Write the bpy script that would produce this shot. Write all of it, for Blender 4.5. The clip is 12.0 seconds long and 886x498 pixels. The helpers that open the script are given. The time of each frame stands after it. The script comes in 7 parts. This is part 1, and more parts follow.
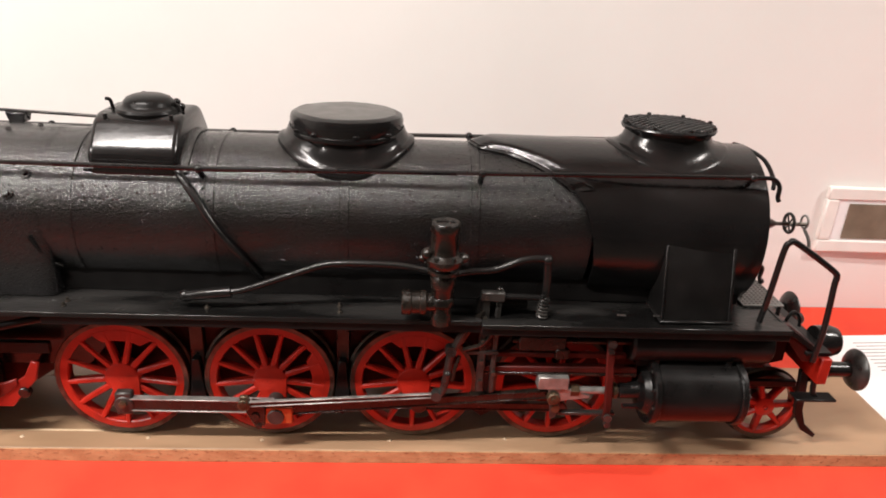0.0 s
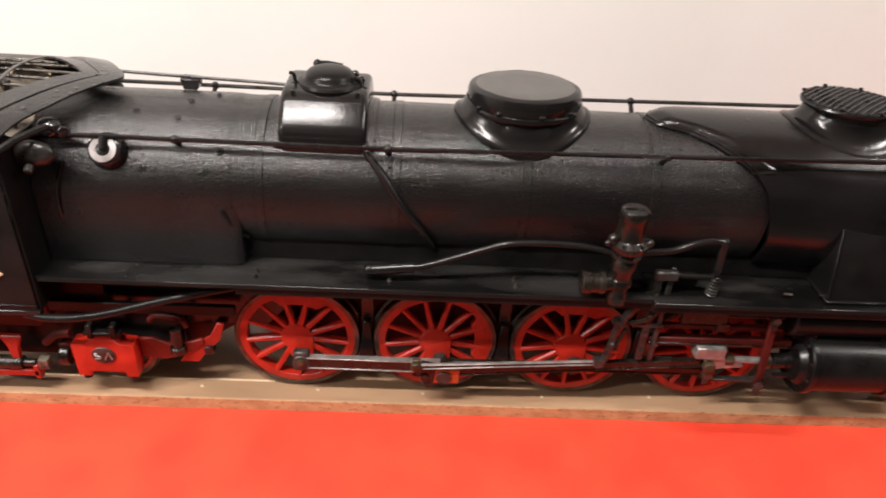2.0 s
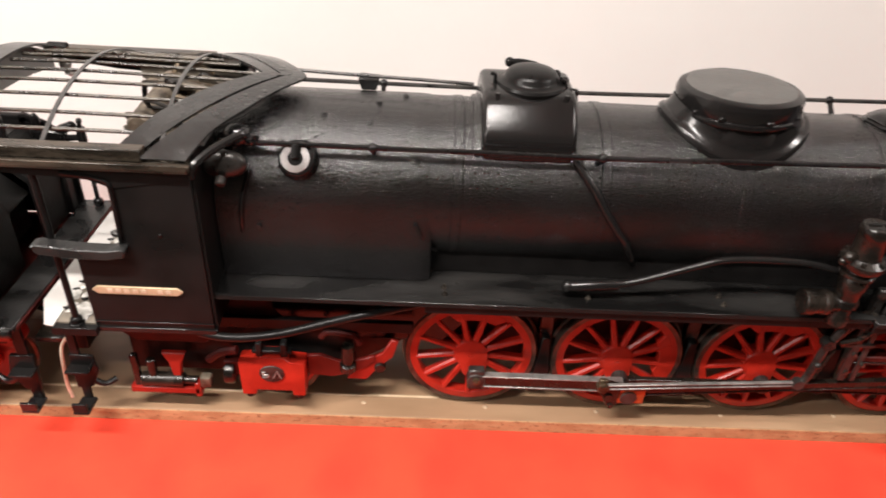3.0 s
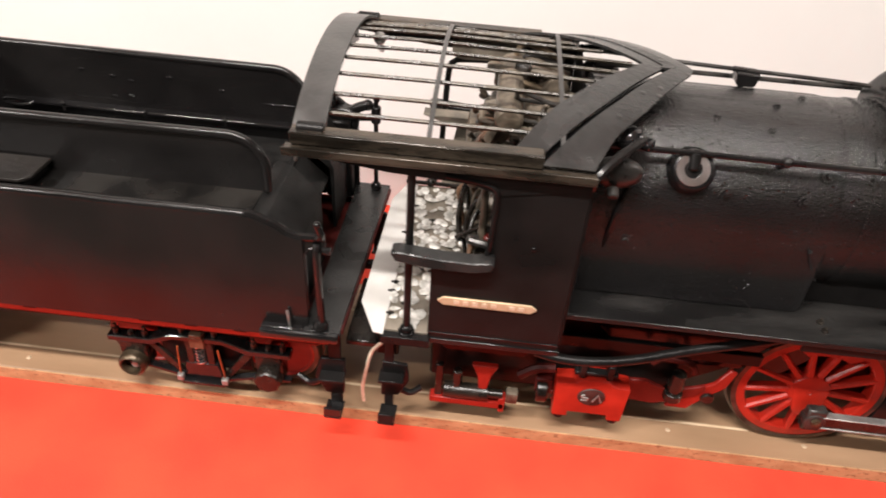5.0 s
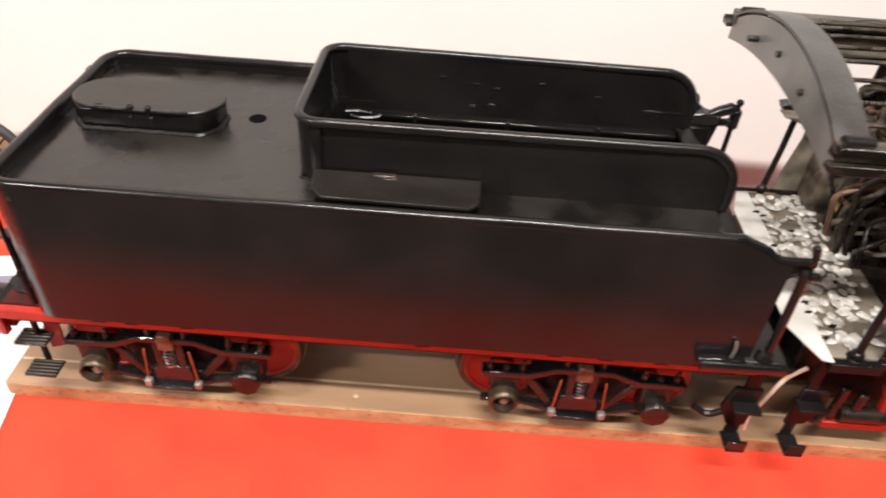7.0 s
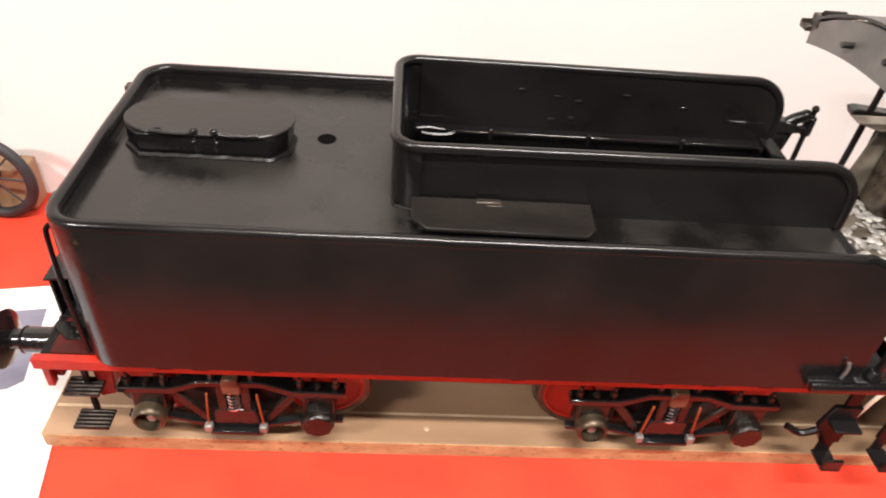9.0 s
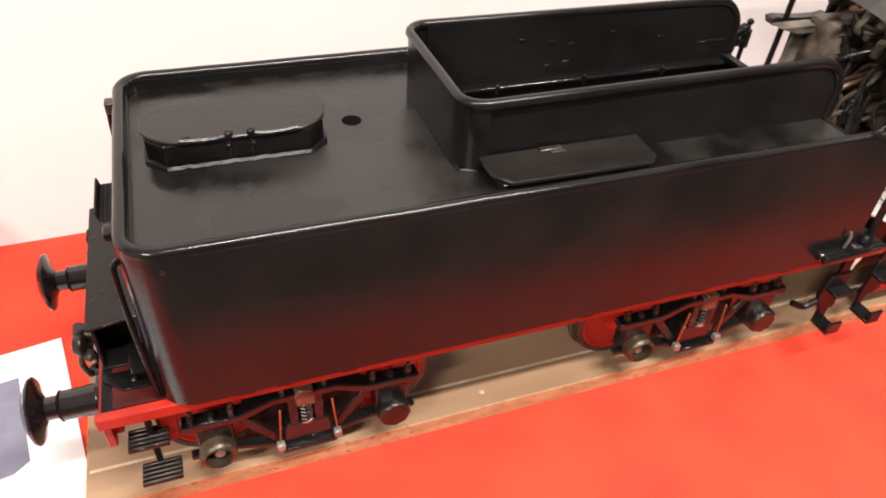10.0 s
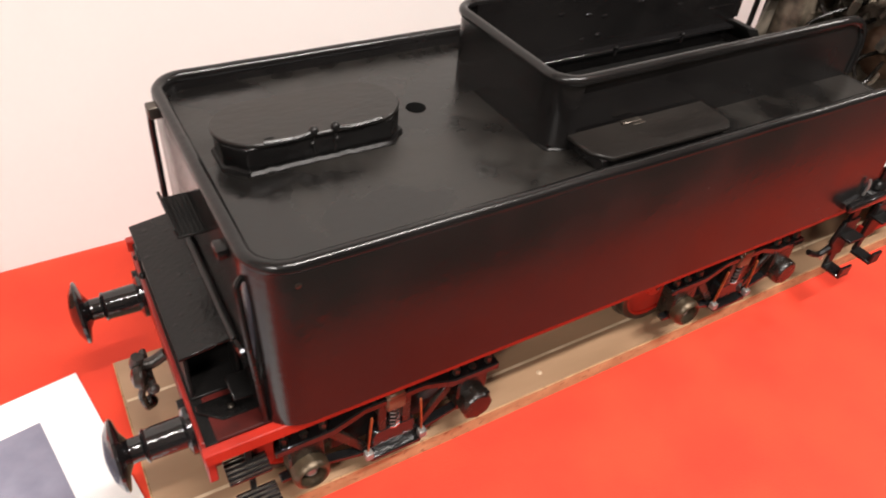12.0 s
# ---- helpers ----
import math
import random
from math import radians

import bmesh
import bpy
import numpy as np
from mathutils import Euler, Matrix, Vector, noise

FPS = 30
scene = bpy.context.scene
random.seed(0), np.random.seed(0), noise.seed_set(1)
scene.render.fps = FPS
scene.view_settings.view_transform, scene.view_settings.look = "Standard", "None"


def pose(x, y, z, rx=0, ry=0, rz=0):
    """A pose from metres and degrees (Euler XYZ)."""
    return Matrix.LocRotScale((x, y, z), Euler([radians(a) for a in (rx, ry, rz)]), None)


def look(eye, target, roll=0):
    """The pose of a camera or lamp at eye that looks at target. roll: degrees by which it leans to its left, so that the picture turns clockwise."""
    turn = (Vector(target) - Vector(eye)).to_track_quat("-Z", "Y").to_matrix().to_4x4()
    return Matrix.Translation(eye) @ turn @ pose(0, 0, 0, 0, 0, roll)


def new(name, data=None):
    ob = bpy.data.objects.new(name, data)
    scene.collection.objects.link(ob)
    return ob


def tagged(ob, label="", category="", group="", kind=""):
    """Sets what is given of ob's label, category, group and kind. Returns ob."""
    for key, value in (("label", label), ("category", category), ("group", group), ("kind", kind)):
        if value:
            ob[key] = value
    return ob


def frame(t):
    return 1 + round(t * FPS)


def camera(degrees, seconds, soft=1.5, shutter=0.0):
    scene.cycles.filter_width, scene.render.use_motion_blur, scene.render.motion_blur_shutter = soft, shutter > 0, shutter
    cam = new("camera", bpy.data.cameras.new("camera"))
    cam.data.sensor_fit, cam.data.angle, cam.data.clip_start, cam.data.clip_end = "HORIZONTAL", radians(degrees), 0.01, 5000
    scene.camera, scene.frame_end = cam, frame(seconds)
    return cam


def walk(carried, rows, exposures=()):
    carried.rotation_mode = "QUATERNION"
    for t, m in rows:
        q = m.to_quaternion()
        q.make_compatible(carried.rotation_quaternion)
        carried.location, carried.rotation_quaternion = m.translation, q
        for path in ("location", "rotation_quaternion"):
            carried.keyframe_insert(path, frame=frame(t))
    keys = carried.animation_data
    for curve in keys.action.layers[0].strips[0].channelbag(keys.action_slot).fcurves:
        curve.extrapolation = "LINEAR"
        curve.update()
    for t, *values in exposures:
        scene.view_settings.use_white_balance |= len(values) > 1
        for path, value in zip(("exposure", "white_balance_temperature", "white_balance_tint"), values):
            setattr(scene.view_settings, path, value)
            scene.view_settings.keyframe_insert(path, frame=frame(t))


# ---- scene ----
cam = camera(64.3, 12.0, 1.8, 0.3)
PATH = [
    (0, (0.277, -0.707, 0.493), (0.416, 1.135, -0.275), 3.3),
    (0.5, (0.27, -0.705, 0.497), (0.404, 1.132, -0.283), 3.4),
    (1, (0.233, -0.704, 0.524), (0.344, 1.104, -0.324), 3.5),
    (1.5, (0.185, -0.697, 0.57), (0.273, 1.044, -0.41), 3.7),
    (2, (0.12, -0.672, 0.572), (0.211, 1.02, -0.49), 3.9),
    (2.5, (0.03, -0.633, 0.564), (0.119, 1.033, -0.538), 3.8),
    (3, (-0.058, -0.606, 0.565), (0.011, 1.048, -0.557), 3.7),
    (3.2, (-0.081, -0.597, 0.571), (-0.036, 1.048, -0.565), 3.5),
    (4.8, (-0.266, -0.526, 0.546), (-0.415, 1.05, -0.676), 3.5),
    (5, (-0.315, -0.526, 0.547), (-0.404, 1.047, -0.685), 4.2),
    (5.5, (-0.42, -0.54, 0.548), (-0.414, 1.034, -0.685), 5.1),
    (6, (-0.493, -0.534, 0.539), (-0.458, 1.034, -0.701), 5.1),
    (6.5, (-0.554, -0.501, 0.53), (-0.6, 1.058, -0.722), 3.5),
    (7, (-0.679, -0.491, 0.514), (-0.681, 1.066, -0.741), 4.3),
    (7.2, (-0.721, -0.493, 0.512), (-0.683, 1.059, -0.75), 4.7),
    (8.8, (-0.767, -0.451, 0.513), (-0.618, 1.082, -0.762), 6.2),
    (9, (-0.782, -0.447, 0.504), (-0.649, 1.097, -0.76), 5.6),
    (9.5, (-0.883, -0.429, 0.497), (-0.525, 1.071, -0.776), 5.8),
    (10, (-0.937, -0.425, 0.483), (-0.355, 1.001, -0.792), 4.2),
    (10.5, (-0.995, -0.411, 0.466), (-0.334, 0.974, -0.817), 3.0),
    (11, (-1.054, -0.376, 0.455), (-0.327, 0.964, -0.84), 3.1),
    (11.5, (-1.073, -0.356, 0.448), (-0.248, 0.926, -0.847), 6.5),
    (12, (-1.048, -0.36, 0.467), (-0.205, 0.915, -0.824), 5.7),
]
walk(cam, [(t, look(eye, target, roll)) for t, eye, target, roll in PATH], [(0, 0.03), (3.2, 0.05), (5, 0.0), (6.5, -0.07), (7.2, -0.03), (8.8, 0.02), (10, -0.02), (10.5, -0.16), (12, -0.23)])

# ---- room light: unseen white ceiling lamps over the visitors' side ----
WORLD = bpy.data.worlds.new("room_air")
scene.world = WORLD
WORLD.use_nodes = True
WORLD.node_tree.nodes["Background"].inputs[0].default_value = (1.0, 0.93, 0.86, 1)
WORLD.node_tree.nodes["Background"].inputs[1].default_value = 0.03
CEIL = 1.75
# First placed by the boiler highlight; second added for the wall, third for the floor
LAMPS = [(-0.55, -0.80, 1.10, 63.0), (2.05, -0.45, 0.58, 34.0), (-2.25, -1.45, 0.58, 64.0)]     # x, y, length, watts
for lx, ly, length, watts in LAMPS:
    data = bpy.data.lights.new("unseen_lamp_light", "AREA")
    data.shape, data.size, data.size_y = "RECTANGLE", length, 0.06
    data.energy, data.color = watts, (1.0, 0.932, 0.885)
    ob = new("unseen_lamp_light", data)
    ob.matrix_world = look((lx, ly, CEIL - 0.065), (lx, ly, 0), 0)


# ---- materials ----
def nodes_of(m):
    m.use_nodes = True
    n, l = m.node_tree.nodes, m.node_tree.links
    return n, l, n["Principled BSDF"]


def surface(name, c1, c2, scale=20.0, rough=(0.4, 0.5), metal=0.0, bump=0.0, bump_scale=400.0, stretch=(1, 1, 1),
            fine=None, coat=0.0, spec=0.5, edge=(0.35, 0.65), vary=0.0, pimples=0.0, pimple_scale=150.0):
    """Two mixed colours at a broad scale, a finer speckle, uneven gloss and a fine relief."""
    m = bpy.data.materials.new(name)
    n, l, p = nodes_of(m)
    tc = n.new("ShaderNodeTexCoord")
    mp = n.new("ShaderNodeMapping")
    mp.inputs["Scale"].default_value = stretch
    l.new(tc.outputs["Object"], mp.inputs["Vector"])
    big = n.new("ShaderNodeTexNoise")
    big.inputs["Scale"].default_value, big.inputs["Detail"].default_value = scale, 6
    l.new(mp.outputs["Vector"], big.inputs["Vector"])
    ramp = n.new("ShaderNodeValToRGB")
    ramp.color_ramp.elements[0].position, ramp.color_ramp.elements[1].position = edge
    ramp.color_ramp.elements[0].color, ramp.color_ramp.elements[1].color = (*c1, 1), (*c2, 1)
    l.new(big.outputs["Fac"], ramp.inputs["Fac"])
    small = n.new("ShaderNodeTexNoise")
    small.inputs["Scale"].default_value, small.inputs["Detail"].default_value = bump_scale, 4
    l.new(mp.outputs["Vector"], small.inputs["Vector"])
    colour = ramp.outputs["Color"]
    if fine:
        r2 = n.new("ShaderNodeValToRGB")
        r2.color_ramp.elements[0].position, r2.color_ramp.elements[1].position = 0.56, 0.70
        r2.color_ramp.elements[0].color, r2.color_ramp.elements[1].color = (0, 0, 0, 1), (1, 1, 1, 1)
        l.new(small.outputs["Fac"], r2.inputs["Fac"])
        mix = n.new("ShaderNodeMix")
        mix.data_type = "RGBA"
        mix.inputs[7].default_value = (*fine, 1)
        l.new(r2.outputs["Color"], mix.inputs[0])
        l.new(colour, mix.inputs[6])
        colour = mix.outputs[2]
    if vary:
        info = n.new("ShaderNodeObjectInfo")
        vr = n.new("ShaderNodeMapRange")
        vr.inputs[3].default_value, vr.inputs[4].default_value = 1.0 - vary, 1.0
        l.new(info.outputs["Random"], vr.inputs[0])
        hs = n.new("ShaderNodeHueSaturation")
        l.new(vr.outputs[0], hs.inputs["Value"])
        l.new(colour, hs.inputs["Color"])
        colour = hs.outputs["Color"]
    l.new(colour, p.inputs["Base Color"])
    rr = n.new("ShaderNodeMapRange")
    rr.inputs[1].default_value, rr.inputs[2].default_value = 0.3, 0.7
    rr.inputs[3].default_value, rr.inputs[4].default_value = rough
    l.new(big.outputs["Fac"], rr.inputs[0])
    l.new(rr.outputs[0], p.inputs["Roughness"])
    p.inputs["Metallic"].default_value = metal
    p.inputs["Specular IOR Level"].default_value = spec
    p.inputs["Coat Weight"].default_value, p.inputs["Coat Roughness"].default_value = coat, 0.12
    if bump:
        b = n.new("ShaderNodeBump")
        b.inputs["Strength"].default_value, b.inputs["Distance"].default_value = bump, 0.001
        height = small.outputs["Fac"]
        if pimples:
            # scattered runs and specks in the paint
            cell = n.new("ShaderNodeTexVoronoi")
            cell.inputs["Scale"].default_value = pimple_scale
            l.new(tc.outputs["Object"], cell.inputs["Vector"])
            spot = n.new("ShaderNodeMapRange")
            spot.interpolation_type = "SMOOTHSTEP"
            spot.inputs[1].default_value, spot.inputs[2].default_value = 0.34, 0.05
            l.new(cell.outputs["Distance"], spot.inputs[0])
            few = n.new("ShaderNodeMath")
            few.operation = "GREATER_THAN"
            few.inputs[1].default_value = 0.70
            l.new(cell.outputs["Color"], few.inputs[0])
            both = n.new("ShaderNodeMath")
            both.operation = "MULTIPLY"
            l.new(spot.outputs[0], both.inputs[0])
            l.new(few.outputs[0], both.inputs[1])
            add = n.new("ShaderNodeMath")
            add.operation = "MULTIPLY_ADD"
            add.inputs[1].default_value = pimples
            l.new(both.outputs[0], add.inputs[0])
            l.new(small.outputs["Fac"], add.inputs[2])
            height = add.outputs[0]
        l.new(height, b.inputs["Height"])
        l.new(b.outputs["Normal"], p.inputs["Normal"])
    return m


BLACK = surface("black_enamel", (0.0062, 0.0057, 0.0057), (0.0108, 0.0099, 0.0096), 14, (0.15, 0.28), bump=0.16, bump_scale=220, spec=0.36, pimples=0.45, pimple_scale=60)
CLAD = surface("brushed_black_boiler_paint", (0.0044, 0.0041, 0.0043), (0.0080, 0.0074, 0.0077), 10, (0.08, 0.15), bump=0.90, bump_scale=640, spec=0.70, pimples=1.9, pimple_scale=340)
GLOSS = surface("high_gloss_black_enamel", (0.0060, 0.0056, 0.0058), (0.0100, 0.0094, 0.0097), 20, (0.04, 0.10), bump=0.3, bump_scale=260, spec=0.65, pimples=0.8, pimple_scale=160)
SATIN = surface("satin_black_paint", (0.0056, 0.0052, 0.0051), (0.0095, 0.0088, 0.0085), 30, (0.26, 0.40), bump=0.15, bump_scale=400, spec=0.18)
SEMI = surface("semi_gloss_black_paint", (0.0038, 0.0035, 0.0035), (0.0070, 0.0065, 0.0063), 24, (0.18, 0.32), bump=0.3, bump_scale=330, spec=0.30, pimples=0.9, pimple_scale=150)
SMOKE = surface("smooth_black_smokebox_paint", (0.0042, 0.0039, 0.0040), (0.0074, 0.0068, 0.0069), 16, (0.12, 0.24), bump=0.28, bump_scale=420, spec=0.46, pimples=0.8, pimple_scale=80)
DUSTY = surface("dusty_black_plate", (0.0055, 0.0053, 0.0052), (0.0130, 0.0125, 0.0120), 45, (0.40, 0.55), bump=0.35, bump_scale=500, spec=0.14)
RUNPLATE = surface("scuffed_black_running_plate", (0.0045, 0.0043, 0.0042), (0.0210, 0.0200, 0.0190), 26, (0.14, 0.40), bump=0.5, bump_scale=260, spec=0.32, stretch=(0.3, 1, 1), edge=(0.46, 0.66), pimples=1.2, pimple_scale=90)
GREY = surface("grey_painted_sheet", (0.009, 0.0088, 0.0088), (0.020, 0.0195, 0.0190), 35, (0.20, 0.42), bump=0.35, bump_scale=260, spec=0.45, pimples=0.8, pimple_scale=120)
NOSEGREY = surface("grey_roof_sheet", (0.016, 0.0155, 0.0152), (0.032, 0.0310, 0.0300), 25, (0.14, 0.36), bump=0.4, bump_scale=200, spec=0.5, pimples=1.0, pimple_scale=110)
HOOPGREY = surface("dusty_mid_grey_sheet", (0.028, 0.027, 0.026), (0.056, 0.054, 0.052), 40, (0.28, 0.46), bump=0.3, bump_scale=300)
RED = surface("red_wheel_enamel", (0.29, 0.012, 0.006), (0.43, 0.020, 0.009), 45, (0.28, 0.44), bump=0.25, bump_scale=300, vary=0.12)
MIDRED = surface("dark_red_enamel", (0.20, 0.009, 0.005), (0.30, 0.013, 0.007), 30, (0.30, 0.45), bump=0.18, bump_scale=300)
# Much darker and duller than the wheels' red
DULLRED = surface("dull_dark_red", (0.028, 0.0045, 0.0035), (0.075, 0.008, 0.006), 40, (0.45, 0.6), bump=0.2, bump_scale=300, spec=0.25)
DEEPRED = surface("deep_red_enamel", (0.085, 0.006, 0.004), (0.15, 0.009, 0.006), 40, (0.35, 0.5), bump=0.2, bump_scale=300, spec=0.3)
BROWN = surface("oily_brown_steel", (0.0052, 0.0042, 0.0036), (0.0160, 0.0120, 0.0090), 60, (0.16, 0.36), bump=0.4, bump_scale=400, spec=0.45)
STEEL = surface("bright_steel", (0.20, 0.19, 0.18), (0.34, 0.33, 0.31), 80, (0.28, 0.42), metal=0.55, bump=0.15, bump_scale=700)
CHROME = surface("polished_plating", (0.80, 0.79, 0.77), (0.88, 0.87, 0.85), 30, (0.10, 0.16), metal=1.0)
DECKING = surface("glossy_stained_black_deck", (0.0055, 0.0050, 0.0047), (0.0165, 0.0148, 0.0130), 20, (0.12, 0.46), bump=0.16, bump_scale=180, spec=0.55, edge=(0.42, 0.60), pimples=0.8, pimple_scale=70)
DARKSTEEL = surface("dark_worn_steel", (0.014, 0.013, 0.012), (0.050, 0.046, 0.042), 60, (0.24, 0.40), metal=0.3, bump=0.25, bump_scale=500)
TYRE = surface("worn_tyre_steel", (0.05, 0.042, 0.036), (0.14, 0.12, 0.10), 50, (0.30, 0.45), metal=0.8, bump=0.15, bump_scale=500)
BRASS = surface("tarnished_brass", (0.045, 0.032, 0.020), (0.11, 0.080, 0.048), 60, (0.28, 0.42), metal=0.6, bump=0.2, bump_scale=500)
COPPER = surface("orange_copper", (0.26, 0.065, 0.022), (0.42, 0.11, 0.035), 60, (0.34, 0.46), metal=0.4, bump=0.1)
PLATE = surface("brass_name_plate", (0.50, 0.36, 0.22), (0.62, 0.46, 0.30), 80, (0.40, 0.55), metal=0.3, bump=0.15)
BRIGHTPLATE = surface("polished_plate_letter", (0.62, 0.50, 0.36), (0.74, 0.62, 0.48), 80, (0.3, 0.4), metal=0.3)
SILVER = surface("worn_pale_paint", (0.34, 0.325, 0.29), (0.78, 0.76, 0.72), 110, (0.40, 0.60), metal=0.0, bump=0.6, bump_scale=300, vary=0.28)
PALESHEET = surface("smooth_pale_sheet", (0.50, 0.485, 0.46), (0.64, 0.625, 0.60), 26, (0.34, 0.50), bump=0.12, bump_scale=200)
ENDGREY = surface("pale_grey_end_plate", (0.13, 0.125, 0.117), (0.20, 0.193, 0.182), 30, (0.30, 0.45), bump=0.25, bump_scale=300)
GRIME = surface("grimy_backhead_paint", (0.026, 0.020, 0.014), (0.175, 0.142, 0.105), 60, (0.32, 0.55), metal=0.2, bump=0.6, bump_scale=300)
LINING = surface("pale_grey_cab_lining", (0.075, 0.064, 0.049), (0.21, 0.18, 0.142), 40, (0.4, 0.55), bump=0.5, bump_scale=300)
OCHRE = surface("yellow_ochre_wood", (0.42, 0.26, 0.07), (0.55, 0.36, 0.12), 60, (0.4, 0.5), bump=0.2)
RUST = surface("brown_tarnished_fitting", (0.075, 0.038, 0.022), (0.17, 0.095, 0.056), 70, (0.32, 0.5), metal=0.3, bump=0.3)
BAR = surface("bronzed_roof_bar", (0.010, 0.0080, 0.0056), (0.050, 0.038, 0.023), 70, (0.22, 0.40), metal=0.35, bump=0.5, vary=0.4)
RAILBROWN = surface("brown_worn_roof_strip", (0.012, 0.0095, 0.007), (0.105, 0.082, 0.060), 45, (0.16, 0.40), metal=0.35, bump=0.5, bump_scale=240, stretch=(0.3, 1, 1), edge=(0.42, 0.68))
RINGMETAL = surface("plated_washer", (0.52, 0.51, 0.51), (0.64, 0.63, 0.63), 60, (0.19, 0.26), metal=1.0, bump=0.1)
STRING = surface("cream_string", (0.62, 0.52, 0.38), (0.74, 0.64, 0.50), 200, (0.7, 0.8), bump=0.5, bump_scale=900)
BOARD = surface("brown_varnished_board", (0.265, 0.163, 0.094), (0.39, 0.248, 0.147), 14, (0.36, 0.52), bump=0.2, bump_scale=160, stretch=(0.25, 1, 1))
CHIP = surface("chipboard_edge", (0.34, 0.19, 0.09), (0.46, 0.28, 0.14), 90, (0.6, 0.75), bump=0.6, bump_scale=240, stretch=(0.6, 1, 1), fine=(0.22, 0.11, 0.05))
CHIPPED = surface("pale_chipped_varnish", (0.36, 0.25, 0.155), (0.50, 0.37, 0.25), 300, (0.6, 0.7), bump=0.3)
GROOVE = surface("pale_wood_groove", (0.56, 0.42, 0.27), (0.70, 0.55, 0.38), 60, (0.6, 0.7), bump=0.2)
CLOTH = surface("red_table_cloth", (0.62, 0.036, 0.013), (0.72, 0.052, 0.019), 16, (0.75, 0.85), bump=0.3, bump_scale=900)
WALLPAINT = surface("cream_white_wall_paint", (0.78, 0.76, 0.73), (0.82, 0.80, 0.77), 3, (0.65, 0.75), bump=0.08, bump_scale=160)
PAPER = surface("white_paper", (0.80, 0.80, 0.80), (0.84, 0.84, 0.84), 8, (0.6, 0.7))
PHOTO = surface("blue_grey_photo_print", (0.16, 0.16, 0.22), (0.24, 0.24, 0.31), 25, (0.35, 0.45))
PHOTO2 = surface("pale_photo_print", (0.50, 0.51, 0.56), (0.70, 0.71, 0.75), 60, (0.35, 0.45))
INK = surface("printed_ink", (0.10, 0.10, 0.11), (0.20, 0.20, 0.22), 200, (0.6, 0.7))
REDINK = surface("red_printed_line", (0.66, 0.06, 0.05), (0.74, 0.10, 0.08), 100, (0.6, 0.7))
FRAMEWHITE = surface("white_picture_moulding", (0.76, 0.74, 0.70), (0.82, 0.80, 0.76), 20, (0.4, 0.5), bump=0.05)
OLIVE = surface("olive_grey_print", (0.14, 0.12, 0.085), (0.21, 0.18, 0.13), 25, (0.5, 0.6))
# Flat black painted for dark gaps: roof slot, filler hole, deck seam
PITCH = surface("unlit_black", (0.001, 0.001, 0.001), (0.002, 0.002, 0.002), 40, (0.8, 0.9), spec=0.05)
RUBBER = surface("black_rubber", (0.012, 0.012, 0.014), (0.025, 0.025, 0.028), 40, (0.5, 0.6), bump=0.2)
LID = surface("brownish_matt_black", (0.0085, 0.0073, 0.0066), (0.0170, 0.0145, 0.0125), 26, (0.26, 0.46), bump=0.25, bump_scale=240, spec=0.4, stretch=(0.5, 1, 1), pimples=0.6, pimple_scale=90)
# The wall's sheen on the dome lid, put into the colour as grey
SHEENTOP = surface("black_paint_with_grey_sheen", (0.050, 0.048, 0.045), (0.085, 0.082, 0.077), 60, (0.28, 0.46), bump=0.3, bump_scale=260, spec=0.5)
# Tone of the unseen floor and two walls, set by reflections in black paint
DARKROOM = surface("unseen_dark_room", (0.100, 0.085, 0.070), (0.150, 0.130, 0.108), 6, (0.5, 0.6))
WOOD = surface("brown_wood_plinth", (0.22, 0.13, 0.07), (0.32, 0.20, 0.11), 20, (0.45, 0.55), stretch=(0.2, 1, 1))
GLOW = bpy.data.materials.new("lamp_diffuser")
_n, _l, _p = nodes_of(GLOW)
_p.inputs["Emission Color"].default_value, _p.inputs["Emission Strength"].default_value = (1.0, 0.92, 0.83, 1), 6.0


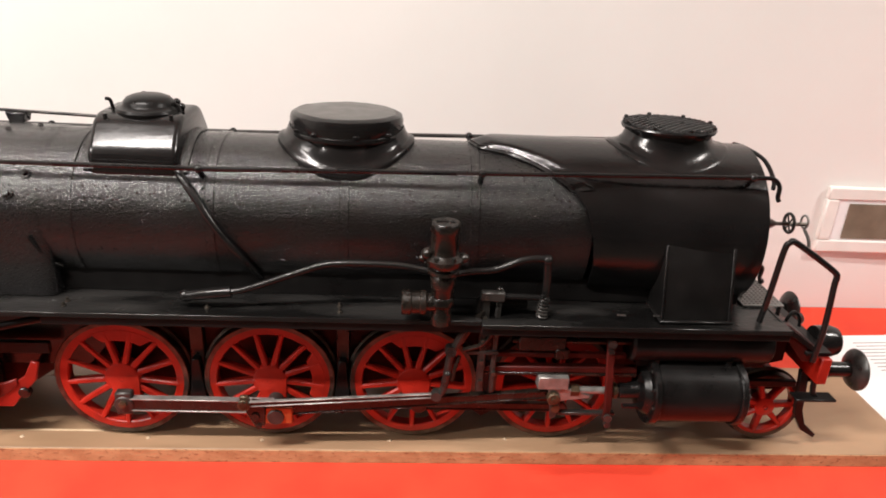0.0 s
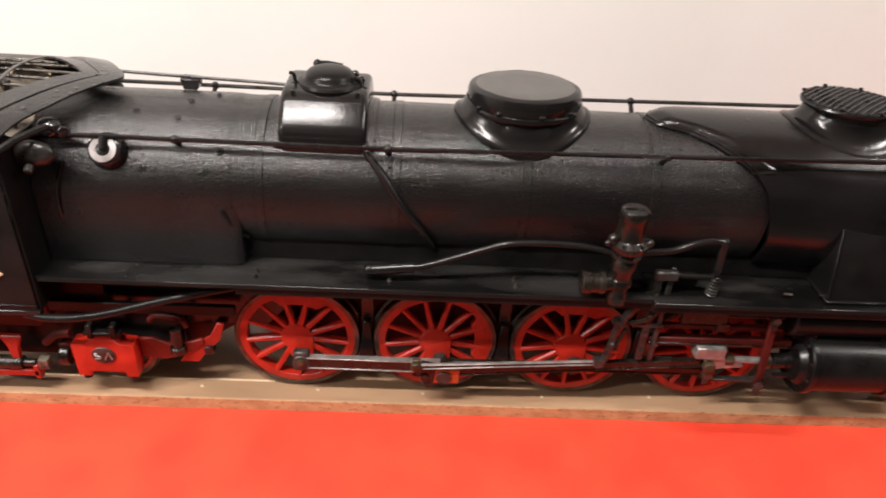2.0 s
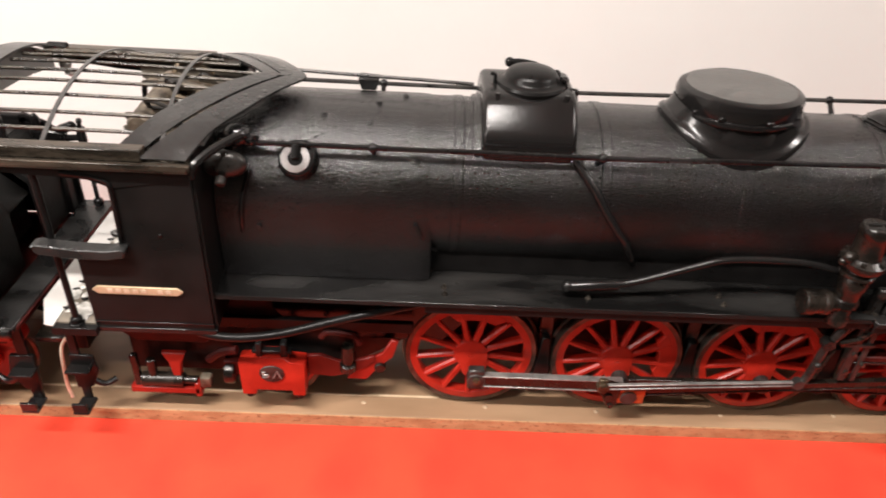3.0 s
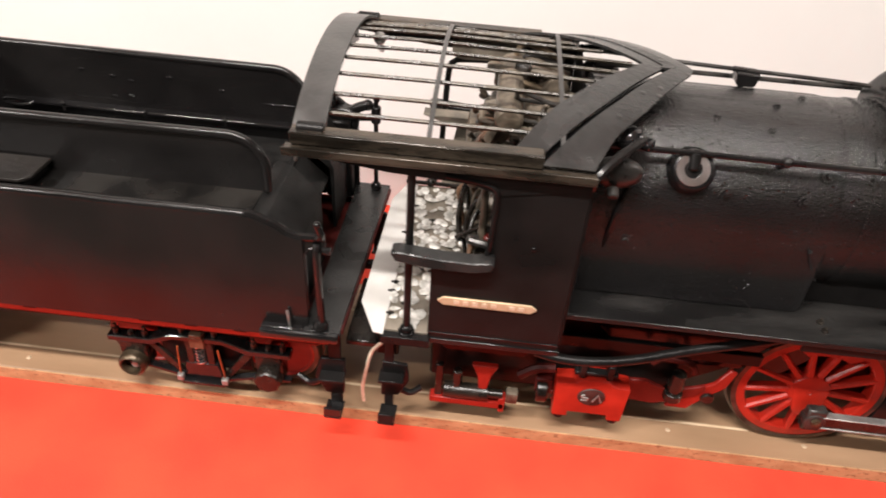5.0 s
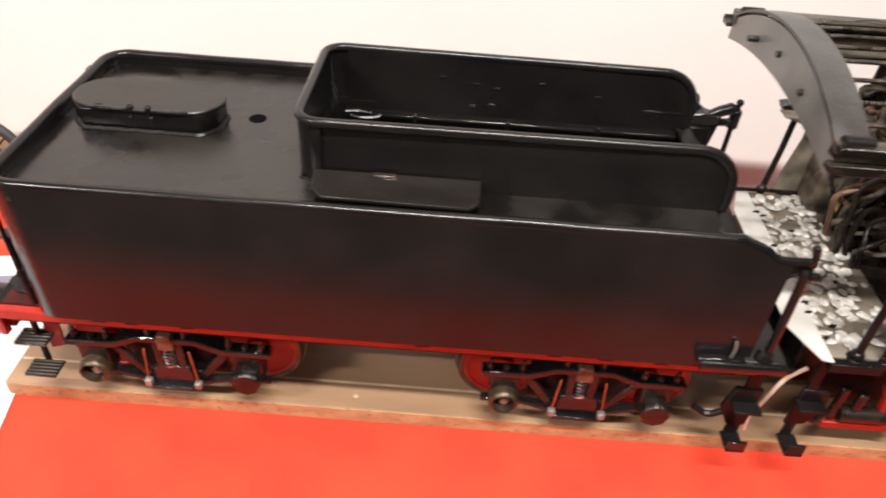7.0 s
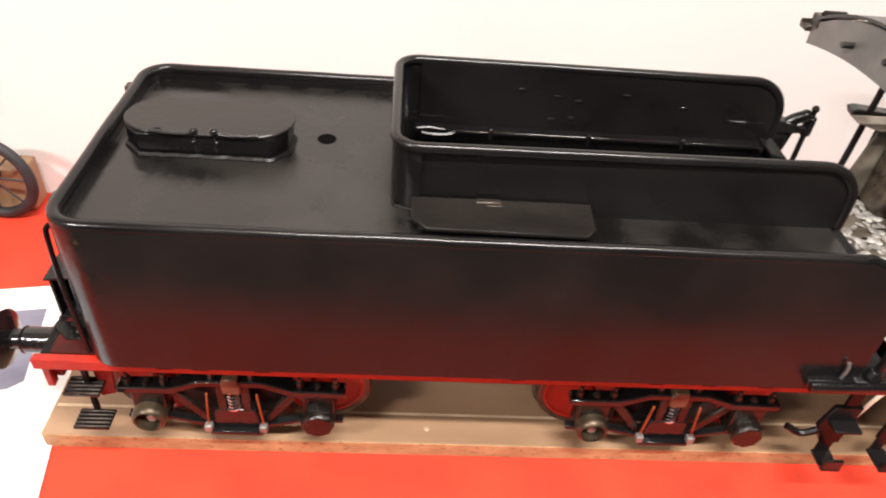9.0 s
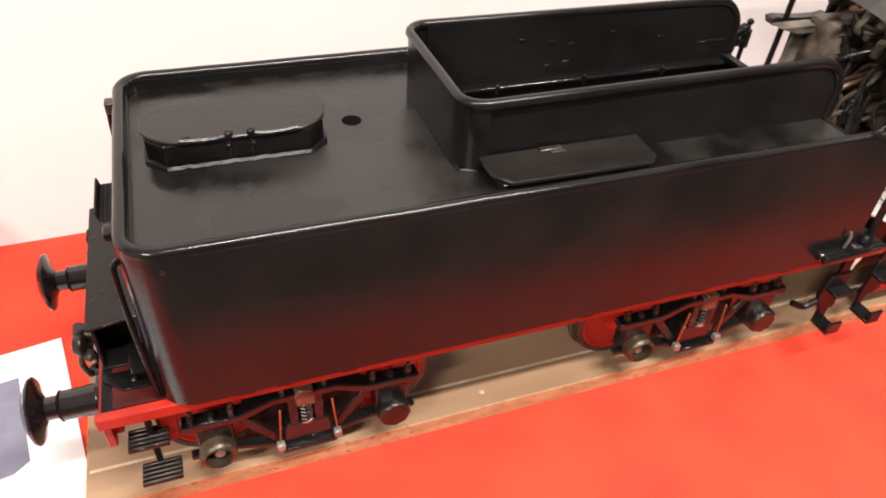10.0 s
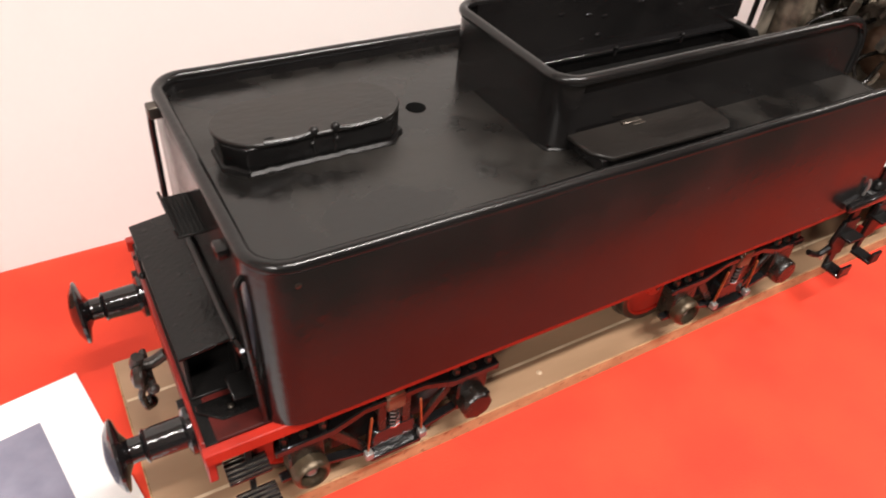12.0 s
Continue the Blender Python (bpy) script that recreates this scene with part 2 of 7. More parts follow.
# ---- mesh building ----
class B:
    """Collects primitives, each in place, into one mesh."""

    def __init__(self):
        self.v, self.f = [], []

    def raw(self, verts, faces):
        k = len(self.v)
        self.v += [tuple(p) for p in verts]
        self.f += [tuple(i + k for i in f) for f in faces]
        return self

    def take(self, bm):
        bm.verts.ensure_lookup_table()
        bm.normal_update()
        bm.verts.index_update()
        self.raw([v.co[:] for v in bm.verts], [[v.index for v in f.verts] for f in bm.faces])
        bm.free()
        return self

    def box(self, x0, x1, y0, y1, z0, z1, bev=0.0, seg=1, turn=None):
        bm = bmesh.new()
        bmesh.ops.create_cube(bm, size=1)
        m = Matrix.Translation(((x0 + x1) / 2, (y0 + y1) / 2, (z0 + z1) / 2))
        if turn:
            m = m @ pose(0, 0, 0, *turn)
        m = m @ Matrix.Diagonal((abs(x1 - x0), abs(y1 - y0), abs(z1 - z0), 1))
        bmesh.ops.transform(bm, matrix=m, verts=bm.verts)
        if bev:
            bmesh.ops.bevel(bm, geom=bm.edges[:], offset=bev, segments=seg, affect="EDGES", profile=0.5)
        return self.take(bm)

    def prism(self, poly, axis, lo, hi, bev=0.0, seg=1):
        """A polygon extruded along an axis; its points are the two other coordinates in order."""
        def place(a, b, c):
            return {"x": (c, a, b), "y": (a, c, b), "z": (a, b, c)}[axis]
        bm = bmesh.new()
        low = [bm.verts.new(place(a, b, lo)) for a, b in poly]
        high = [bm.verts.new(place(a, b, hi)) for a, b in poly]
        k = len(poly)
        bm.faces.new(low)
        bm.faces.new(high[::-1])
        for i in range(k):
            bm.faces.new((low[i], high[i], high[(i + 1) % k], low[(i + 1) % k]))
        bmesh.ops.recalc_face_normals(bm, faces=bm.faces)
        if bev:
            bmesh.ops.bevel(bm, geom=bm.edges[:], offset=bev, segments=seg, affect="EDGES", profile=0.5)
        return self.take(bm)

    def lathe(self, profile, o=(0, 0, 0), axis="z", seg=24):
        """A profile of (radius, height) turned about an axis through o."""
        d = {"x": Vector((1, 0, 0)), "y": Vector((0, 1, 0)), "z": Vector((0, 0, 1))}[axis] if isinstance(axis, str) else Vector(axis).normalized()
        u = d.orthogonal().normalized()
        w = d.cross(u)
        o = Vector(o)
        verts, faces, rings = [], [], []
        for r, h in profile:
            if r < 1e-6:
                rings.append([len(verts)])
                verts.append(o + d * h)
            else:
                rings.append(list(range(len(verts), len(verts) + seg)))
                verts += [o + d * h + (u * math.cos(2 * math.pi * i / seg) + w * math.sin(2 * math.pi * i / seg)) * r for i in range(seg)]
        for a, b in zip(rings, rings[1:]):
            for i in range(seg):
                j = (i + 1) % seg
                if len(a) == 1 and len(b) == 1:
                    break
                if len(a) == 1:
                    faces.append((a[0], b[j], b[i]))
                elif len(b) == 1:
                    faces.append((a[i], a[j], b[0]))
                else:
                    faces.append((a[i], a[j], b[j], b[i]))
        return self.raw(verts, faces)

    def cyl(self, p0, p1, r, r1=None, seg=14, bev=0.0):
        p0, p1 = Vector(p0), Vector(p1)
        h = (p1 - p0).length
        r1 = r if r1 is None else r1
        if bev:
            prof = [(0, 0), (r - bev, 0), (r, bev), (r1, h - bev), (r1 - bev, h), (0, h)]
        else:
            prof = [(0, 0), (r, 0), (r1, h), (0, h)]
        return self.lathe(prof, p0, p1 - p0, seg)

    def ball(self, c, r, k=(1, 1, 1), seg=12, rings=8):
        n0 = len(self.v)
        self.lathe([(r * math.sin(math.pi * i / rings) if 0 < i < rings else 0, -r * math.cos(math.pi * i / rings)) for i in range(rings + 1)], (0, 0, 0), "z", seg)
        for i in range(n0, len(self.v)):
            self.v[i] = tuple(c[j] + self.v[i][j] * k[j] for j in range(3))
        return self

    def tube(self, pts, r, seg=8, smooth=5, flat=1.0):
        """A round bar along points, rounded by a spline."""
        pts = [Vector(p) for p in pts]
        if smooth and len(pts) > 2:
            ext = [pts[0] * 2 - pts[1]] + pts + [pts[-1] * 2 - pts[-2]]
            out = []
            for i in range(1, len(ext) - 2):
                a, b, c, d = ext[i - 1:i + 3]
                for s in range(smooth):
                    t = s / smooth
                    out.append(0.5 * (2 * b + (c - a) * t + (2 * a - 5 * b + 4 * c - d) * t * t + (3 * b - a - 3 * c + d) * t ** 3))
            pts = out + [pts[-1]]
        verts, faces, side = [], [], None
        for i, p in enumerate(pts):
            d = (pts[min(i + 1, len(pts) - 1)] - pts[max(i - 1, 0)]).normalized()
            side = (side - d * side.dot(d)).normalized() if side else d.orthogonal().normalized()
            w = d.cross(side)
            verts += [p + (side * math.cos(2 * math.pi * k / seg) + w * math.sin(2 * math.pi * k / seg)) * r for k in range(seg)]
        for i in range(len(pts) - 1):
            for k in range(seg):
                j = (k + 1) % seg
                faces.append((i * seg + k, i * seg + j, (i + 1) * seg + j, (i + 1) * seg + k))
        faces.append(tuple(range(seg))[::-1])
        faces.append(tuple((len(pts) - 1) * seg + k for k in range(seg)))
        return self.raw(verts, faces)

    def skin(self, grid, thick=None):
        """A sheet through a grid of points (rows of equal length), given a thickness along its normals."""
        rows, cols = len(grid), len(grid[0])
        P = [[Vector(p) for p in row] for row in grid]
        quads = lambda k: [(k + i * cols + j, k + i * cols + j + 1, k + (i + 1) * cols + j + 1, k + (i + 1) * cols + j) for i in range(rows - 1) for j in range(cols - 1)]
        flat = [p for row in P for p in row]
        if not thick:
            return self.raw(flat, quads(0))
        back = []
        for i in range(rows):
            for j in range(cols):
                du = P[min(i + 1, rows - 1)][j] - P[max(i - 1, 0)][j]
                dv = P[i][min(j + 1, cols - 1)] - P[i][max(j - 1, 0)]
                back.append(P[i][j] - du.cross(dv).normalized() * thick)
        n = rows * cols
        faces = quads(0) + [f[::-1] for f in quads(n)]
        ring = [j for j in range(cols)] + [i * cols + cols - 1 for i in range(1, rows)] + [(rows - 1) * cols + j for j in range(cols - 2, -1, -1)] + [i * cols for i in range(rows - 2, 0, -1)]
        for a, b in zip(ring, ring[1:] + ring[:1]):
            faces.append((b, a, a + n, b + n))
        return self.raw(flat + back, faces)


def mesh_of(name, b, material, angle=38):
    me = bpy.data.meshes.new(name)
    me.from_pydata(b.v, [], b.f)
    bm = bmesh.new()
    bm.from_mesh(me)
    bmesh.ops.recalc_face_normals(bm, faces=bm.faces)
    bm.to_mesh(me)
    bm.free()
    me.shade_smooth()
    me.set_sharp_from_angle(angle=radians(angle))
    me.materials.append(material)
    return me


ROOTS = {}


def thing(name, label, category, at=(0, 0, 0), group=""):
    ob = new(name)
    ob.empty_display_size = 0.05
    ob.location = at
    ROOTS[ob.name] = Vector(at)
    return tagged(ob, label, category, group)


def hang(ob, parent):
    ob.parent = parent
    if parent.name in ROOTS:
        ob.matrix_parent_inverse = Matrix.Translation(-ROOTS[parent.name])
    return ob


def part(name, b, material, parent, label="", at=None, kind=""):
    """One mesh under a thing or under a part; at: its own place, with the mesh built round the origin."""
    ob = hang(new(name, b if isinstance(b, bpy.types.Mesh) else mesh_of(name, b, material)), parent)
    if at is not None:
        ob.location = at
    return tagged(ob, label, kind=kind)


def solid(name, b, material, label, category, kind="", group=""):
    """A thing that is one mesh."""
    return tagged(new(name, mesh_of(name, b, material)), label, category, group, kind)


def arc(r, a0, a1, n, c=(0, 0)):
    return [(c[0] + r * math.cos(radians(a0 + (a1 - a0) * i / n)), c[1] + r * math.sin(radians(a0 + (a1 - a0) * i / n))) for i in range(n + 1)]


# ---- setting ----
TOP = -0.016          # top of the table cloth; the base board's top is z = 0
FLOOR = TOP - 0.75


def wall_y(x):
    return 0.2895 + 0.0203 * x


w = B().raw([(-4, wall_y(-4), FLOOR), (4, wall_y(4), FLOOR), (4, wall_y(4), CEIL), (-4, wall_y(-4), CEIL),
             (-4, wall_y(-4) + 0.12, FLOOR), (4, wall_y(4) + 0.12, FLOOR), (4, wall_y(4) + 0.12, CEIL), (-4, wall_y(-4) + 0.12, CEIL)],
            [(0, 1, 2, 3), (7, 6, 5, 4), (0, 4, 5, 1), (3, 2, 6, 7), (0, 3, 7, 4), (1, 5, 6, 2)])
solid("wall_north", w, WALLPAINT, "cream white painted wall behind the table", "wall", "structure")
solid("wall_west", B().box(-4.12, -4.0, -5.5, wall_y(-4), FLOOR, CEIL), WALLPAINT, "cream white painted side wall", "wall", "structure")
# Two unseen walls, coloured dark so that the black paint mirrors little light
solid("wall_east", B().box(4.0, 4.12, -5.5, wall_y(4), FLOOR, CEIL), DARKROOM, "unseen side wall, dark to keep reflections dark", "wall", "structure")
solid("wall_south", B().box(-4, 4, -5.62, -5.5, FLOOR, CEIL), DARKROOM, "unseen far wall, dark to keep reflections dark", "wall", "structure")
solid("floor", B().box(-4, 4, -5.5, wall_y(4), FLOOR - 0.1, FLOOR), DARKROOM, "plain dark room floor", "floor", "structure")
solid("ceiling", B().box(-4.12, 4.12, -5.62, wall_y(-4) + 0.12, CEIL, CEIL + 0.1), WALLPAINT, "white painted room ceiling", "ceiling", "structure")
for lx, ly, length, _ in LAMPS:
    lamp = thing("unseen_ceiling_lamp", "unseen white ceiling lamp with a long diffuser", "ceiling lamp", (lx, ly, CEIL), "ceiling lamps over the table")
    h = length / 2
    part("housing", B().box(lx - h - 0.04, lx + h + 0.04, ly - 0.1, ly + 0.1, CEIL - 0.045, CEIL, 0.006), FRAMEWHITE, lamp)
    part("diffuser", B().box(lx - h - 0.02, lx + h + 0.02, ly - 0.085, ly + 0.085, CEIL - 0.06, CEIL - 0.045, 0.004), GLOW, lamp)


def table():
    """A long table, its red cloth falling to the floor in front."""
    x0, x1, y0 = -2.1, 1.75, -0.310
    t = thing("table", "long table under the red cloth against the wall", "table", (0, 0, FLOOR))
    part("tabletop", B().raw([(x0 + .02, y0 + .02, TOP - .03), (x1 - .02, y0 + .02, TOP - .03), (x1 - .02, wall_y(x1) - .004, TOP - .03), (x0 + .02, wall_y(x0) - .004, TOP - .03),
                              (x0 + .02, y0 + .02, TOP - .004), (x1 - .02, y0 + .02, TOP - .004), (x1 - .02, wall_y(x1) - .004, TOP - .004), (x0 + .02, wall_y(x0) - .004, TOP - .004)],
                             [(3, 2, 1, 0), (4, 5, 6, 7), (0, 1, 5, 4), (1, 2, 6, 5), (2, 3, 7, 6), (3, 0, 4, 7)]), WOOD, t)
    for lx in (x0 + 0.1, x1 - 0.1):
        for ly in (y0 + 0.1, 0.2):
            part("leg", B().box(lx - 0.02, lx + 0.02, ly - 0.02, ly + 0.02, FLOOR, TOP - 0.03, 0.003), DARKSTEEL, t)
    grid = []
    n = 180
    prof = [(None, TOP)] + [(v, TOP) for v in (0.22, 0.15, 0.08, 0.0, -0.08, -0.14, -0.18, -0.22, -0.24, -0.27, -0.29, -0.304)] + [(y0 - 0.004, TOP - 0.008), (y0 - 0.008, TOP - 0.05), (y0 - 0.012, TOP - 0.3), (y0 - 0.016, FLOOR + 0.02)]
    for k, (v, z) in enumerate(prof):
        row = []
        for i in range(n + 1):
            x = x0 + (x1 - x0) * i / n
            y = wall_y(x) - 0.002 if v is None else v
            fold = max(0.0, (TOP - z)) * 0.06 * math.sin(x * 22)
            flat = -0.13 < y < 0.16 and -1.15 < x < 0.92
            dz = 0 if flat or z < TOP else 0.0008 * noise.noise((x * 6, y * 9, 0.3))
            row.append((x, y - fold, z + dz))
        grid.append(row)
    solid("table_cloth", B().skin(grid, 0.0015), CLOTH, "bright red cloth laid over the table", "table cloth")


table()


def base_board():
    x0, x1, y0, y1 = -1.0630, 0.880, -0.0905, 0.090
    t = thing("base_board", "brown chipboard plank carrying the model locomotive", "board", ((x0 + x1) / 2, 0, TOP))
    gw = 0.0013
    poly = [(y0, -0.0159), (y1, -0.0159), (y1, -0.0006), (y1 - 0.0006, 0), (y0 + 0.0006, 0), (y0, -0.0006)]
    part("plank", B().prism(poly, "x", x0, x1), BOARD, t)
    part("front_edge", B().box(x0, x1, y0 - 0.0016, y0 - 0.0001, -0.0158, -0.0004, 0.0003), CHIP, t, "raw chipboard edge")
    part("end_edge", B().box(x0 - 0.0015, x0 - 0.0001, y0, y1, -0.0158, -0.0004, 0.0003), CHIP, t, "raw chipboard edge")
    for g in (0.0450, -0.0615):
        part("inlaid_strip", B().box(x0 + 0.001, -0.03, g - gw, g + gw, -0.0010, 0.0003), GROOVE, t, "pale bare wood strip")
    spot = mesh_of("paint_spot", B().lathe([(0, 0.0012), (0.0016, 0.001), (0.0024, 0.0003), (0.0027, 0.00005)], (0, 0, 0), "z", 8), CHIPPED)
    for x, y in ((-0.749, -0.0765), (-0.381, -0.0620), (-0.110, -0.0725), (0.0205, -0.0730), (0.141, -0.0745), (0.278, -0.0735), (0.406, -0.0690)):
        hang(new("paint_spot", spot), t).location = (x, y, 0)


base_board()


# ---- the locomotive ----
AX, RB, RS = 0.240, 0.0765, 0.0815     # boiler axis height, boiler and smokebox radius
LOCO = thing("model_locomotive", "large black model steam locomotive with red wheels on a board", "model locomotive", (0.2, 0, 0))


def ease(t):
    t = max(0.0, min(1.0, t))
    return t * t * (3 - 2 * t)


def saddle(xc, rings, rb, seg=48, k=0.86):
    """A turned skirt whose lower rings follow the boiler: rings of (radius, height over the boiler) or (radius, None, z)."""
    verts, faces = [], []
    for ring in rings:
        for i in range(seg):
            a = 2 * math.pi * i / seg
            x, y = xc + ring[0] * math.cos(a), k * ring[0] * math.sin(a)
            z = ring[2] if ring[1] is None else AX + math.sqrt(max(rb * rb - y * y, 1e-6)) + ring[1]
            verts.append((x, y, z))
    for q in range(len(rings) - 1):
        for i in range(seg):
            j = (i + 1) % seg
            faces.append((q * seg + i, q * seg + j, (q + 1) * seg + j, (q + 1) * seg + i))
    faces.append(tuple((len(rings) - 1) * seg + i for i in range(seg)))
    return B().raw(verts, faces)


def along(pairs, y):
    """x on a line through (y, x) pairs, the same on both sides."""
    y = abs(y)
    pts = sorted(pairs)
    for (y0, x0), (y1, x1) in zip(pts, pts[1:]):
        if y <= y1:
            return x0 + (x1 - x0) * (y - y0) / (y1 - y0)
    return pts[-1][1]


SWEEP = [(0, 0.352), (10, 0.3594), (18, 0.388), (30, 0.415), (40, 0.433), (48, 0.446), (64, 0.462), (84, 0.470), (107, 0.475), (180, 0.478)]      # degrees from the top, x


def boiler():
    b = part("boiler", B().lathe([(0, -0.06), (RB, -0.06), (RB, 0.47), (0, 0.47)], (0, 0, AX), "x", 72), CLAD, LOCO, "black boiler with brush-marked paint")
    # firebox: round above, straight sided below
    rings = []
    for x, cut in ((-0.236, 0.0), (-0.14, 0.0), (-0.062, 0.0), (-0.056, 0.0002), (-0.0515, 0.0008), (-0.0485, 0.0020), (-0.0468, 0.0038), (-0.0460, 0.0065)):
        rings.append([(x, p, q) for p, q in arc(RB + 0.001 - cut, 0, 180, 40, (0, AX)) + [(-RB - 0.001 + cut, z) for z in (0.222, 0.205, 0.188, 0.170)] + [(RB + 0.001 - cut, z) for z in (0.170, 0.188, 0.205, 0.222)]])
    k = len(rings[0])
    shell = [(i * k + j, i * k + (j + 1) % k, (i + 1) * k + (j + 1) % k, (i + 1) * k + j) for i in range(len(rings) - 1) for j in range(k)]
    part("firebox", B().raw([p for r in rings for p in r], shell + [tuple(range(k))[::-1], tuple((len(rings) - 1) * k + j for j in range(k))]), CLAD, b)
    # Dark plates added to fill the shaded gap between boiler and running board
    for y in (-0.060, 0.057):
        part("gap_plate", B().box(-0.236, 0.64, y, y + 0.003, 0.1690, 0.1950, 0.0006), SATIN, b)
    for x in (-0.0265, 0.103, 0.2287, 0.3545):
        part("boiler_band", B().lathe([(RB, 0), (RB + 0.0009, 0.0007), (RB + 0.0009, 0.0085), (RB, 0.0092)], (x - 0.0045, 0, AX), "x", 72), CLAD, b)
    # smokebox cladding with its swept rear edge
    grid = []
    xs = 40
    swept = lambda a: along(SWEEP, a)
    for i in range(145):
        a = -180 + 360 * i / 144
        x0 = swept(a)
        run = 0.016 + 0.110 * ease((abs(a) - 36.0) / 30.0)
        row = []
        for k in range(xs + 1):
            x = x0 + (0.6425 - x0) * (k / xs) ** 1.5
            r = RB + 0.0004 + (RS - RB - 0.0004) * ease((x - x0) / run)
            row.append((x, r * math.sin(radians(a)), AX + r * math.cos(radians(a))))
        grid.append(row)
    s = part("smokebox", B().skin(grid, 0.004), SMOKE, LOCO, "plain satin black smokebox")
    rim = []
    for a in range(-52, 53, 2):
        up = 0.0009 * ease((52 - abs(a)) / 10.0)
        rim.append([(swept(a) + dx, r * math.sin(radians(a)), AX + r * math.cos(radians(a))) for dx, r in ((-0.002, RB), (0.0025, RB + 0.0020), (0.0070, RB + 0.0038), (0.0115, RS + up * 0.6), (0.0155, RS + up), (0.0200, RS - 0.0008))])
    part("swept_edge", B().skin(rim, 0.002), BLACK, s, "glossy rounded edge of the cladding")
    part("smokebox_front", B().lathe([(RS, 0.0), (RS + 0.0008, 0.004), (RS - 0.002, 0.0075), (0.066, 0.009), (0.062, 0.013), (0.045, 0.021), (0.02, 0.029), (0, 0.031)], (0.6375, 0, AX), "x", 56), BLACK, s)
    d = part("door_spindle", B().lathe([(0.0, -0.003), (0.0300, -0.002), (0.0240, 0.006), (0.0165, 0.015), (0.0080, 0.028), (0.0034, 0.037), (0.0022, 0.039), (0.0022, 0.074), (0, 0.074)], (0.6570, 0, AX), "x", 24), TYRE, s, "bare metal door cone and spindle")
    hw = B().lathe([(0.0105 + 0.0018 * math.cos(radians(t)), 0.0018 * math.sin(radians(t))) for t in range(0, 361, 45)], (0.7110, 0, AX + 0.001), "x", 20)
    for a in range(0, 180, 60):
        c, q = math.cos(radians(a)) * 0.0105, math.sin(radians(a)) * 0.0105
        hw.cyl((0.7110, -c, AX - q), (0.7110, c, AX + q), 0.001, seg=6)
    part("handwheel", hw, DARKSTEEL, d)
    part("lock_handle", B().lathe([(0.007 + 0.0013 * math.cos(radians(t)), 0.0013 * math.sin(radians(t))) for t in range(0, 361, 45)], (0.7285, 0, AX + 0.003), "x", 16)
         .tube([(0.7295, -0.001, AX - 0.005), (0.7355, -0.004, AX - 0.016), (0.7375, -0.006, AX - 0.026)], 0.0019, 8), STEEL, d)
    for a, q in ((200, 1), (235, 1)):
        y, z = (RS - 0.006) * math.cos(radians(a)), AX + (RS - 0.006) * math.sin(radians(a))
        part("door_clip", B().tube([(0.6425, y, z + 0.008), (0.6515, y, z + 0.003), (0.6505, y - 0.001, z - 0.007), (0.6535, y, z - 0.012)], 0.0021, 8).ball((0.6535, y, z - 0.012), 0.0032), DARKSTEEL, s)
    part("front_lifting_rail", B().tube([(0.6385, 0.02, AX + RS + 0.001), (0.6445, 0.004, AX + RS + 0.001), (0.6515, -0.026, AX + 0.078), (0.6545, -0.047, AX + 0.064), (0.6515, -0.056, AX + 0.056)], 0.0022, 8), BLACK, s)
    for x, y in ((0.455, -0.012), (0.56, -0.079)):
        z = AX + math.sqrt(RS * RS - y * y) * (1 if y > -0.05 else 0) + (0.0 if y > -0.05 else 0.020)
        part("rivet", B().ball((x, y, z), 0.0022), SATIN, s)
    # side box standing on the running board
    part("side_box", B().prism([(-0.1030, 0.1700), (-0.0840, 0.2440), (-0.0760, 0.2460), (-0.06, 0.2440), (-0.06, 0.1700)], "x", 0.5430, 0.6130, 0.0022, 3)
         .box(0.541, 0.616, -0.1060, -0.06, 0.1692, 0.1718, 0.0008), SATIN, s, "flat black box panel")
    part("box_edge", B().prism([(-0.1042, 0.1715), (-0.0850, 0.2440), (-0.0838, 0.2440), (-0.1030, 0.1715)], "x", 0.6105, 0.6135, 0.0003), SMOKE, s)
    part("box_edge", B().prism([(-0.1042, 0.1715), (-0.0850, 0.2440), (-0.0838, 0.2440), (-0.1030, 0.1715)], "x", 0.5425, 0.5450, 0.0003), SMOKE, s)
    for x in (0.5370, 0.5000):
        part("bright_pin", B().cyl((x, -0.0960, 0.1725), (x + 0.0085, -0.0975, 0.1730), 0.0014, seg=8), RINGMETAL, s, "small bright pin")


boiler()


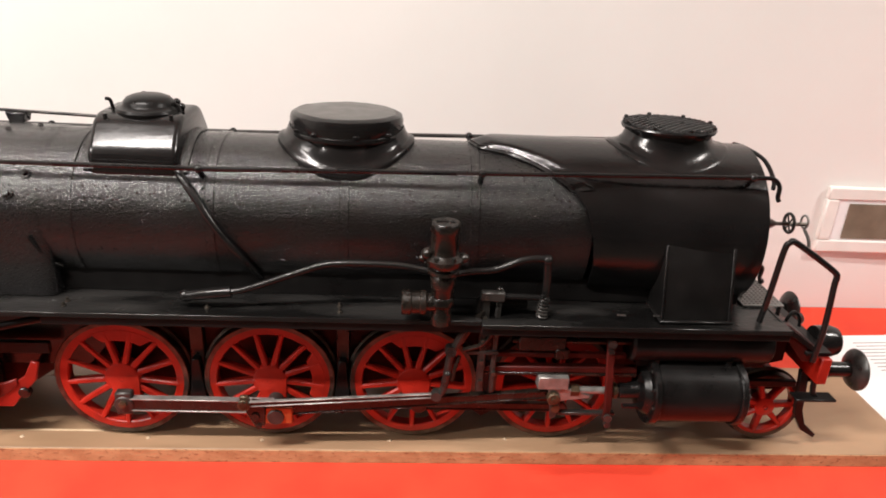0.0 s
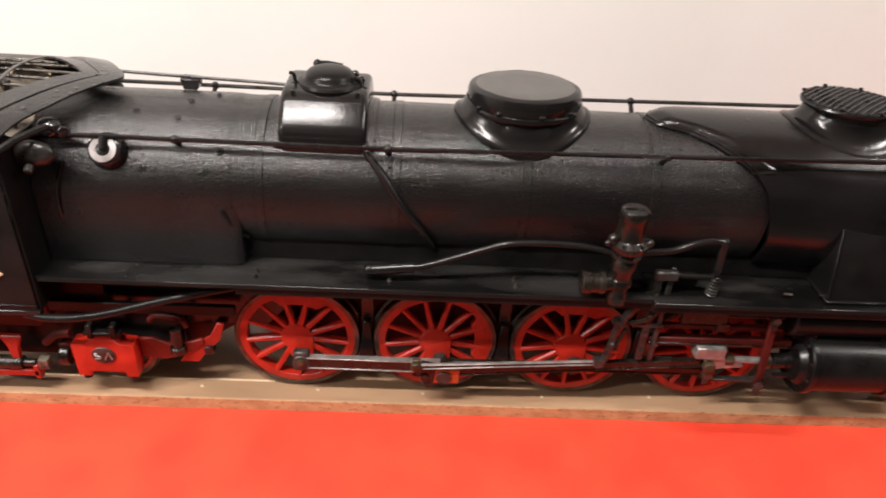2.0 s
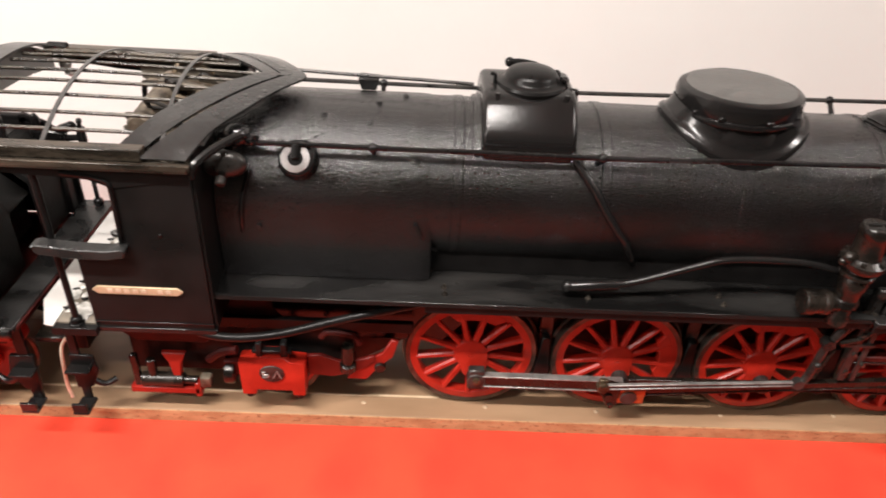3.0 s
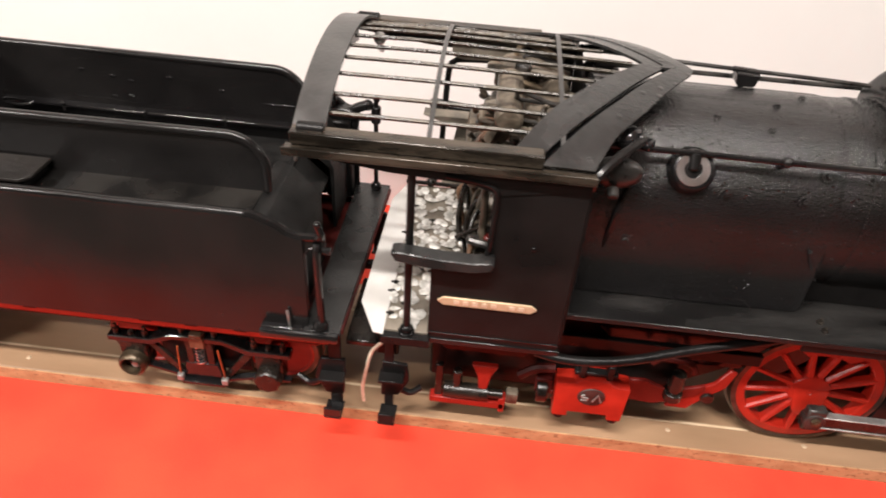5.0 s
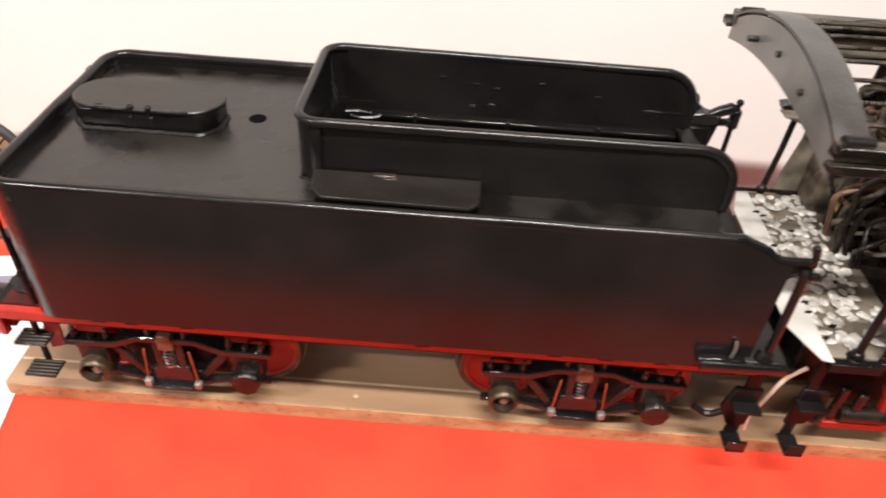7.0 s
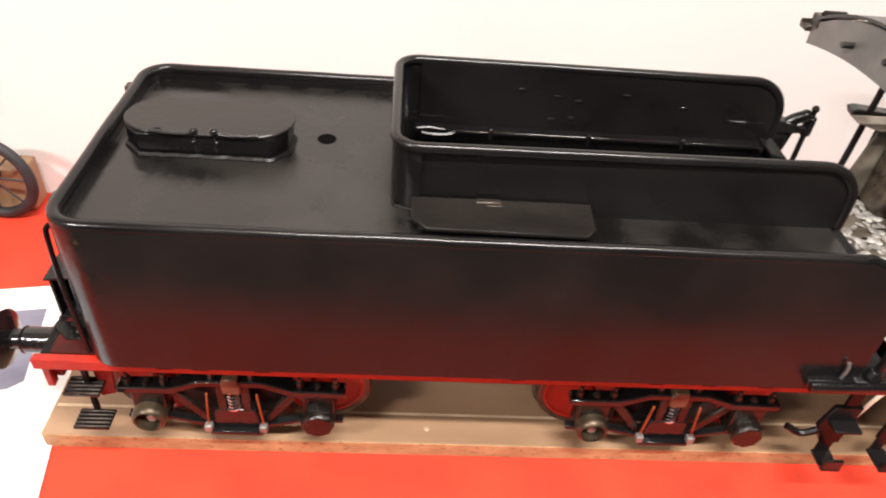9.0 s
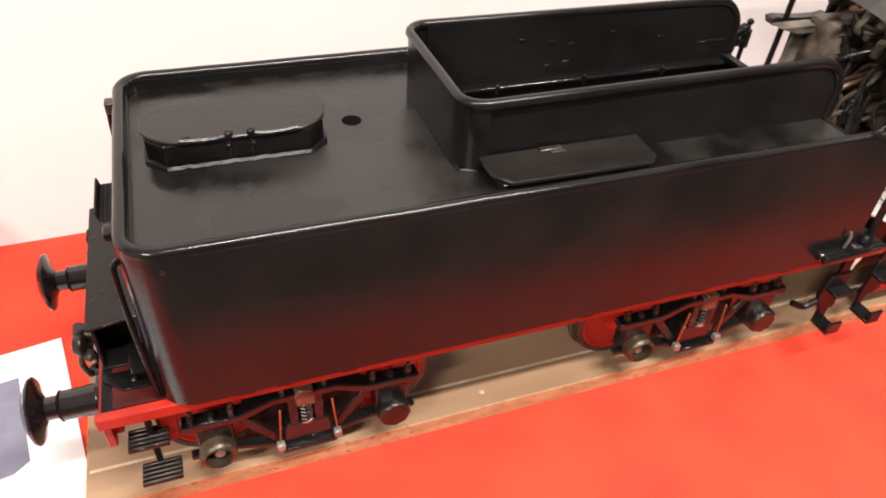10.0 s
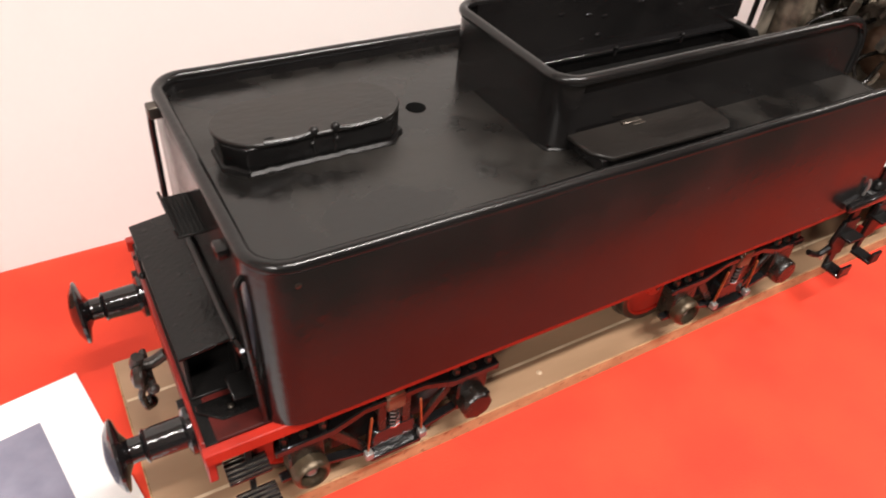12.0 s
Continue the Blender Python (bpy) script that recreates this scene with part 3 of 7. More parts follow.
def chimney():
    c = part("chimney", saddle(0.5565, [(0.0620, 0.0002), (0.0632, 0.0022), (0.0628, 0.0046), (0.0600, 0.0060), (0.0560, 0.0058), (0.0505, 0.0072), (0.0462, 0.0110), (0.0440, 0.0170), (0.0430, None, 0.3350), (0.0438, None, 0.3385), (0.0480, None, 0.3402), (0.0490, None, 0.3428), (0.0480, None, 0.3444), (0.0450, None, 0.3444), (0.044, None, 0.3400)], RS), BLACK, LOCO, "squat black chimney under a wire grille")
    g = B()
    # diamond mesh: two sets of bars crossing at a slant, a little domed
    for sx in (-1, 1):
        for i in range(-7, 8):
            o = i * 0.0062
            h = math.sqrt(max(0.0470 ** 2 - o * o, 0.00001))
            ends = []
            for k in range(-2, 3):
                q = h * k / 2
                x, y = (o * 0.7071 + q * 0.7071) * sx, -o * 0.7071 + q * 0.7071
                ends.append((0.5565 + x, y * 0.88, 0.3458 + (0.0003 if sx > 0 else 0.0) + 0.0022 * (1 - (x * x + y * y) / 0.0022)))
            g.tube(ends, 0.0010, 4, 0)
    part("grille", g, GREY, c, "black diamond wire grille")
    for a in range(10, 370, 45):
        part("grille_clip", B().ball((0.5565 + 0.047 * math.cos(radians(a)), 0.0405 * math.sin(radians(a)), 0.3470), 0.0026, (1, 1, .7), 8, 5), BLACK, c)


def dome():
    d = part("steam_dome", saddle(0.2265, [(0.0685, 0.0003), (0.0682, 0.0040), (0.0660, 0.0058), (0.0630, 0.0060), (0.0600, 0.0095), (0.0572, 0.016), (0.0555, None, 0.3180), (0.0550, None, 0.3230)], RB, 56), BLACK, LOCO, "black steam dome with a round lid")
    lid = B().lathe([(0.0550, 0.3215), (0.0572, 0.3222), (0.0580, 0.3245), (0.0574, 0.3266), (0.0556, 0.3276), (0.0562, 0.3290), (0.0566, 0.3385), (0.0552, 0.3428), (0.0515, 0.3448), (0.049, 0.3452)], (0.2265, 0, 0), "z", 56)
    lid.v = [(x, y * 0.88, z + 0.0006 * noise.noise((x * 60, y * 60, z * 90))) for x, y, z in lid.v]
    lid.v = [(0.2265 + (x - 0.2265) * k, y * k, z) for x, y, z in lid.v for k in (1.0 + 0.010 * noise.noise((x * 45, y * 45, z * 30)),)]
    q = part("dome_lid", lid, BLACK, d)
    top = B().lathe([(0.0492, 0.3451), (0.047, 0.3455), (0.03, 0.3459), (0, 0.3460)], (0.2265, 0, 0), "z", 56)
    top.v = [(x, y * 0.88, z) for x, y, z in top.v]
    part("lid_top", top, SHEENTOP, q, "flat lid top with its sheen painted grey")
    for a in (215, 240, 282, 318):
        part("lid_lug", B().box(0.2265 + 0.0565 * math.cos(radians(a)) - 0.003, 0.2265 + 0.0565 * math.cos(radians(a)) + 0.003, 0.0495 * math.sin(radians(a)) - 0.002, 0.0495 * math.sin(radians(a)) + 0.002, 0.3276, 0.3315, 0.0008), BLACK, d)


def sandbox():
    half = [(-0.0590, 0.2850), (-0.0605, 0.3020), (-0.0585, 0.3110), (-0.0440, 0.3280), (-0.0360, 0.3360), (-0.025, 0.3400)]
    poly = half + [(-y, z) for y, z in half[::-1]]
    s = part("sandbox", B().prism(poly, "x", -0.008, 0.074, 0.0060, 4), BLACK, LOCO, "glossy black sandbox astride the boiler")
    skirt = []
    for i in range(13):
        x = -0.013 + 0.094 * i / 12
        up = 0.0010 if 0 < i < 12 else -0.001
        skirt.append([(x, -(RB + up) * math.sin(radians(a)), AX + (RB + up) * math.cos(radians(a))) for a in range(-48, 49, 4)])
    part("sandbox_skirt", B().skin(skirt, 0.003), CLAD, s)
    part("cap", B().lathe([(0.030, 0.3360), (0.0312, 0.3398), (0.0300, 0.3422), (0.0262, 0.3432), (0.0240, 0.3455), (0.0235, 0.3480), (0.0200, 0.3518), (0.0140, 0.3541), (0.0070, 0.3552), (0, 0.3555)], (0.0355, -0.006, 0), "z", 32), SATIN, s)
    part("whistle", B().tube([(0.016, 0.030, 0.3450), (0.028, 0.030, 0.3465), (0.044, 0.031, 0.3440)], 0.0028, 8).ball((0.019, 0.030, 0.3455), 0.0046).cyl((0.034, 0.030, 0.330), (0.034, 0.030, 0.345), 0.003), SATIN, s)
    part("cap_clip", B().tube([(0.004, -0.012, 0.3380), (0.003, -0.012, 0.3420), (0.002, -0.014, 0.3490), (-0.002, -0.014, 0.3500)], 0.0018, 8), BLACK, s)
    part("cap_clip", B().tube([(0.066, -0.012, 0.3390), (0.064, -0.012, 0.3450), (0.060, -0.014, 0.3475)], 0.0024, 8), BLACK, s)
    part("cap_knob", B().ball((0.066, -0.004, 0.3430), 0.0036), BLACK, s)
    part("cap_knob", B().ball((0.059, 0.004, 0.3455), 0.0040), BLACK, s)
    for x, y in ((0.004, -0.035), (0.064, -0.034), (0.070, -0.016), (0.001, -0.012)):
        part("nut", B().cyl((x, y, 0.3350), (x, y, 0.3405), 0.0021, seg=6), BLACK, s)
    # sand pipe lying round the boiler down to the running board
    pts = []
    for x, a in ((0.068, 52), (0.0775, 38), (0.0913, 24.6), (0.1037, 10.7), (0.1154, -2), (0.1273, -14), (0.1381, -29), (0.1483, -48)):
        pts.append((x, -(RB + 0.0032) * math.cos(radians(a)), AX + (RB + 0.0032) * math.sin(radians(a))))
    part("sand_pipe", B().tube(pts, 0.0036, 10), BLACK, LOCO)


chimney()
dome()
sandbox()


def rails():
    for side, y in ((1, -0.0685), (-1, 0.0785)):
        z = lambda x: 0.3000 + 0.0105 * max(0.0, x - 0.1) / 0.52
        pts = [(x, y, z(x)) for x in (-0.228, -0.1, 0.0, 0.1, 0.2, 0.3, 0.4, 0.5, 0.6, 0.632)]
        pts += [(0.643, y, z(0.63) - 0.001), (0.650, y, z(0.63) - 0.008), (0.651, y, z(0.63) - 0.019), (0.653, y, z(0.63) - 0.023)]
        r = part("handrail", B().tube(pts, 0.0023, 8), DARKSTEEL if side < 0 else SEMI, LOCO, "thin round boiler handrail")
        for x in (-0.1, 0.0950, 0.3585, 0.6220):
            ang = math.atan2(z(x) - AX, abs(y))
            sy = -1 if y < 0 else 1
            rad = RS if x > 0.45 else RB
            part("rail_post", B().cyl((x, sy * (rad - 0.002) * math.cos(ang), AX + (rad - 0.002) * math.sin(ang)), (x, y, z(x)), 0.0030, 0.0024, 10)
                 .ball((x, y, z(x)), 0.0044), BLACK, r)


rails()


def small_boiler_fittings():
    for x, y in ((-0.105, -0.036), (-0.098, -0.012), (-0.075, 0.004), (-0.145, -0.03)):
        z = AX + math.sqrt(RB * RB - y * y)
        part("boiler_stud", B().lathe([(0, 0.004), (0.0018, 0.0034), (0.0030, 0.0004)], (x, y, z - 0.0002), "z", 10), CLAD, LOCO)
    for x, a in ((-0.1350, 24), (-0.0780, 23.5), (-0.064, 38), (-0.200, -12)):
        y, z = -RB * math.cos(radians(a)), AX + RB * math.sin(radians(a))
        part("washout_plug", B().lathe([(0.0055, -0.002), (0.0055, 0.0022), (0.003, 0.0026), (0.0028, 0.005), (0, 0.0052)], (x, y, z), (0, -math.cos(radians(a)), math.sin(radians(a))), 8), CLAD, LOCO)
    a = 34
    y, z = -RB * math.cos(radians(a)), AX + RB * math.sin(radians(a))
    d = (0, -math.cos(radians(a)), math.sin(radians(a)))
    e = part("eyelet_boss", B().lathe([(0.0180, -0.002), (0.0172, 0.0040), (0.0160, 0.0070), (0.0148, 0.0112), (0.0140, 0.0118), (0, 0.0118)], (-0.1635, y, z), d, 24), BLACK, LOCO, "black boss with a bright ring")
    part("bright_ring", B().lathe([(0.0062, 0.0116), (0.0065, 0.0126), (0.0121, 0.0126), (0.0126, 0.0116)], (-0.1645, y, z), d, 28), RINGMETAL, e, "bright plated washer ring")
    c = Vector((-0.1645, y, z)) + Vector(d) * 0.0122
    up = Vector((0, math.sin(radians(a)), math.cos(radians(a))))
    part("eyelet_lug", B().cyl(c - up * 0.001, c + up * 0.0115, 0.0040, 0.0048, 12, 0.001), SATIN, e)
    top = B().tube([(-0.232, 0.036, 0.328), (-0.15, 0.036, 0.3245), (-0.05, 0.036, 0.3215), (-0.012, 0.036, 0.320)], 0.0019, 6)
    part("top_pipe", top, DARKSTEEL, LOCO)
    part("pipe_saddle", B().prism([(-0.118, 0.312), (-0.121, 0.3235), (-0.101, 0.3225), (-0.104, 0.312)], "y", 0.028, 0.044, 0.001), BLACK, LOCO)
    # cable wrapped down the firebox behind the cab
    part("firebox_pipe", B().tube([(-0.205, -0.0715, 0.275), (-0.213, -0.0795, 0.245), (-0.215, -0.0740, 0.21), (-0.213, -0.0600, 0.188)], 0.0022, 8), BLACK, LOCO)
    part("firebox_strip", B().tube([(-0.062, -0.0790, 0.232), (-0.054, -0.0755, 0.214), (-0.052, -0.0718, 0.206), (-0.042, -0.0665, 0.197)], 0.0018, 8), BLACK, LOCO)


small_boiler_fittings()


def running_boards():
    for s in (-1, 1):
        r = None
        for x0, x1, e, z0 in ((-0.238, 0.3640, 0.1105, 0.1640), (0.3642, 0.6740, 0.1155, 0.1630)):
            y0, y1 = sorted((s * (e - 0.0008), s * 0.038))
            r = part("running_board", B().box(x0, x1, y0, y1, z0, z0 + 0.0050, 0.0006), RUNPLATE, LOCO, "scuffed black running board")
            part("board_edge", B().box(x0, x1, *sorted((s * e, s * (e - 0.0013))), z0 + 0.0006, z0 + 0.0056, 0.0004), BLACK, r)
            part("valance", B().box(max(x0, -0.05), x1, *sorted((s * (e - 0.003), s * (e - 0.005))), 0.1555, z0, 0.0004), SATIN, r)
        if s < 0:
            for x, y in ((-0.033, -0.086), (-0.0325, -0.096), (0.2255, -0.0845), (0.2265, -0.0965), (0.10, -0.094), (0.37, -0.094)):
                part("bolt", B().lathe([(0, 0.0045), (0.0014, 0.0042), (0.0016, 0.0016), (0.0028, 0.0014), (0.0028, -0.0002)], (x, y, 0.1690), "z", 8), TYRE, r)
    # frames between the wheels
    for s in (-1, 1):
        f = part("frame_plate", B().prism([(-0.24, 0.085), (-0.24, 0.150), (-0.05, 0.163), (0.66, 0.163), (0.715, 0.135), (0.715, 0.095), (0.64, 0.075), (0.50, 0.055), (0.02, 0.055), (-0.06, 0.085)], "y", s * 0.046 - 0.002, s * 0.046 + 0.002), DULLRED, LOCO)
        for x in (0.0755, 0.2265, 0.3775):
            part("hanger", B().box(x - 0.007, x + 0.007, s * 0.052 - 0.006, s * 0.052 + 0.006, 0.03, 0.163, 0.001), DARKSTEEL, f)
            part("brake_block", B().prism([(x - 0.010, 0.035), (x - 0.004, 0.095), (x + 0.004, 0.095), (x + 0.010, 0.035), (x, 0.028)], "y", s * 0.061 - 0.006, s * 0.061 + 0.006, 0.001), SATIN, f)
    part("ash_pan", B().prism([(-0.20, 0.168), (0.0, 0.168), (0.0, 0.12), (-0.03, 0.085), (-0.17, 0.085), (-0.20, 0.12)], "y", -0.066, 0.066, 0.002), BLACK, LOCO, "dark ash pan under the firebox")
    part("cross_stay", B().box(0.02, 0.62, -0.044, 0.044, 0.085, 0.135, 0.002), SATIN, LOCO)
    part("boiler_cradle", B().prism([(-0.050, 0.163), (0.050, 0.163), (0.058, 0.19), (-0.058, 0.19)], "x", 0.47, 0.64, 0.002), SATIN, LOCO)


running_boards()


def spoke_mesh(r0, r1, w0, w1, depth):
    b = B()
    prof = lambda r, w: [(-w, 0.002, r), (-w * 0.55, 0.0, r), (w * 0.55, 0.0, r), (w, 0.002, r), (w * 0.7, depth, r), (-w * 0.7, depth, r)]
    b.raw(prof(r0, w0) + prof(r1, w1), [(i, (i + 1) % 6, 6 + (i + 1) % 6, 6 + i) for i in range(6)] + [(5, 4, 3, 2, 1, 0), (6, 7, 8, 9, 10, 11)])
    return mesh_of("spoke", b, RED)


def wheel_meshes(R, rim_in, hub_r, spokes, weight=None, crank=0.0):
    """Meshes of a wheel about the origin, its outer face at y = 0 and turning to +y; depth 14 mm."""
    out = {}
    out["tyre"] = mesh_of("tyre", B().lathe([(R - 0.0055, 0.0), (R - 0.001, 0.0), (R, 0.0015), (R + 0.0006, 0.009), (R + 0.0030, 0.0105), (R + 0.0030, 0.0130), (R + 0.0015, 0.0145), (R - 0.0055, 0.0145), (R - 0.0055, 0.0)], (0, 0, 0), "y", 64), TYRE)
    out["rim"] = mesh_of("rim", B().lathe([(rim_in, 0.0015), (rim_in + 0.001, 0.0005), (R - 0.0056, 0.0005), (R - 0.0056, 0.0135), (rim_in, 0.0125), (rim_in, 0.0015)], (0, 0, 0), "y", 64), RED)
    h = B().lathe([(0, -0.0015), (hub_r * 0.72, -0.0015), (hub_r * 0.92, -0.0004), (hub_r, 0.002), (hub_r, 0.013), (0, 0.013)], (0, 0, 0), "y", 28)
    if crank:
        h.prism(arc(0.013, 180, 360, 12, (0.004, -crank)) + [(hub_r * 0.93, 0.004), (-hub_r * 0.85, 0.004)], "y", -0.002, 0.010, 0.0015, 2)
    out["hub"] = mesh_of("hub", h, RED)
    out["spoke"] = spoke_mesh(hub_r * 0.85, rim_in + 0.002, 0.0036, 0.0026, 0.009)
    out["axle_end"] = mesh_of("axle_end", B().lathe([(0, -0.0012), (0.002, -0.0012), (0.0026, -0.0022), (0.0026, -0.0010)], (0, 0, 0), "y", 12), BLACK)
    out["n"] = spokes
    if weight:
        a0, a1, inner = weight
        poly = arc(rim_in + 0.003, a0, a1, 18) + arc(inner, a1 - 8, a0 + 8, 14)
        out["counterweight"] = mesh_of("counterweight", B().prism(poly, "y", 0.0003, 0.011, 0.0008), RED)
    return out


def wheel(name, ms, parent, x, y, z, turn=0.0, flip=False, label=""):
    base = hang(new(name, ms["rim"]), parent)
    base.matrix_basis = pose(x, y, z, 0, turn, 0) @ (pose(0, 0, 0, 0, 0, 180) if flip else Matrix())
    tagged(base, label)
    for key in ("tyre", "hub", "axle_end", "counterweight"):
        if key in ms:
            new_ob = new(key, ms[key])
            new_ob.parent = base
    for i in range(ms["n"]):
        sp = new("spoke", ms["spoke"])
        sp.parent = base
        sp.matrix_basis = pose(0, 0, 0, 0, 360 * (i + 0.5) / ms["n"], 0)
    return base


DRIVER = wheel_meshes(0.0680, 0.0545, 0.0190, 13, (52, 118, 0.044), 0.019)
SIDEW = wheel_meshes(0.0680, 0.0545, 0.0190, 13, (-30, 38, 0.044), 0.019)
for k, x in enumerate((0.0, 0.151, 0.302, 0.453)):
    wheel("driving_wheel", SIDEW if k == 1 else DRIVER, LOCO, x, -0.068, 0.071)
    wheel("driving_wheel", DRIVER, LOCO, x, 0.068, 0.071, 0, True)
    part("axle", B().cyl((x, -0.055, 0.071), (x, 0.055, 0.071), 0.010), DARKSTEEL, LOCO)
SMALL = wheel_meshes(0.0420, 0.0325, 0.0125, 7)
for x in (0.697, -0.197):
    wheel("truck_wheel", SMALL, LOCO, x, -0.066, 0.045, 8)
    wheel("truck_wheel", SMALL, LOCO, x, 0.066, 0.045, 8, True)
    part("axle", B().cyl((x, -0.055, 0.045), (x, 0.055, 0.045), 0.007), DARKSTEEL, LOCO)


def rod(name, p0, p1, h0, h1, y0, y1, material, parent, label="", flute=True):
    """A flat rod between two points (x, z) with heights at its ends and a sunk web between two bright edges."""
    (x0, z0), (x1, z1) = p0, p1
    e = min(0.0015, max(abs(h0), abs(h1)) * 0.2)
    b = B()
    b.prism([(x0, z0 + h0 / 2), (x1, z1 + h1 / 2), (x1, z1 + h1 / 2 - e), (x0, z0 + h0 / 2 - e)], "y", y0, y1, 0.0004)
    b.prism([(x0, z0 - h0 / 2 + e), (x1, z1 - h1 / 2 + e), (x1, z1 - h1 / 2), (x0, z0 - h0 / 2)], "y", y0, y1, 0.0004)
    ob = part(name, b, material, parent, label)
    part("web", B().prism([(x0, z0 + h0 / 2 - e), (x1, z1 + h1 / 2 - e), (x1, z1 - h1 / 2 + e), (x0, z0 - h0 / 2 + e)], "y", y0 + 0.0012, y1 - 0.001), BROWN, ob)
    return ob


def running_gear(s):
    """Rods, crosshead, cylinder and valve gear of one side; s = -1: near side."""
    Y = lambda a, b: sorted((s * a, s * b))
    cx, cz = 0.006, 0.0518
    # coupling rods
    r = rod("coupling_rod", (cx + 0.006, cz), (0.157, cz - 0.001), 0.0150, 0.0150, *Y(0.0880, 0.0800), STEEL, LOCO, "bright fluted steel rod")
    rod("coupling_rod", (0.157, cz - 0.002), (0.459, cz - 0.002), 0.0095, 0.0095, *Y(0.0800, 0.0740), BROWN, LOCO, "oily brown rod")
    part("rod_end", B().prism(arc(0.0098, 0, 360, 16, (cx, cz))[:-1], "y", *Y(0.0885, 0.0765), 0.001).box(cx - 0.0085, cx + 0.0085, *Y(0.0875, 0.0775), cz - 0.012, cz + 0.014, 0.0015), DARKSTEEL, r)
    part("pin", B().cyl((cx, s * 0.0885, cz + 0.002), (cx, s * 0.0915, cz + 0.002), 0.0042, seg=6).cyl((cx, s * 0.0905, cz + 0.002), (cx, s * 0.0925, cz + 0.002), 0.002), BRASS, r)
    for x in (0.157, 0.308, 0.459):
        part("crank_pin", B().cyl((x, s * 0.068, cz - 0.002), (x, s * 0.0815, cz - 0.002), 0.0085, bev=0.001), DARKSTEEL, r)
    # connecting rod with its copper-coloured big end
    m = rod("connecting_rod", (0.165, 0.0535), (0.446, 0.0775), 0.0125, 0.0095, *Y(0.0965, 0.0900), BROWN, LOCO, "long oily connecting rod")
    part("big_end", B().box(0.148, 0.178, *Y(0.0985, 0.0885), 0.0385, 0.0585, 0.0012), COPPER, m, "orange brass big-end block")
    part("big_end_disc", B().cyl((0.161, s * 0.0985, 0.0475), (0.161, s * 0.1005, 0.0475), 0.0088, seg=20, bev=0.0008), DARKSTEEL, m)
    part("big_end_strap", B().prism([(0.131, 0.054), (0.137, 0.064), (0.152, 0.060), (0.150, 0.037), (0.140, 0.035)], "y", *Y(0.1000, 0.0890), 0.001).cyl((0.1405, s * 0.100, 0.0485), (0.1405, s * 0.102, 0.0485), 0.0045).cyl((0.144, s * 0.098, 0.037), (0.144, s * 0.102, 0.037), 0.0028, seg=6), BROWN, m)
    # eccentric rod and its crank
    e = rod("eccentric_rod", (0.134, 0.0655), (0.322, 0.0790), 0.0062, 0.0052, *Y(0.1045, 0.1005), STEEL, LOCO, "slim bright eccentric rod")
    part("eccentric_crank", B().cyl((0.131, s * 0.0985, 0.0655), (0.131, s * 0.1065, 0.0655), 0.0062, seg=14, bev=0.0008).cyl((0.131, s * 0.1065, 0.068), (0.131, s * 0.1085, 0.068), 0.003, seg=6)
         .box(0.1265, 0.1355, *Y(0.1035, 0.0985), 0.060, 0.0745, 0.001), BRASS, e)
    # expansion link, hung from its bracket
    k = part("expansion_link", B().tube([(0.322, s * 0.101, 0.0790), (0.330, s * 0.101, 0.083), (0.3335, s * 0.101, 0.100), (0.336, s * 0.101, 0.122), (0.341, s * 0.101, 0.138), (0.352, s * 0.099, 0.158)], 0.0040, 8).cyl((0.324, s * 0.0985, 0.0795), (0.324, s * 0.1065, 0.0795), 0.0055, seg=10).cyl((0.336, s * 0.0965, 0.132), (0.336, s * 0.1065, 0.132), 0.0058, seg=10).ball((0.334, s * 0.1045, 0.106), 0.0036), DARKSTEEL, LOCO, "curved oily expansion link")
    part("link_slot", B().tube([(0.339, s * 0.1025, 0.097), (0.3415, s * 0.1025, 0.112), (0.345, s * 0.1025, 0.126)], 0.0021, 6), BROWN, k)
    g = part("gear_bracket", B().box(0.364, 0.372, *Y(0.1000, 0.0960), 0.082, 0.196, 0.0012).box(0.378, 0.3835, *Y(0.0985, 0.0945), 0.080, 0.200, 0.0012)
             .box(0.352, 0.385, *Y(0.1005, 0.0970), 0.126, 0.131, 0.001).box(0.362, 0.386, *Y(0.102, 0.094), 0.186, 0.1965, 0.0015), DARKSTEEL, LOCO, "forked gear bracket")
    for x, z in ((0.368, 0.190), (0.368, 0.168), (0.368, 0.142), (0.368, 0.118), (0.381, 0.15), (0.381, 0.105), (0.368, 0.095)):
        part("bracket_bolt", B().cyl((x, s * 0.0985, z), (x, s * 0.1025, z), 0.0024, seg=6), TYRE, g)
    part("bracket_strut", B().tube([(0.381, s * 0.099, 0.160), (0.368, s * 0.101, 0.140), (0.348, s * 0.101, 0.132)], 0.0024, 8).tube([(0.345, s * 0.1, 0.140), (0.356, s * 0.1, 0.160), (0.366, s * 0.098, 0.176)], 0.0034, 8), BROWN, g)
    part("reach_rod", B().box(0.372, 0.434, *Y(0.0900, 0.0860), 0.1425, 0.1500, 0.001), DULLRED, LOCO)
    part("reverser_shaft", B().cyl((0.366, s * 0.096, 0.1905), (0.422, s * 0.096, 0.1895), 0.0032, seg=12).tube([(0.362, s * 0.097, 0.172), (0.363, s * 0.097, 0.185), (0.368, s * 0.097, 0.1905)], 0.0040, 8).cyl((0.372, s * 0.086, 0.1800), (0.410, s * 0.086, 0.1800), 0.0070, seg=14, bev=0.001), SATIN, LOCO)
    sp = B()
    n = 60
    sp.tube([(0.424 + 0.0012 * i / n + 0.0050 * math.cos(i * 0.62), s * (0.098 + 0.0050 * math.sin(i * 0.62)), 0.170 + 0.021 * i / n) for i in range(n)], 0.0013, 6, 1)
    part("return_spring", sp, DARKSTEEL, LOCO)
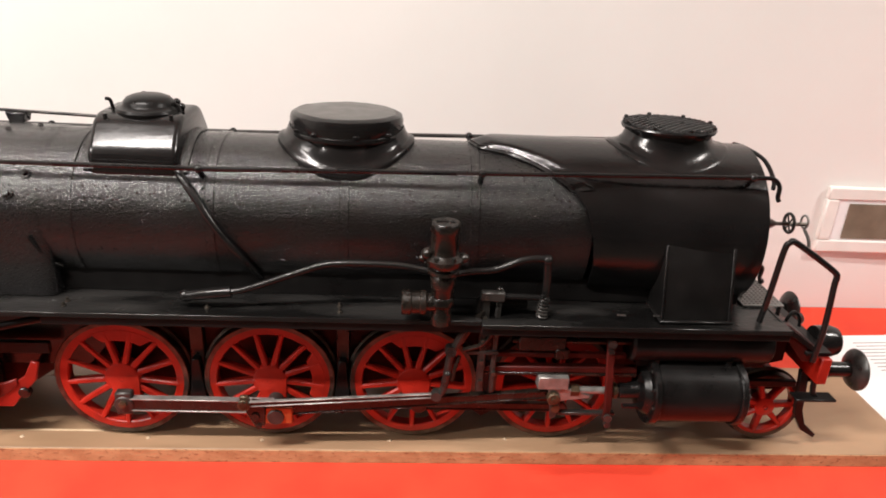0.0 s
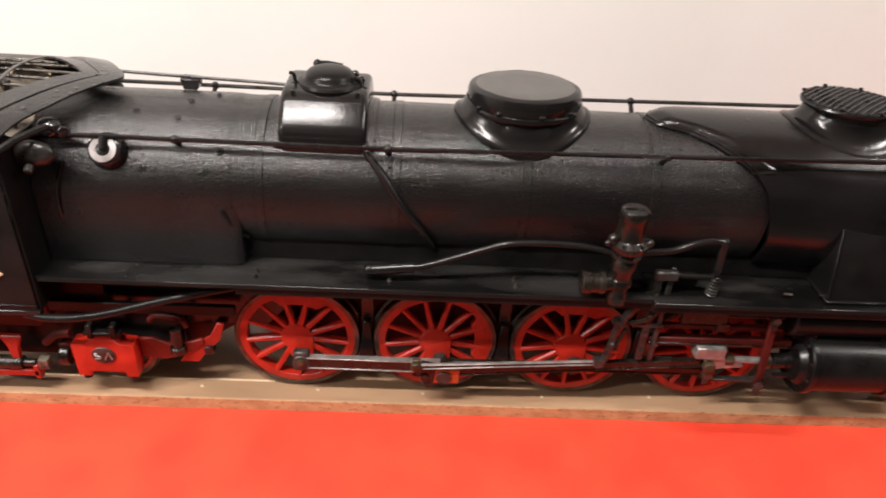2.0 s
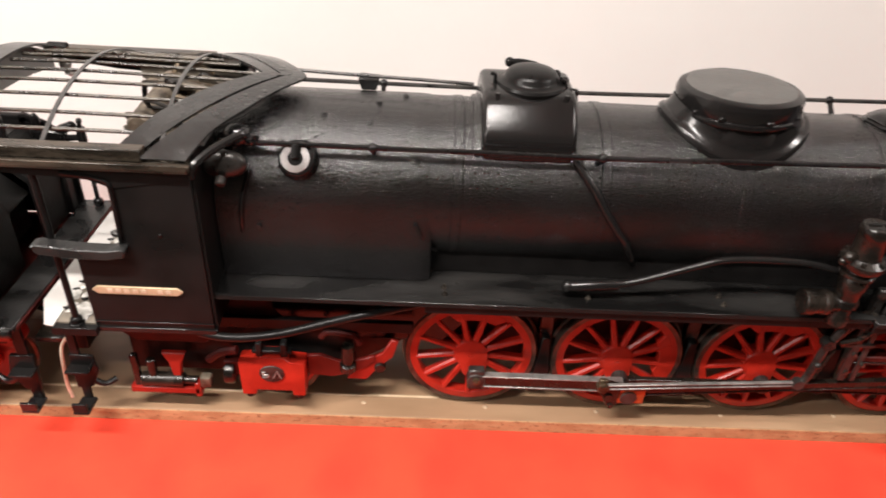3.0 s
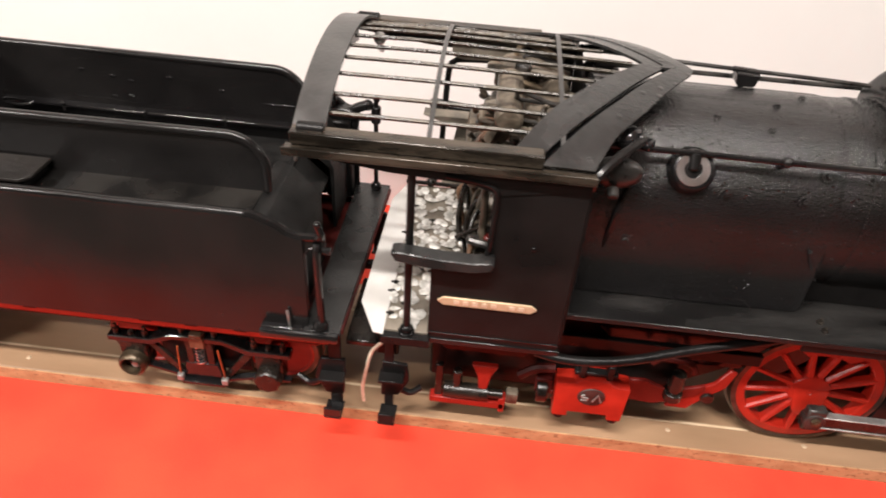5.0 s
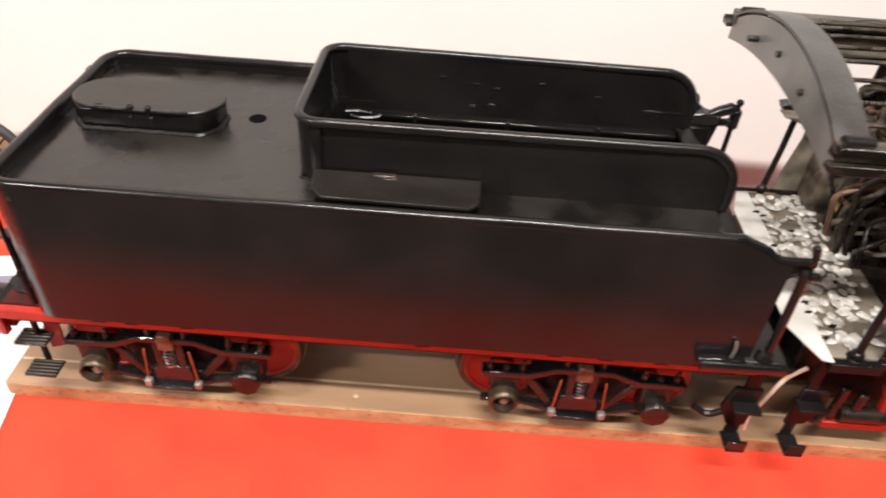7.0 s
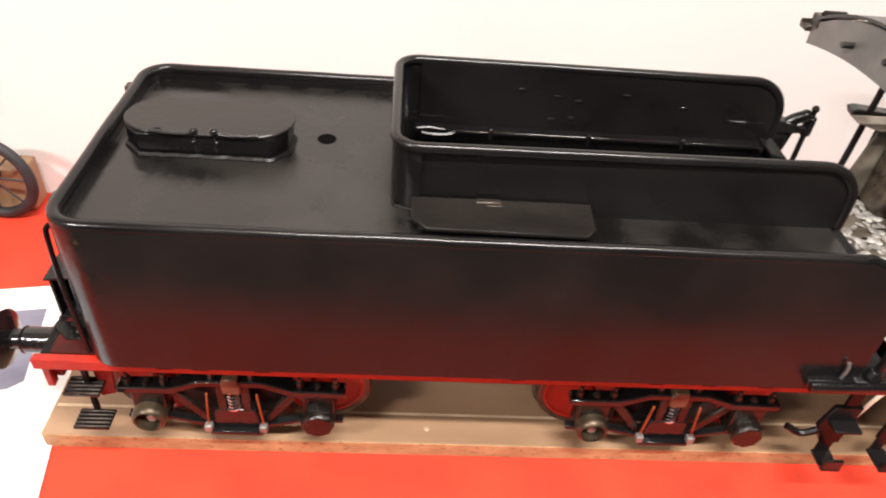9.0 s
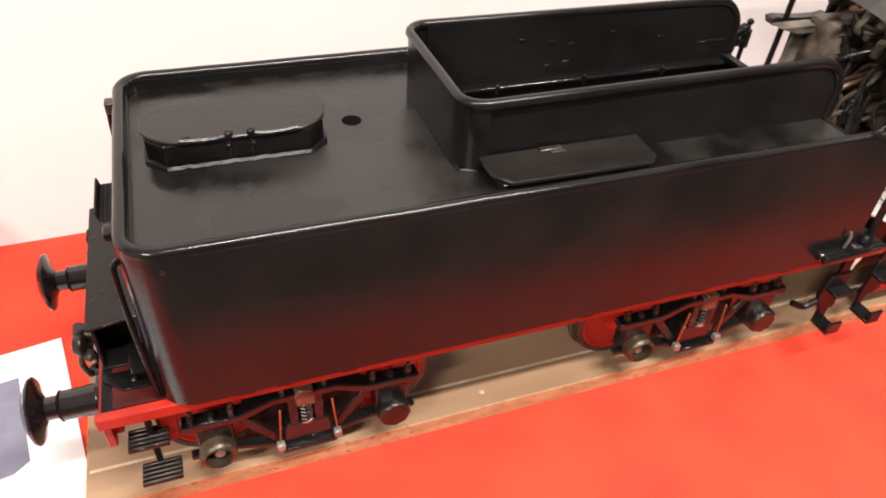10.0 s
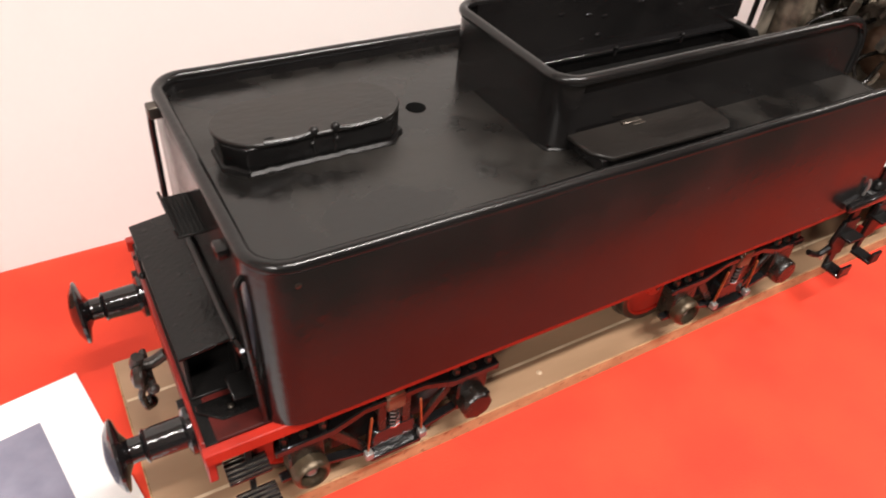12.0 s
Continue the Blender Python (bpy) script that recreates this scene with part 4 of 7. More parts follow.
    # slide bars, crosshead and piston rod
    sb = part("slide_bar", B().box(0.372, 0.532, *Y(0.0940, 0.0850), 0.1030, 0.1095, 0.0008), DULLRED, LOCO, "long slide bar")
    part("slide_bar_edge", B().box(0.372, 0.532, *Y(0.0945, 0.0860), 0.0995, 0.1028, 0.0005), BROWN, sb)
    part("upper_slide_bar", B().box(0.384, 0.520, *Y(0.0900, 0.0840), 0.1180, 0.1240, 0.0008), DULLRED, sb)
    part("lower_slide_bar", B().box(0.455, 0.515, *Y(0.0970, 0.0900), 0.0525, 0.0560, 0.0006), DARKSTEEL, sb)
    c = part("crosshead", B().box(0.4285, 0.4605, *Y(0.1010, 0.0860), 0.0865, 0.1010, 0.0009).prism([(0.440, 0.0865), (0.462, 0.0865), (0.485, 0.0790), (0.485, 0.0745), (0.462, 0.072), (0.444, 0.068)], "y", *Y(0.0985, 0.0885), 0.0012), STEEL, LOCO, "grey steel crosshead block")
    part("wrist_pin", B().cyl((0.446, s * 0.0965, 0.0765), (0.446, s * 0.1045, 0.0765), 0.0070, seg=14, bev=0.001).cyl((0.449, s * 0.0965, 0.064), (0.449, s * 0.1025, 0.064), 0.0046, seg=10).cyl((0.446, s * 0.104, 0.0765), (0.446, s * 0.1065, 0.0765), 0.003, seg=6), BRASS, c)
    part("drop_arm", B().prism([(0.443, 0.072), (0.452, 0.072), (0.451, 0.052), (0.445, 0.050)], "y", *Y(0.1005, 0.0975), 0.0008), DARKSTEEL, c)
    part("piston_rod", B().cyl((0.462, s * 0.094, 0.0825), (0.548, s * 0.094, 0.0825), 0.0040), STEEL, c)
    part("rod_nut", B().cyl((0.464, s * 0.094, 0.0825), (0.473, s * 0.094, 0.0825), 0.0066, seg=6), BRASS, c)
    part("rod_collar", B().cyl((0.5075, s * 0.094, 0.0825), (0.5135, s * 0.094, 0.0825), 0.0085, seg=18, bev=0.001), BRASS, c)
    lv = part("combination_lever", B().prism([(0.4925, 0.149), (0.5010, 0.149), (0.5030, 0.120), (0.5075, 0.070), (0.5060, 0.052), (0.4995, 0.052), (0.5000, 0.070), (0.4950, 0.120)], "y", *Y(0.1055, 0.1005), 0.001), DULLRED, LOCO, "dull red upright lever")
    for x, z, r in ((0.497, 0.1455, 0.0046), (0.497, 0.137, 0.003), (0.5045, 0.0565, 0.0046), (0.5045, 0.0485, 0.0036)):
        part("lever_pin", B().cyl((x, s * 0.1045, z), (x, s * 0.1085, z), r, seg=12), DARKSTEEL, lv)
    part("valve_rod", B().cyl((0.40, s * 0.088, 0.138), (0.54, s * 0.088, 0.138), 0.0036).box(0.405, 0.455, *Y(0.0945, 0.0845), 0.1275, 0.1455, 0.002).box(0.444, 0.458, *Y(0.0955, 0.0885), 0.1195, 0.131, 0.001), BROWN, LOCO)
    # cylinder and steam chest
    cy = part("cylinder", B().cyl((0.5480, s * 0.0930, 0.0850), (0.6360, s * 0.0930, 0.0850), 0.0335, seg=40, bev=0.001), SATIN, LOCO, "dark satin black cylinder")
    for x in (0.5430, 0.6330):
        part("cylinder_flange", B().cyl((x, s * 0.0930, 0.0850), (x + 0.0075, s * 0.0930, 0.0850), 0.0365, seg=40, bev=0.0012), SEMI, cy)
    part("cylinder_cover", B().lathe([(0, -0.016), (0.008, -0.016), (0.010, -0.008), (0.022, -0.006), (0.026, 0.0), (0, 0)], (0.5430, s * 0.0930, 0.0835), "x", 28), SEMI, cy)
    part("gland", B().cyl((0.515, s * 0.0935, 0.0825), (0.532, s * 0.0935, 0.0825), 0.0085, seg=16, bev=0.001).cyl((0.520, s * 0.100, 0.068), (0.545, s * 0.100, 0.068), 0.0028, seg=8), BLACK, cy)
    bolt = mesh_of("cover_nut", B().cyl((-0.0045, 0, 0), (0.0045, 0, 0), 0.0017, seg=6), DARKSTEEL)
    for x in (0.5465, 0.6370):
        for a in range(-30, 220, 36):
            part("cover_nut", bolt, None, cy, at=(x, s * 0.0930 + 0.0315 * math.cos(radians(a)), 0.0850 + 0.0315 * math.sin(radians(a))))
    st = part("steam_chest", B().cyl((0.520, s * 0.0850, 0.1385), (0.668, s * 0.0850, 0.1385), 0.0215, seg=32, bev=0.0025), SATIN, LOCO, "black steam chest over the cylinder")
    for x in (0.545, 0.622):
        part("chest_strap", B().box(x, x + 0.007, *Y(0.1005, 0.0700), 0.112, 0.1575, 0.0015), BLACK, st)
    part("chest_skirt", B().box(0.530, 0.668, *Y(0.0930, 0.0600), 0.1120, 0.1200, 0.001), SATIN, st)


running_gear(-1)
running_gear(1)


def air_pump():
    x, y = 0.3235, -0.1130
    p = part("feed_pump", B().lathe([(0, 0.169), (0.0098, 0.169), (0.0105, 0.1773), (0.009, 0.1804), (0.009, 0.1876), (0.0118, 0.1907), (0.0118, 0.1959), (0.0102, 0.198), (0.011, 0.2063), (0.0128, 0.2114), (0.0122, 0.2187), (0.0112, 0.2205), (0.0150, 0.2225), (0.0150, 0.2255), (0.0125, 0.2270), (0.0165, 0.2300), (0.0188, 0.2335), (0.0188, 0.2378), (0.0160, 0.2395), (0.0132, 0.2420), (0.0128, 0.2456), (0.0128, 0.2622), (0.0138, 0.2637), (0.0138, 0.2699), (0.0122, 0.272), (0, 0.2725)], (x, y, 0), "z", 24), BROWN, LOCO, "oily brown upright pump on the running board")
    for a in range(0, 360, 60):
        part("flange_bolt", B().cyl((x + 0.0160 * math.cos(radians(a)), y + 0.0160 * math.sin(radians(a)), 0.2370), (x + 0.0160 * math.cos(radians(a)), y + 0.0160 * math.sin(radians(a)), 0.2415), 0.0022, seg=6), BROWN, p)
    part("side_cylinder", B().cyl((0.2855, y, 0.1905), (0.2950, y, 0.1905), 0.0122, seg=20, bev=0.001).cyl((0.2950, y, 0.1905), (0.3025, y, 0.1905), 0.0110, seg=20).cyl((0.3025, y, 0.1905), (0.3090, y, 0.1905), 0.0118, seg=20, bev=0.001).cyl((0.3090, y, 0.1905), (0.318, y, 0.1905), 0.0085, seg=16), BROWN, p)
    part("side_knob", B().ball((0.3075, y - 0.004, 0.2420), 0.0058).cyl((0.3075, y - 0.004, 0.2420), (0.317, y, 0.239), 0.004).ball((0.3030, y - 0.004, 0.2375), 0.0036).ball((0.3420, y - 0.004, 0.2385), 0.0042), BROWN, p)
    part("top_slot", B().box(x - 0.009, x + 0.002, y - 0.0012, y + 0.0012, 0.2722, 0.2734).ball((x + 0.006, y, 0.2728), 0.0022, (1, 1, .4)), SATIN, p)
    pipe = B().tube([(0.080, -0.092, 0.1805), (0.090, -0.0945, 0.1835), (0.124, -0.095, 0.1875), (0.140, -0.095, 0.1915), (0.159, -0.095, 0.1985), (0.190, -0.095, 0.2105), (0.220, -0.095, 0.2195), (0.278, -0.096, 0.2205), (0.316, -0.102, 0.2170)], 0.0033, 10)
    part("feed_pipe", pipe, BLACK, LOCO, "long bent black feed pipe")
    part("feed_pipe", B().tube([(0.334, -0.102, 0.2150), (0.350, -0.096, 0.2155), (0.375, -0.095, 0.2180), (0.396, -0.095, 0.2270), (0.412, -0.094, 0.2300), (0.424, -0.093, 0.2290)], 0.0036, 10), BLACK, LOCO)
    part("pipe_nozzle", B().tube([(0.080, -0.092, 0.1805), (0.100, -0.0945, 0.1845), (0.124, -0.095, 0.1875)], 0.0056, 10).ball((0.080, -0.092, 0.181), 0.0062), BLACK, LOCO)
    part("drop_pipe", B().ball((0.425, -0.093, 0.2285), 0.0055).tube([(0.425, -0.093, 0.2285), (0.427, -0.091, 0.205), (0.428, -0.090, 0.172)], 0.0042, 10), BLACK, LOCO)


air_pump()


def front_end():
    b = part("buffer_beam", B().box(0.7220, 0.7335, -0.1020, 0.1020, 0.0985, 0.1290, 0.0012), RED, LOCO, "red front buffer beam")
    part("beam_cover", B().box(0.7070, 0.7345, -0.0960, 0.1020, 0.1292, 0.1335, 0.0006), SATIN, b)
    for y in (-0.0715, 0.0715):
        u = part("buffer", B().lathe([(0.0145, 0.0), (0.0145, 0.003), (0.0100, 0.005), (0.0095, 0.018), (0.0085, 0.019), (0.0085, 0.046), (0, 0.046)], (0.7335, y, 0.0990), "x", 24), BLACK, LOCO, "black sprung buffer")
        part("buffer_head", B().lathe([(0.0, -0.003), (0.010, -0.003), (0.0205, 0.0020), (0.0230, 0.0050), (0.0228, 0.0068), (0.0150, 0.0095), (0, 0.0112)], (0.7790, y, 0.0990), "x", 32), DARKSTEEL, u)
    # mesh step plate sloping below the smokebox door
    q = part("front_platform", B().prism([(0.6670, 0.165), (0.6710, 0.169), (0.7190, 0.137), (0.7150, 0.133)], "y", -0.095, 0.095, 0.0006), SATIN, LOCO)
    g = B()
    for i in range(10):
        x = 0.6470 + 0.0430 * i / 9
        g.box(x - 0.0010, x + 0.0010, -0.0620, 0.0560, 0.1690, 0.1704)
    for i in range(24):
        y = -0.0620 + 0.118 * i / 23
        g.box(0.6460, 0.6900, y - 0.0010, y + 0.0010, 0.1692, 0.1707)
    part("step_mesh", g, ENDGREY, q, "grey perforated step plate")
    for x, z in ((0.6500, 0.1692), (0.6870, 0.1692)):
        for y in (-0.060, 0.052):
            part("mesh_post", B().cyl((x, y, 0.1400), (x, y, z), 0.0022, seg=8), SATIN, q)
    for s in (-1, 1):
        part("corner_rail", B().tube([(0.6475, s * 0.096, 0.1690), (0.6465, s * 0.103, 0.200), (0.6465, s * 0.109, 0.252), (0.6500, s * 0.110, 0.2605), (0.6570, s * 0.110, 0.2600), (0.6990, s * 0.110, 0.2335), (0.7050, s * 0.110, 0.226), (0.7050, s * 0.110, 0.217), (0.7090, s * 0.108, 0.170), (0.7100, s * 0.104, 0.128)], 0.0030, 10, 6), BLACK, LOCO, "bent black handrail")
        part("lamp_loop", B().tube([(0.7000, s * 0.060, 0.135), (0.6990, s * 0.060, 0.153), (0.7050, s * 0.060, 0.162), (0.7130, s * 0.060, 0.156), (0.7150, s * 0.060, 0.145)], 0.0018, 8), BLACK, LOCO)
        part("guard_iron", B().prism([(0.7200, 0.1000), (0.7300, 0.1000), (0.7350, 0.0480), (0.7420, 0.0300), (0.7580, 0.0160), (0.7560, 0.0120), (0.7390, 0.0220), (0.7270, 0.0420)], "y", s * 0.074 - 0.003, s * 0.074 + 0.003, 0.0006), SATIN, LOCO)
        part("step_plate", B().box(0.7070, 0.7510, s * 0.094 - 0.008, s * 0.094 + 0.008, 0.0765, 0.0795, 0.0008).tube([(0.7250, s * 0.094, 0.100), (0.7270, s * 0.094, 0.085), (0.7330, s * 0.094, 0.077)], 0.003, 8), SATIN, LOCO)
        part("front_bracket", B().prism([(0.6710, 0.163), (0.6830, 0.163), (0.7220, 0.135), (0.7220, 0.120), (0.7070, 0.120)], "y", s * 0.090 - 0.002, s * 0.090 + 0.002, 0.0006), DULLRED, LOCO)
        part("truck_bar", B().box(0.6430, 0.7190, s * 0.0735 - 0.003, s * 0.0735 + 0.003, 0.0780, 0.0860, 0.001), SATIN, LOCO)
        if s > 0:
            continue
        part("lamp_body", B().lathe([(0.004, -0.014), (0.0165, -0.012), (0.0175, 0.004), (0.0150, 0.012), (0, 0.0135)], (0.7460, s * 0.062, 0.1290), "x", 24).box(0.7290, 0.7450, s * 0.062 - 0.005, s * 0.062 + 0.005, 0.1105, 0.1145), BLACK, LOCO, "black headlamp without glass")
    h = part("draw_hook", B().tube([(0.7335, 0, 0.115), (0.7470, 0, 0.115), (0.7550, 0, 0.121), (0.7510, 0, 0.128)], 0.004, 10), DARKSTEEL, LOCO)
    part("truck_frame", B().box(0.6370, 0.7220, -0.055, 0.055, 0.060, 0.072, 0.002), DULLRED, LOCO)


front_end()


# ---- the cab ----
RR, RZ = 0.215, 0.1205      # roof arch: radius and centre height


def roof(x, y, lift=0.0):
    """A point of the arched roof."""
    a = math.asin(max(-1, min(1, y / RR)))
    drop = 0.0050 * max(0.0, min(1.0, (x + 0.235) / 0.070)) ** 1.2      # the roof dips towards its pointed front
    return (x, (RR + lift) * math.sin(a), RZ + (RR + lift) * math.cos(a) - drop)


BACK = [(0, -0.203), (0.0088, -0.2101), (0.0351, -0.2369), (0.0721, -0.2724), (0.1021, -0.2937), (0.116, -0.300)]
SLOT = [(0, -0.183), (0.0048, -0.1870), (0.0573, -0.2296), (0.0869, -0.2571), (0.116, -0.283)]
NOSE = [(0, -0.1640), (0.004, -0.1650), (0.0112, -0.1695), (0.0629, -0.2056), (0.0886, -0.2270), (0.1127, -0.2402), (0.116, -0.242)]


def cab():
    ys = [-0.1145 + 0.229 * i / 40 for i in range(41)]
    c = part("cab_roof", B().skin([[roof(along(BACK, y), y), roof((along(BACK, y) + along(SLOT, y)) / 2, y), roof(along(SLOT, y) - 0.001, y)] for y in ys], 0.0022), NOSEGREY, LOCO, "open cage roof of bars with a pointed front sheet")
    part("roof_nose", B().skin([[roof(along(SLOT, y) + 0.0050, y, 0.0012), roof((along(NOSE, y) + along(SLOT, y)) / 2, y, 0.0014), roof(along(NOSE, y), y, 0.0006)] for y in ys], 0.0022), NOSEGREY, c, "pointed grey front sheet")
    # the slot runs on one side only; past the middle the two sheets are joined
    part("sheet_joint", B().skin([[roof(along(SLOT, y) - 0.003, y, 0.0008), roof(along(SLOT, y) + 0.007, y, 0.0017)] for y in [-0.004 + 0.1185 * i / 24 for i in range(25)]], 0.0020), NOSEGREY, c)
    # Black strip below the slot, painted for the dark of the gap
    part("slot_shade", B().skin([[roof(along(SLOT, y) - 0.002, y, -0.0035), roof(along(SLOT, y) + 0.007, y, -0.0035)] for y in ys if y < 0.012], 0.0010), PITCH, c)
    yr = [-0.1120 + 0.224 * i / 36 for i in range(37)]
    part("rear_hoop", B().skin([[roof(-0.4480, y, 0.001), roof(-0.4370, y, 0.001), roof(-0.4255, y, 0.001)] for y in yr], 0.0022), HOOPGREY, c, "broad grey rear hoop")
    low = lambda y: 0.3010 - 1.15 * y * y
    part("rear_arch", B().skin([[(-0.4470, y, RZ + math.sqrt((RR - 0.001) ** 2 - y * y)), (-0.4466, y, low(y))] for y in [-0.1125 + 0.225 * i / 36 for i in range(37)]], 0.0016), ENDGREY, c, "pale grey crescent end plate of the roof")
    for a in (-13, 2, 15):
        part("end_bolt", B().cyl((-0.4460, 0.197 * math.sin(radians(a)), RZ + 0.197 * math.cos(radians(a))), (-0.4555 if a > 10 else -0.4495, 0.197 * math.sin(radians(a)), RZ + 0.197 * math.cos(radians(a))), 0.0028, seg=6, bev=0.0004), DARKSTEEL, c)
    for a in (-9, 12):
        part("hoop_bolt", B().ball((-0.4365, (RR + 0.001) * math.sin(radians(a)), RZ + (RR + 0.001) * math.cos(radians(a))), 0.0022, (1, 1, .6)), BLACK, c)
    for y in (-0.1030, -0.0890, -0.0720, -0.0510, -0.0300, -0.0110, 0.0090, 0.0300, 0.0510, 0.0720, 0.0890, 0.1030):
        x1 = along(BACK, y) + 0.002
        part("roof_bar", B().tube([roof(-0.427, y, -0.003), roof(-0.36, y, -0.0022 + 0.0006 * math.sin(y * 300)), roof(-0.30, y, -0.003), roof(x1, y, -0.0035)], 0.0017, 6, 3), BAR, c)
    for x, q in ((-0.3540, 0.0), (-0.2665, 0.004)):
        part("roof_hoop", B().skin([[roof(x - 0.0017 + q * (y / 0.1) ** 2, y, 0.0006), roof(x + 0.0017 + q * (y / 0.1) ** 2, y, 0.0006)] for y in [-0.108 + 0.216 * i / 30 for i in range(31)]], 0.0012), HOOPGREY, c)
    for s in (-1, 1):
        Y = lambda a, b: sorted((s * a, s * b))
        part("roof_rail", B().box(-0.4480, -0.2750, *Y(0.1165, 0.1040), 0.3020, 0.3115, 0.0008), RAILBROWN, c, "brown strip along the roof edge")
        part("gutter", B().box(-0.4520, -0.2385, *Y(0.1235, 0.1120), 0.2965, 0.3012, 0.0007).box(-0.4520, -0.2385, *Y(0.1240, 0.1225), 0.2985, 0.3035, 0.0004), RAILBROWN, c, "worn gutter strip with bright edges")
        part("roof_soffit", B().prism([(-0.449, 0.2965), (-0.2400, 0.2965), (-0.2400, 0.2890), (-0.302, 0.2780), (-0.320, 0.2850), (-0.38, 0.2880)], "y", *Y(0.1170, 0.1145)), SATIN, c)
        part("hoop_foot", B().cyl((-0.4440, s * 0.108, 0.3110), (-0.4250, s * 0.108, 0.3110), 0.0048, seg=12, bev=0.0008).box(-0.446, -0.422, *Y(0.113, 0.104), 0.3050, 0.3105, 0.001), SATIN, c)
        # side sheet with its open window
        sheet = [(-0.3460, 0.1330), (-0.2400, 0.1330), (-0.2400, 0.2970), (-0.3000, 0.2970), (-0.3035, 0.2850), (-0.3060, 0.2780), (-0.3060, 0.2240), (-0.3100, 0.2180), (-0.3460, 0.2180)]
        w = part("cab_side", B().prism(sheet, "y", *Y(0.1160, 0.1140), 0.0004), SATIN, LOCO, "black cab side with an open window")
        part("arm_rest", B().prism([(-0.3760, 0.2260), (-0.3700, 0.2275), (-0.3400, 0.2245), (-0.3150, 0.2240), (-0.3030, 0.2260), (-0.2990, 0.2245), (-0.3010, 0.2180), (-0.3150, 0.2150), (-0.3450, 0.2150), (-0.3720, 0.2185)], "y", *Y(0.1280, 0.1150), 0.0008), GREY, w, "dark grey curved arm rest flap")
        part("window_edge", B().tube([(-0.3400, s * 0.1165, 0.2900), (-0.315, s * 0.1165, 0.2870), (-0.3050, s * 0.1170, 0.2830), (-0.3035, s * 0.1170, 0.272), (-0.3045, s * 0.1170, 0.235), (-0.306, s * 0.1165, 0.222)], 0.0021, 8), SATIN, w)
        if s < 0:
            part("cab_pillar", B().cyl((-0.3635, -0.1140, 0.1345), (-0.3635, -0.1140, 0.2960), 0.0030, seg=10).ball((-0.3635, -0.1140, 0.1385), 0.0056, (1, 1, .8)).cyl((-0.3635, -0.1140, 0.1335), (-0.3635, -0.1140, 0.1365), 0.0070, seg=14, bev=0.0008), SATIN, w, "round black cab post with a collar foot")
        part("lower_sill", B().box(-0.3480, -0.2380, *Y(0.1175, 0.1100), 0.1280, 0.1335, 0.0006).box(-0.3460, -0.2400, *Y(0.1170, 0.1140), 0.1385, 0.1402, 0.0003), BLACK, w)
        if s > 0:
            part("window_frame", B().tube([(-0.3660, 0.1120, 0.1375), (-0.3612, 0.1150, 0.1800), (-0.3600, 0.1150, 0.2160), (-0.3580, 0.1150, 0.2640), (-0.3530, 0.1150, 0.2735), (-0.3450, 0.1150, 0.2760), (-0.3130, 0.1150, 0.2775), (-0.3045, 0.1150, 0.2745), (-0.3010, 0.1150, 0.2640), (-0.3020, 0.1150, 0.2340)], 0.0030, 8, 4), SATIN, w, "rounded black window frame")
            part("window_header", B().prism([(-0.3560, 0.2960), (-0.3560, 0.2800), (-0.3450, 0.2770), (-0.3050, 0.2785), (-0.2980, 0.2700), (-0.2960, 0.2960)], "y", 0.1120, 0.1145, 0.0004), LINING, w)
            part("inner_lining", B().prism([(-0.3580, 0.1360), (-0.2500, 0.1360), (-0.2500, 0.2900), (-0.2960, 0.2900), (-0.2990, 0.2240), (-0.3440, 0.2180)], "y", 0.1095, 0.1130, 0.0006), LINING, w, "pale grey inner lining")
            part("inner_shelf", B().prism([(-0.3800, 0.2235), (-0.3040, 0.2235), (-0.3040, 0.2170), (-0.3560, 0.2160)], "y", 0.0960, 0.1130, 0.0008), LINING, w)
        if s < 0:
            n = part("name_plate", B().prism([(-0.3400, 0.1762), (-0.3350, 0.1722), (-0.2665, 0.1722), (-0.2615, 0.1762), (-0.2665, 0.1802), (-0.3350, 0.1802)], "y", -0.1180, -0.1160, 0.0004), PLATE, w, "pale brass name plate with worn letters")
            for i in range(8):
                if i == 5:
                    continue
                x = -0.3265 + i * 0.0072
                part("letter_bar", B().box(x, x + 0.0042, -0.1184, -0.1179, 0.1743, 0.1782, 0.0002), BRIGHTPLATE, n)
            part("brass_latch", B().ball((-0.3060, -0.1175, 0.2215), 0.003).cyl((-0.3060, -0.1175, 0.2215), (-0.3020, -0.119, 0.2215), 0.002), STEEL, w)
            part("stud", B().ball((-0.272, -0.1162, 0.2345), 0.0018, (1, .6, 1)), SATIN, w)
    # front plate with a lookout glass under the pointed roof
    f = part("cab_front", B().prism([(-0.1135, 0.133)] + [(-0.1135, 0.296)] + [(RR * math.sin(radians(a)) * 0.985, RZ + RR * math.cos(radians(a)) * 0.985) for a in (-33, -30, -27)] + [(-0.080, 0.300), (0.080, 0.300)] + [(RR * math.sin(radians(a)) * 0.985, RZ + RR * math.cos(radians(a)) * 0.985) for a in (27, 30, 33)] + [(0.1135, 0.296), (0.1135, 0.133)], "x", -0.2400, -0.2375), SATIN, LOCO)
    for s in (-1, 1):
        part("lookout_glass", B().ball((-0.221, s * 0.086, 0.2880), 0.0125, (1.55, 0.62, 1.0), 20, 12).cyl((-0.222, s * 0.094, 0.280), (-0.222, s * 0.101, 0.276), 0.0040, seg=10, bev=0.001), DARKSTEEL, f, "bulged shiny grey lookout")
        part("lookout_rim", B().tube([(-0.240, s * 0.112, 0.288), (-0.2385, s * 0.112, 0.297), (-0.230, s * 0.104, 0.304), (-0.218, s * 0.092, 0.309), (-0.206, s * 0.080, 0.312)], 0.0034, 8), BLACK, f)
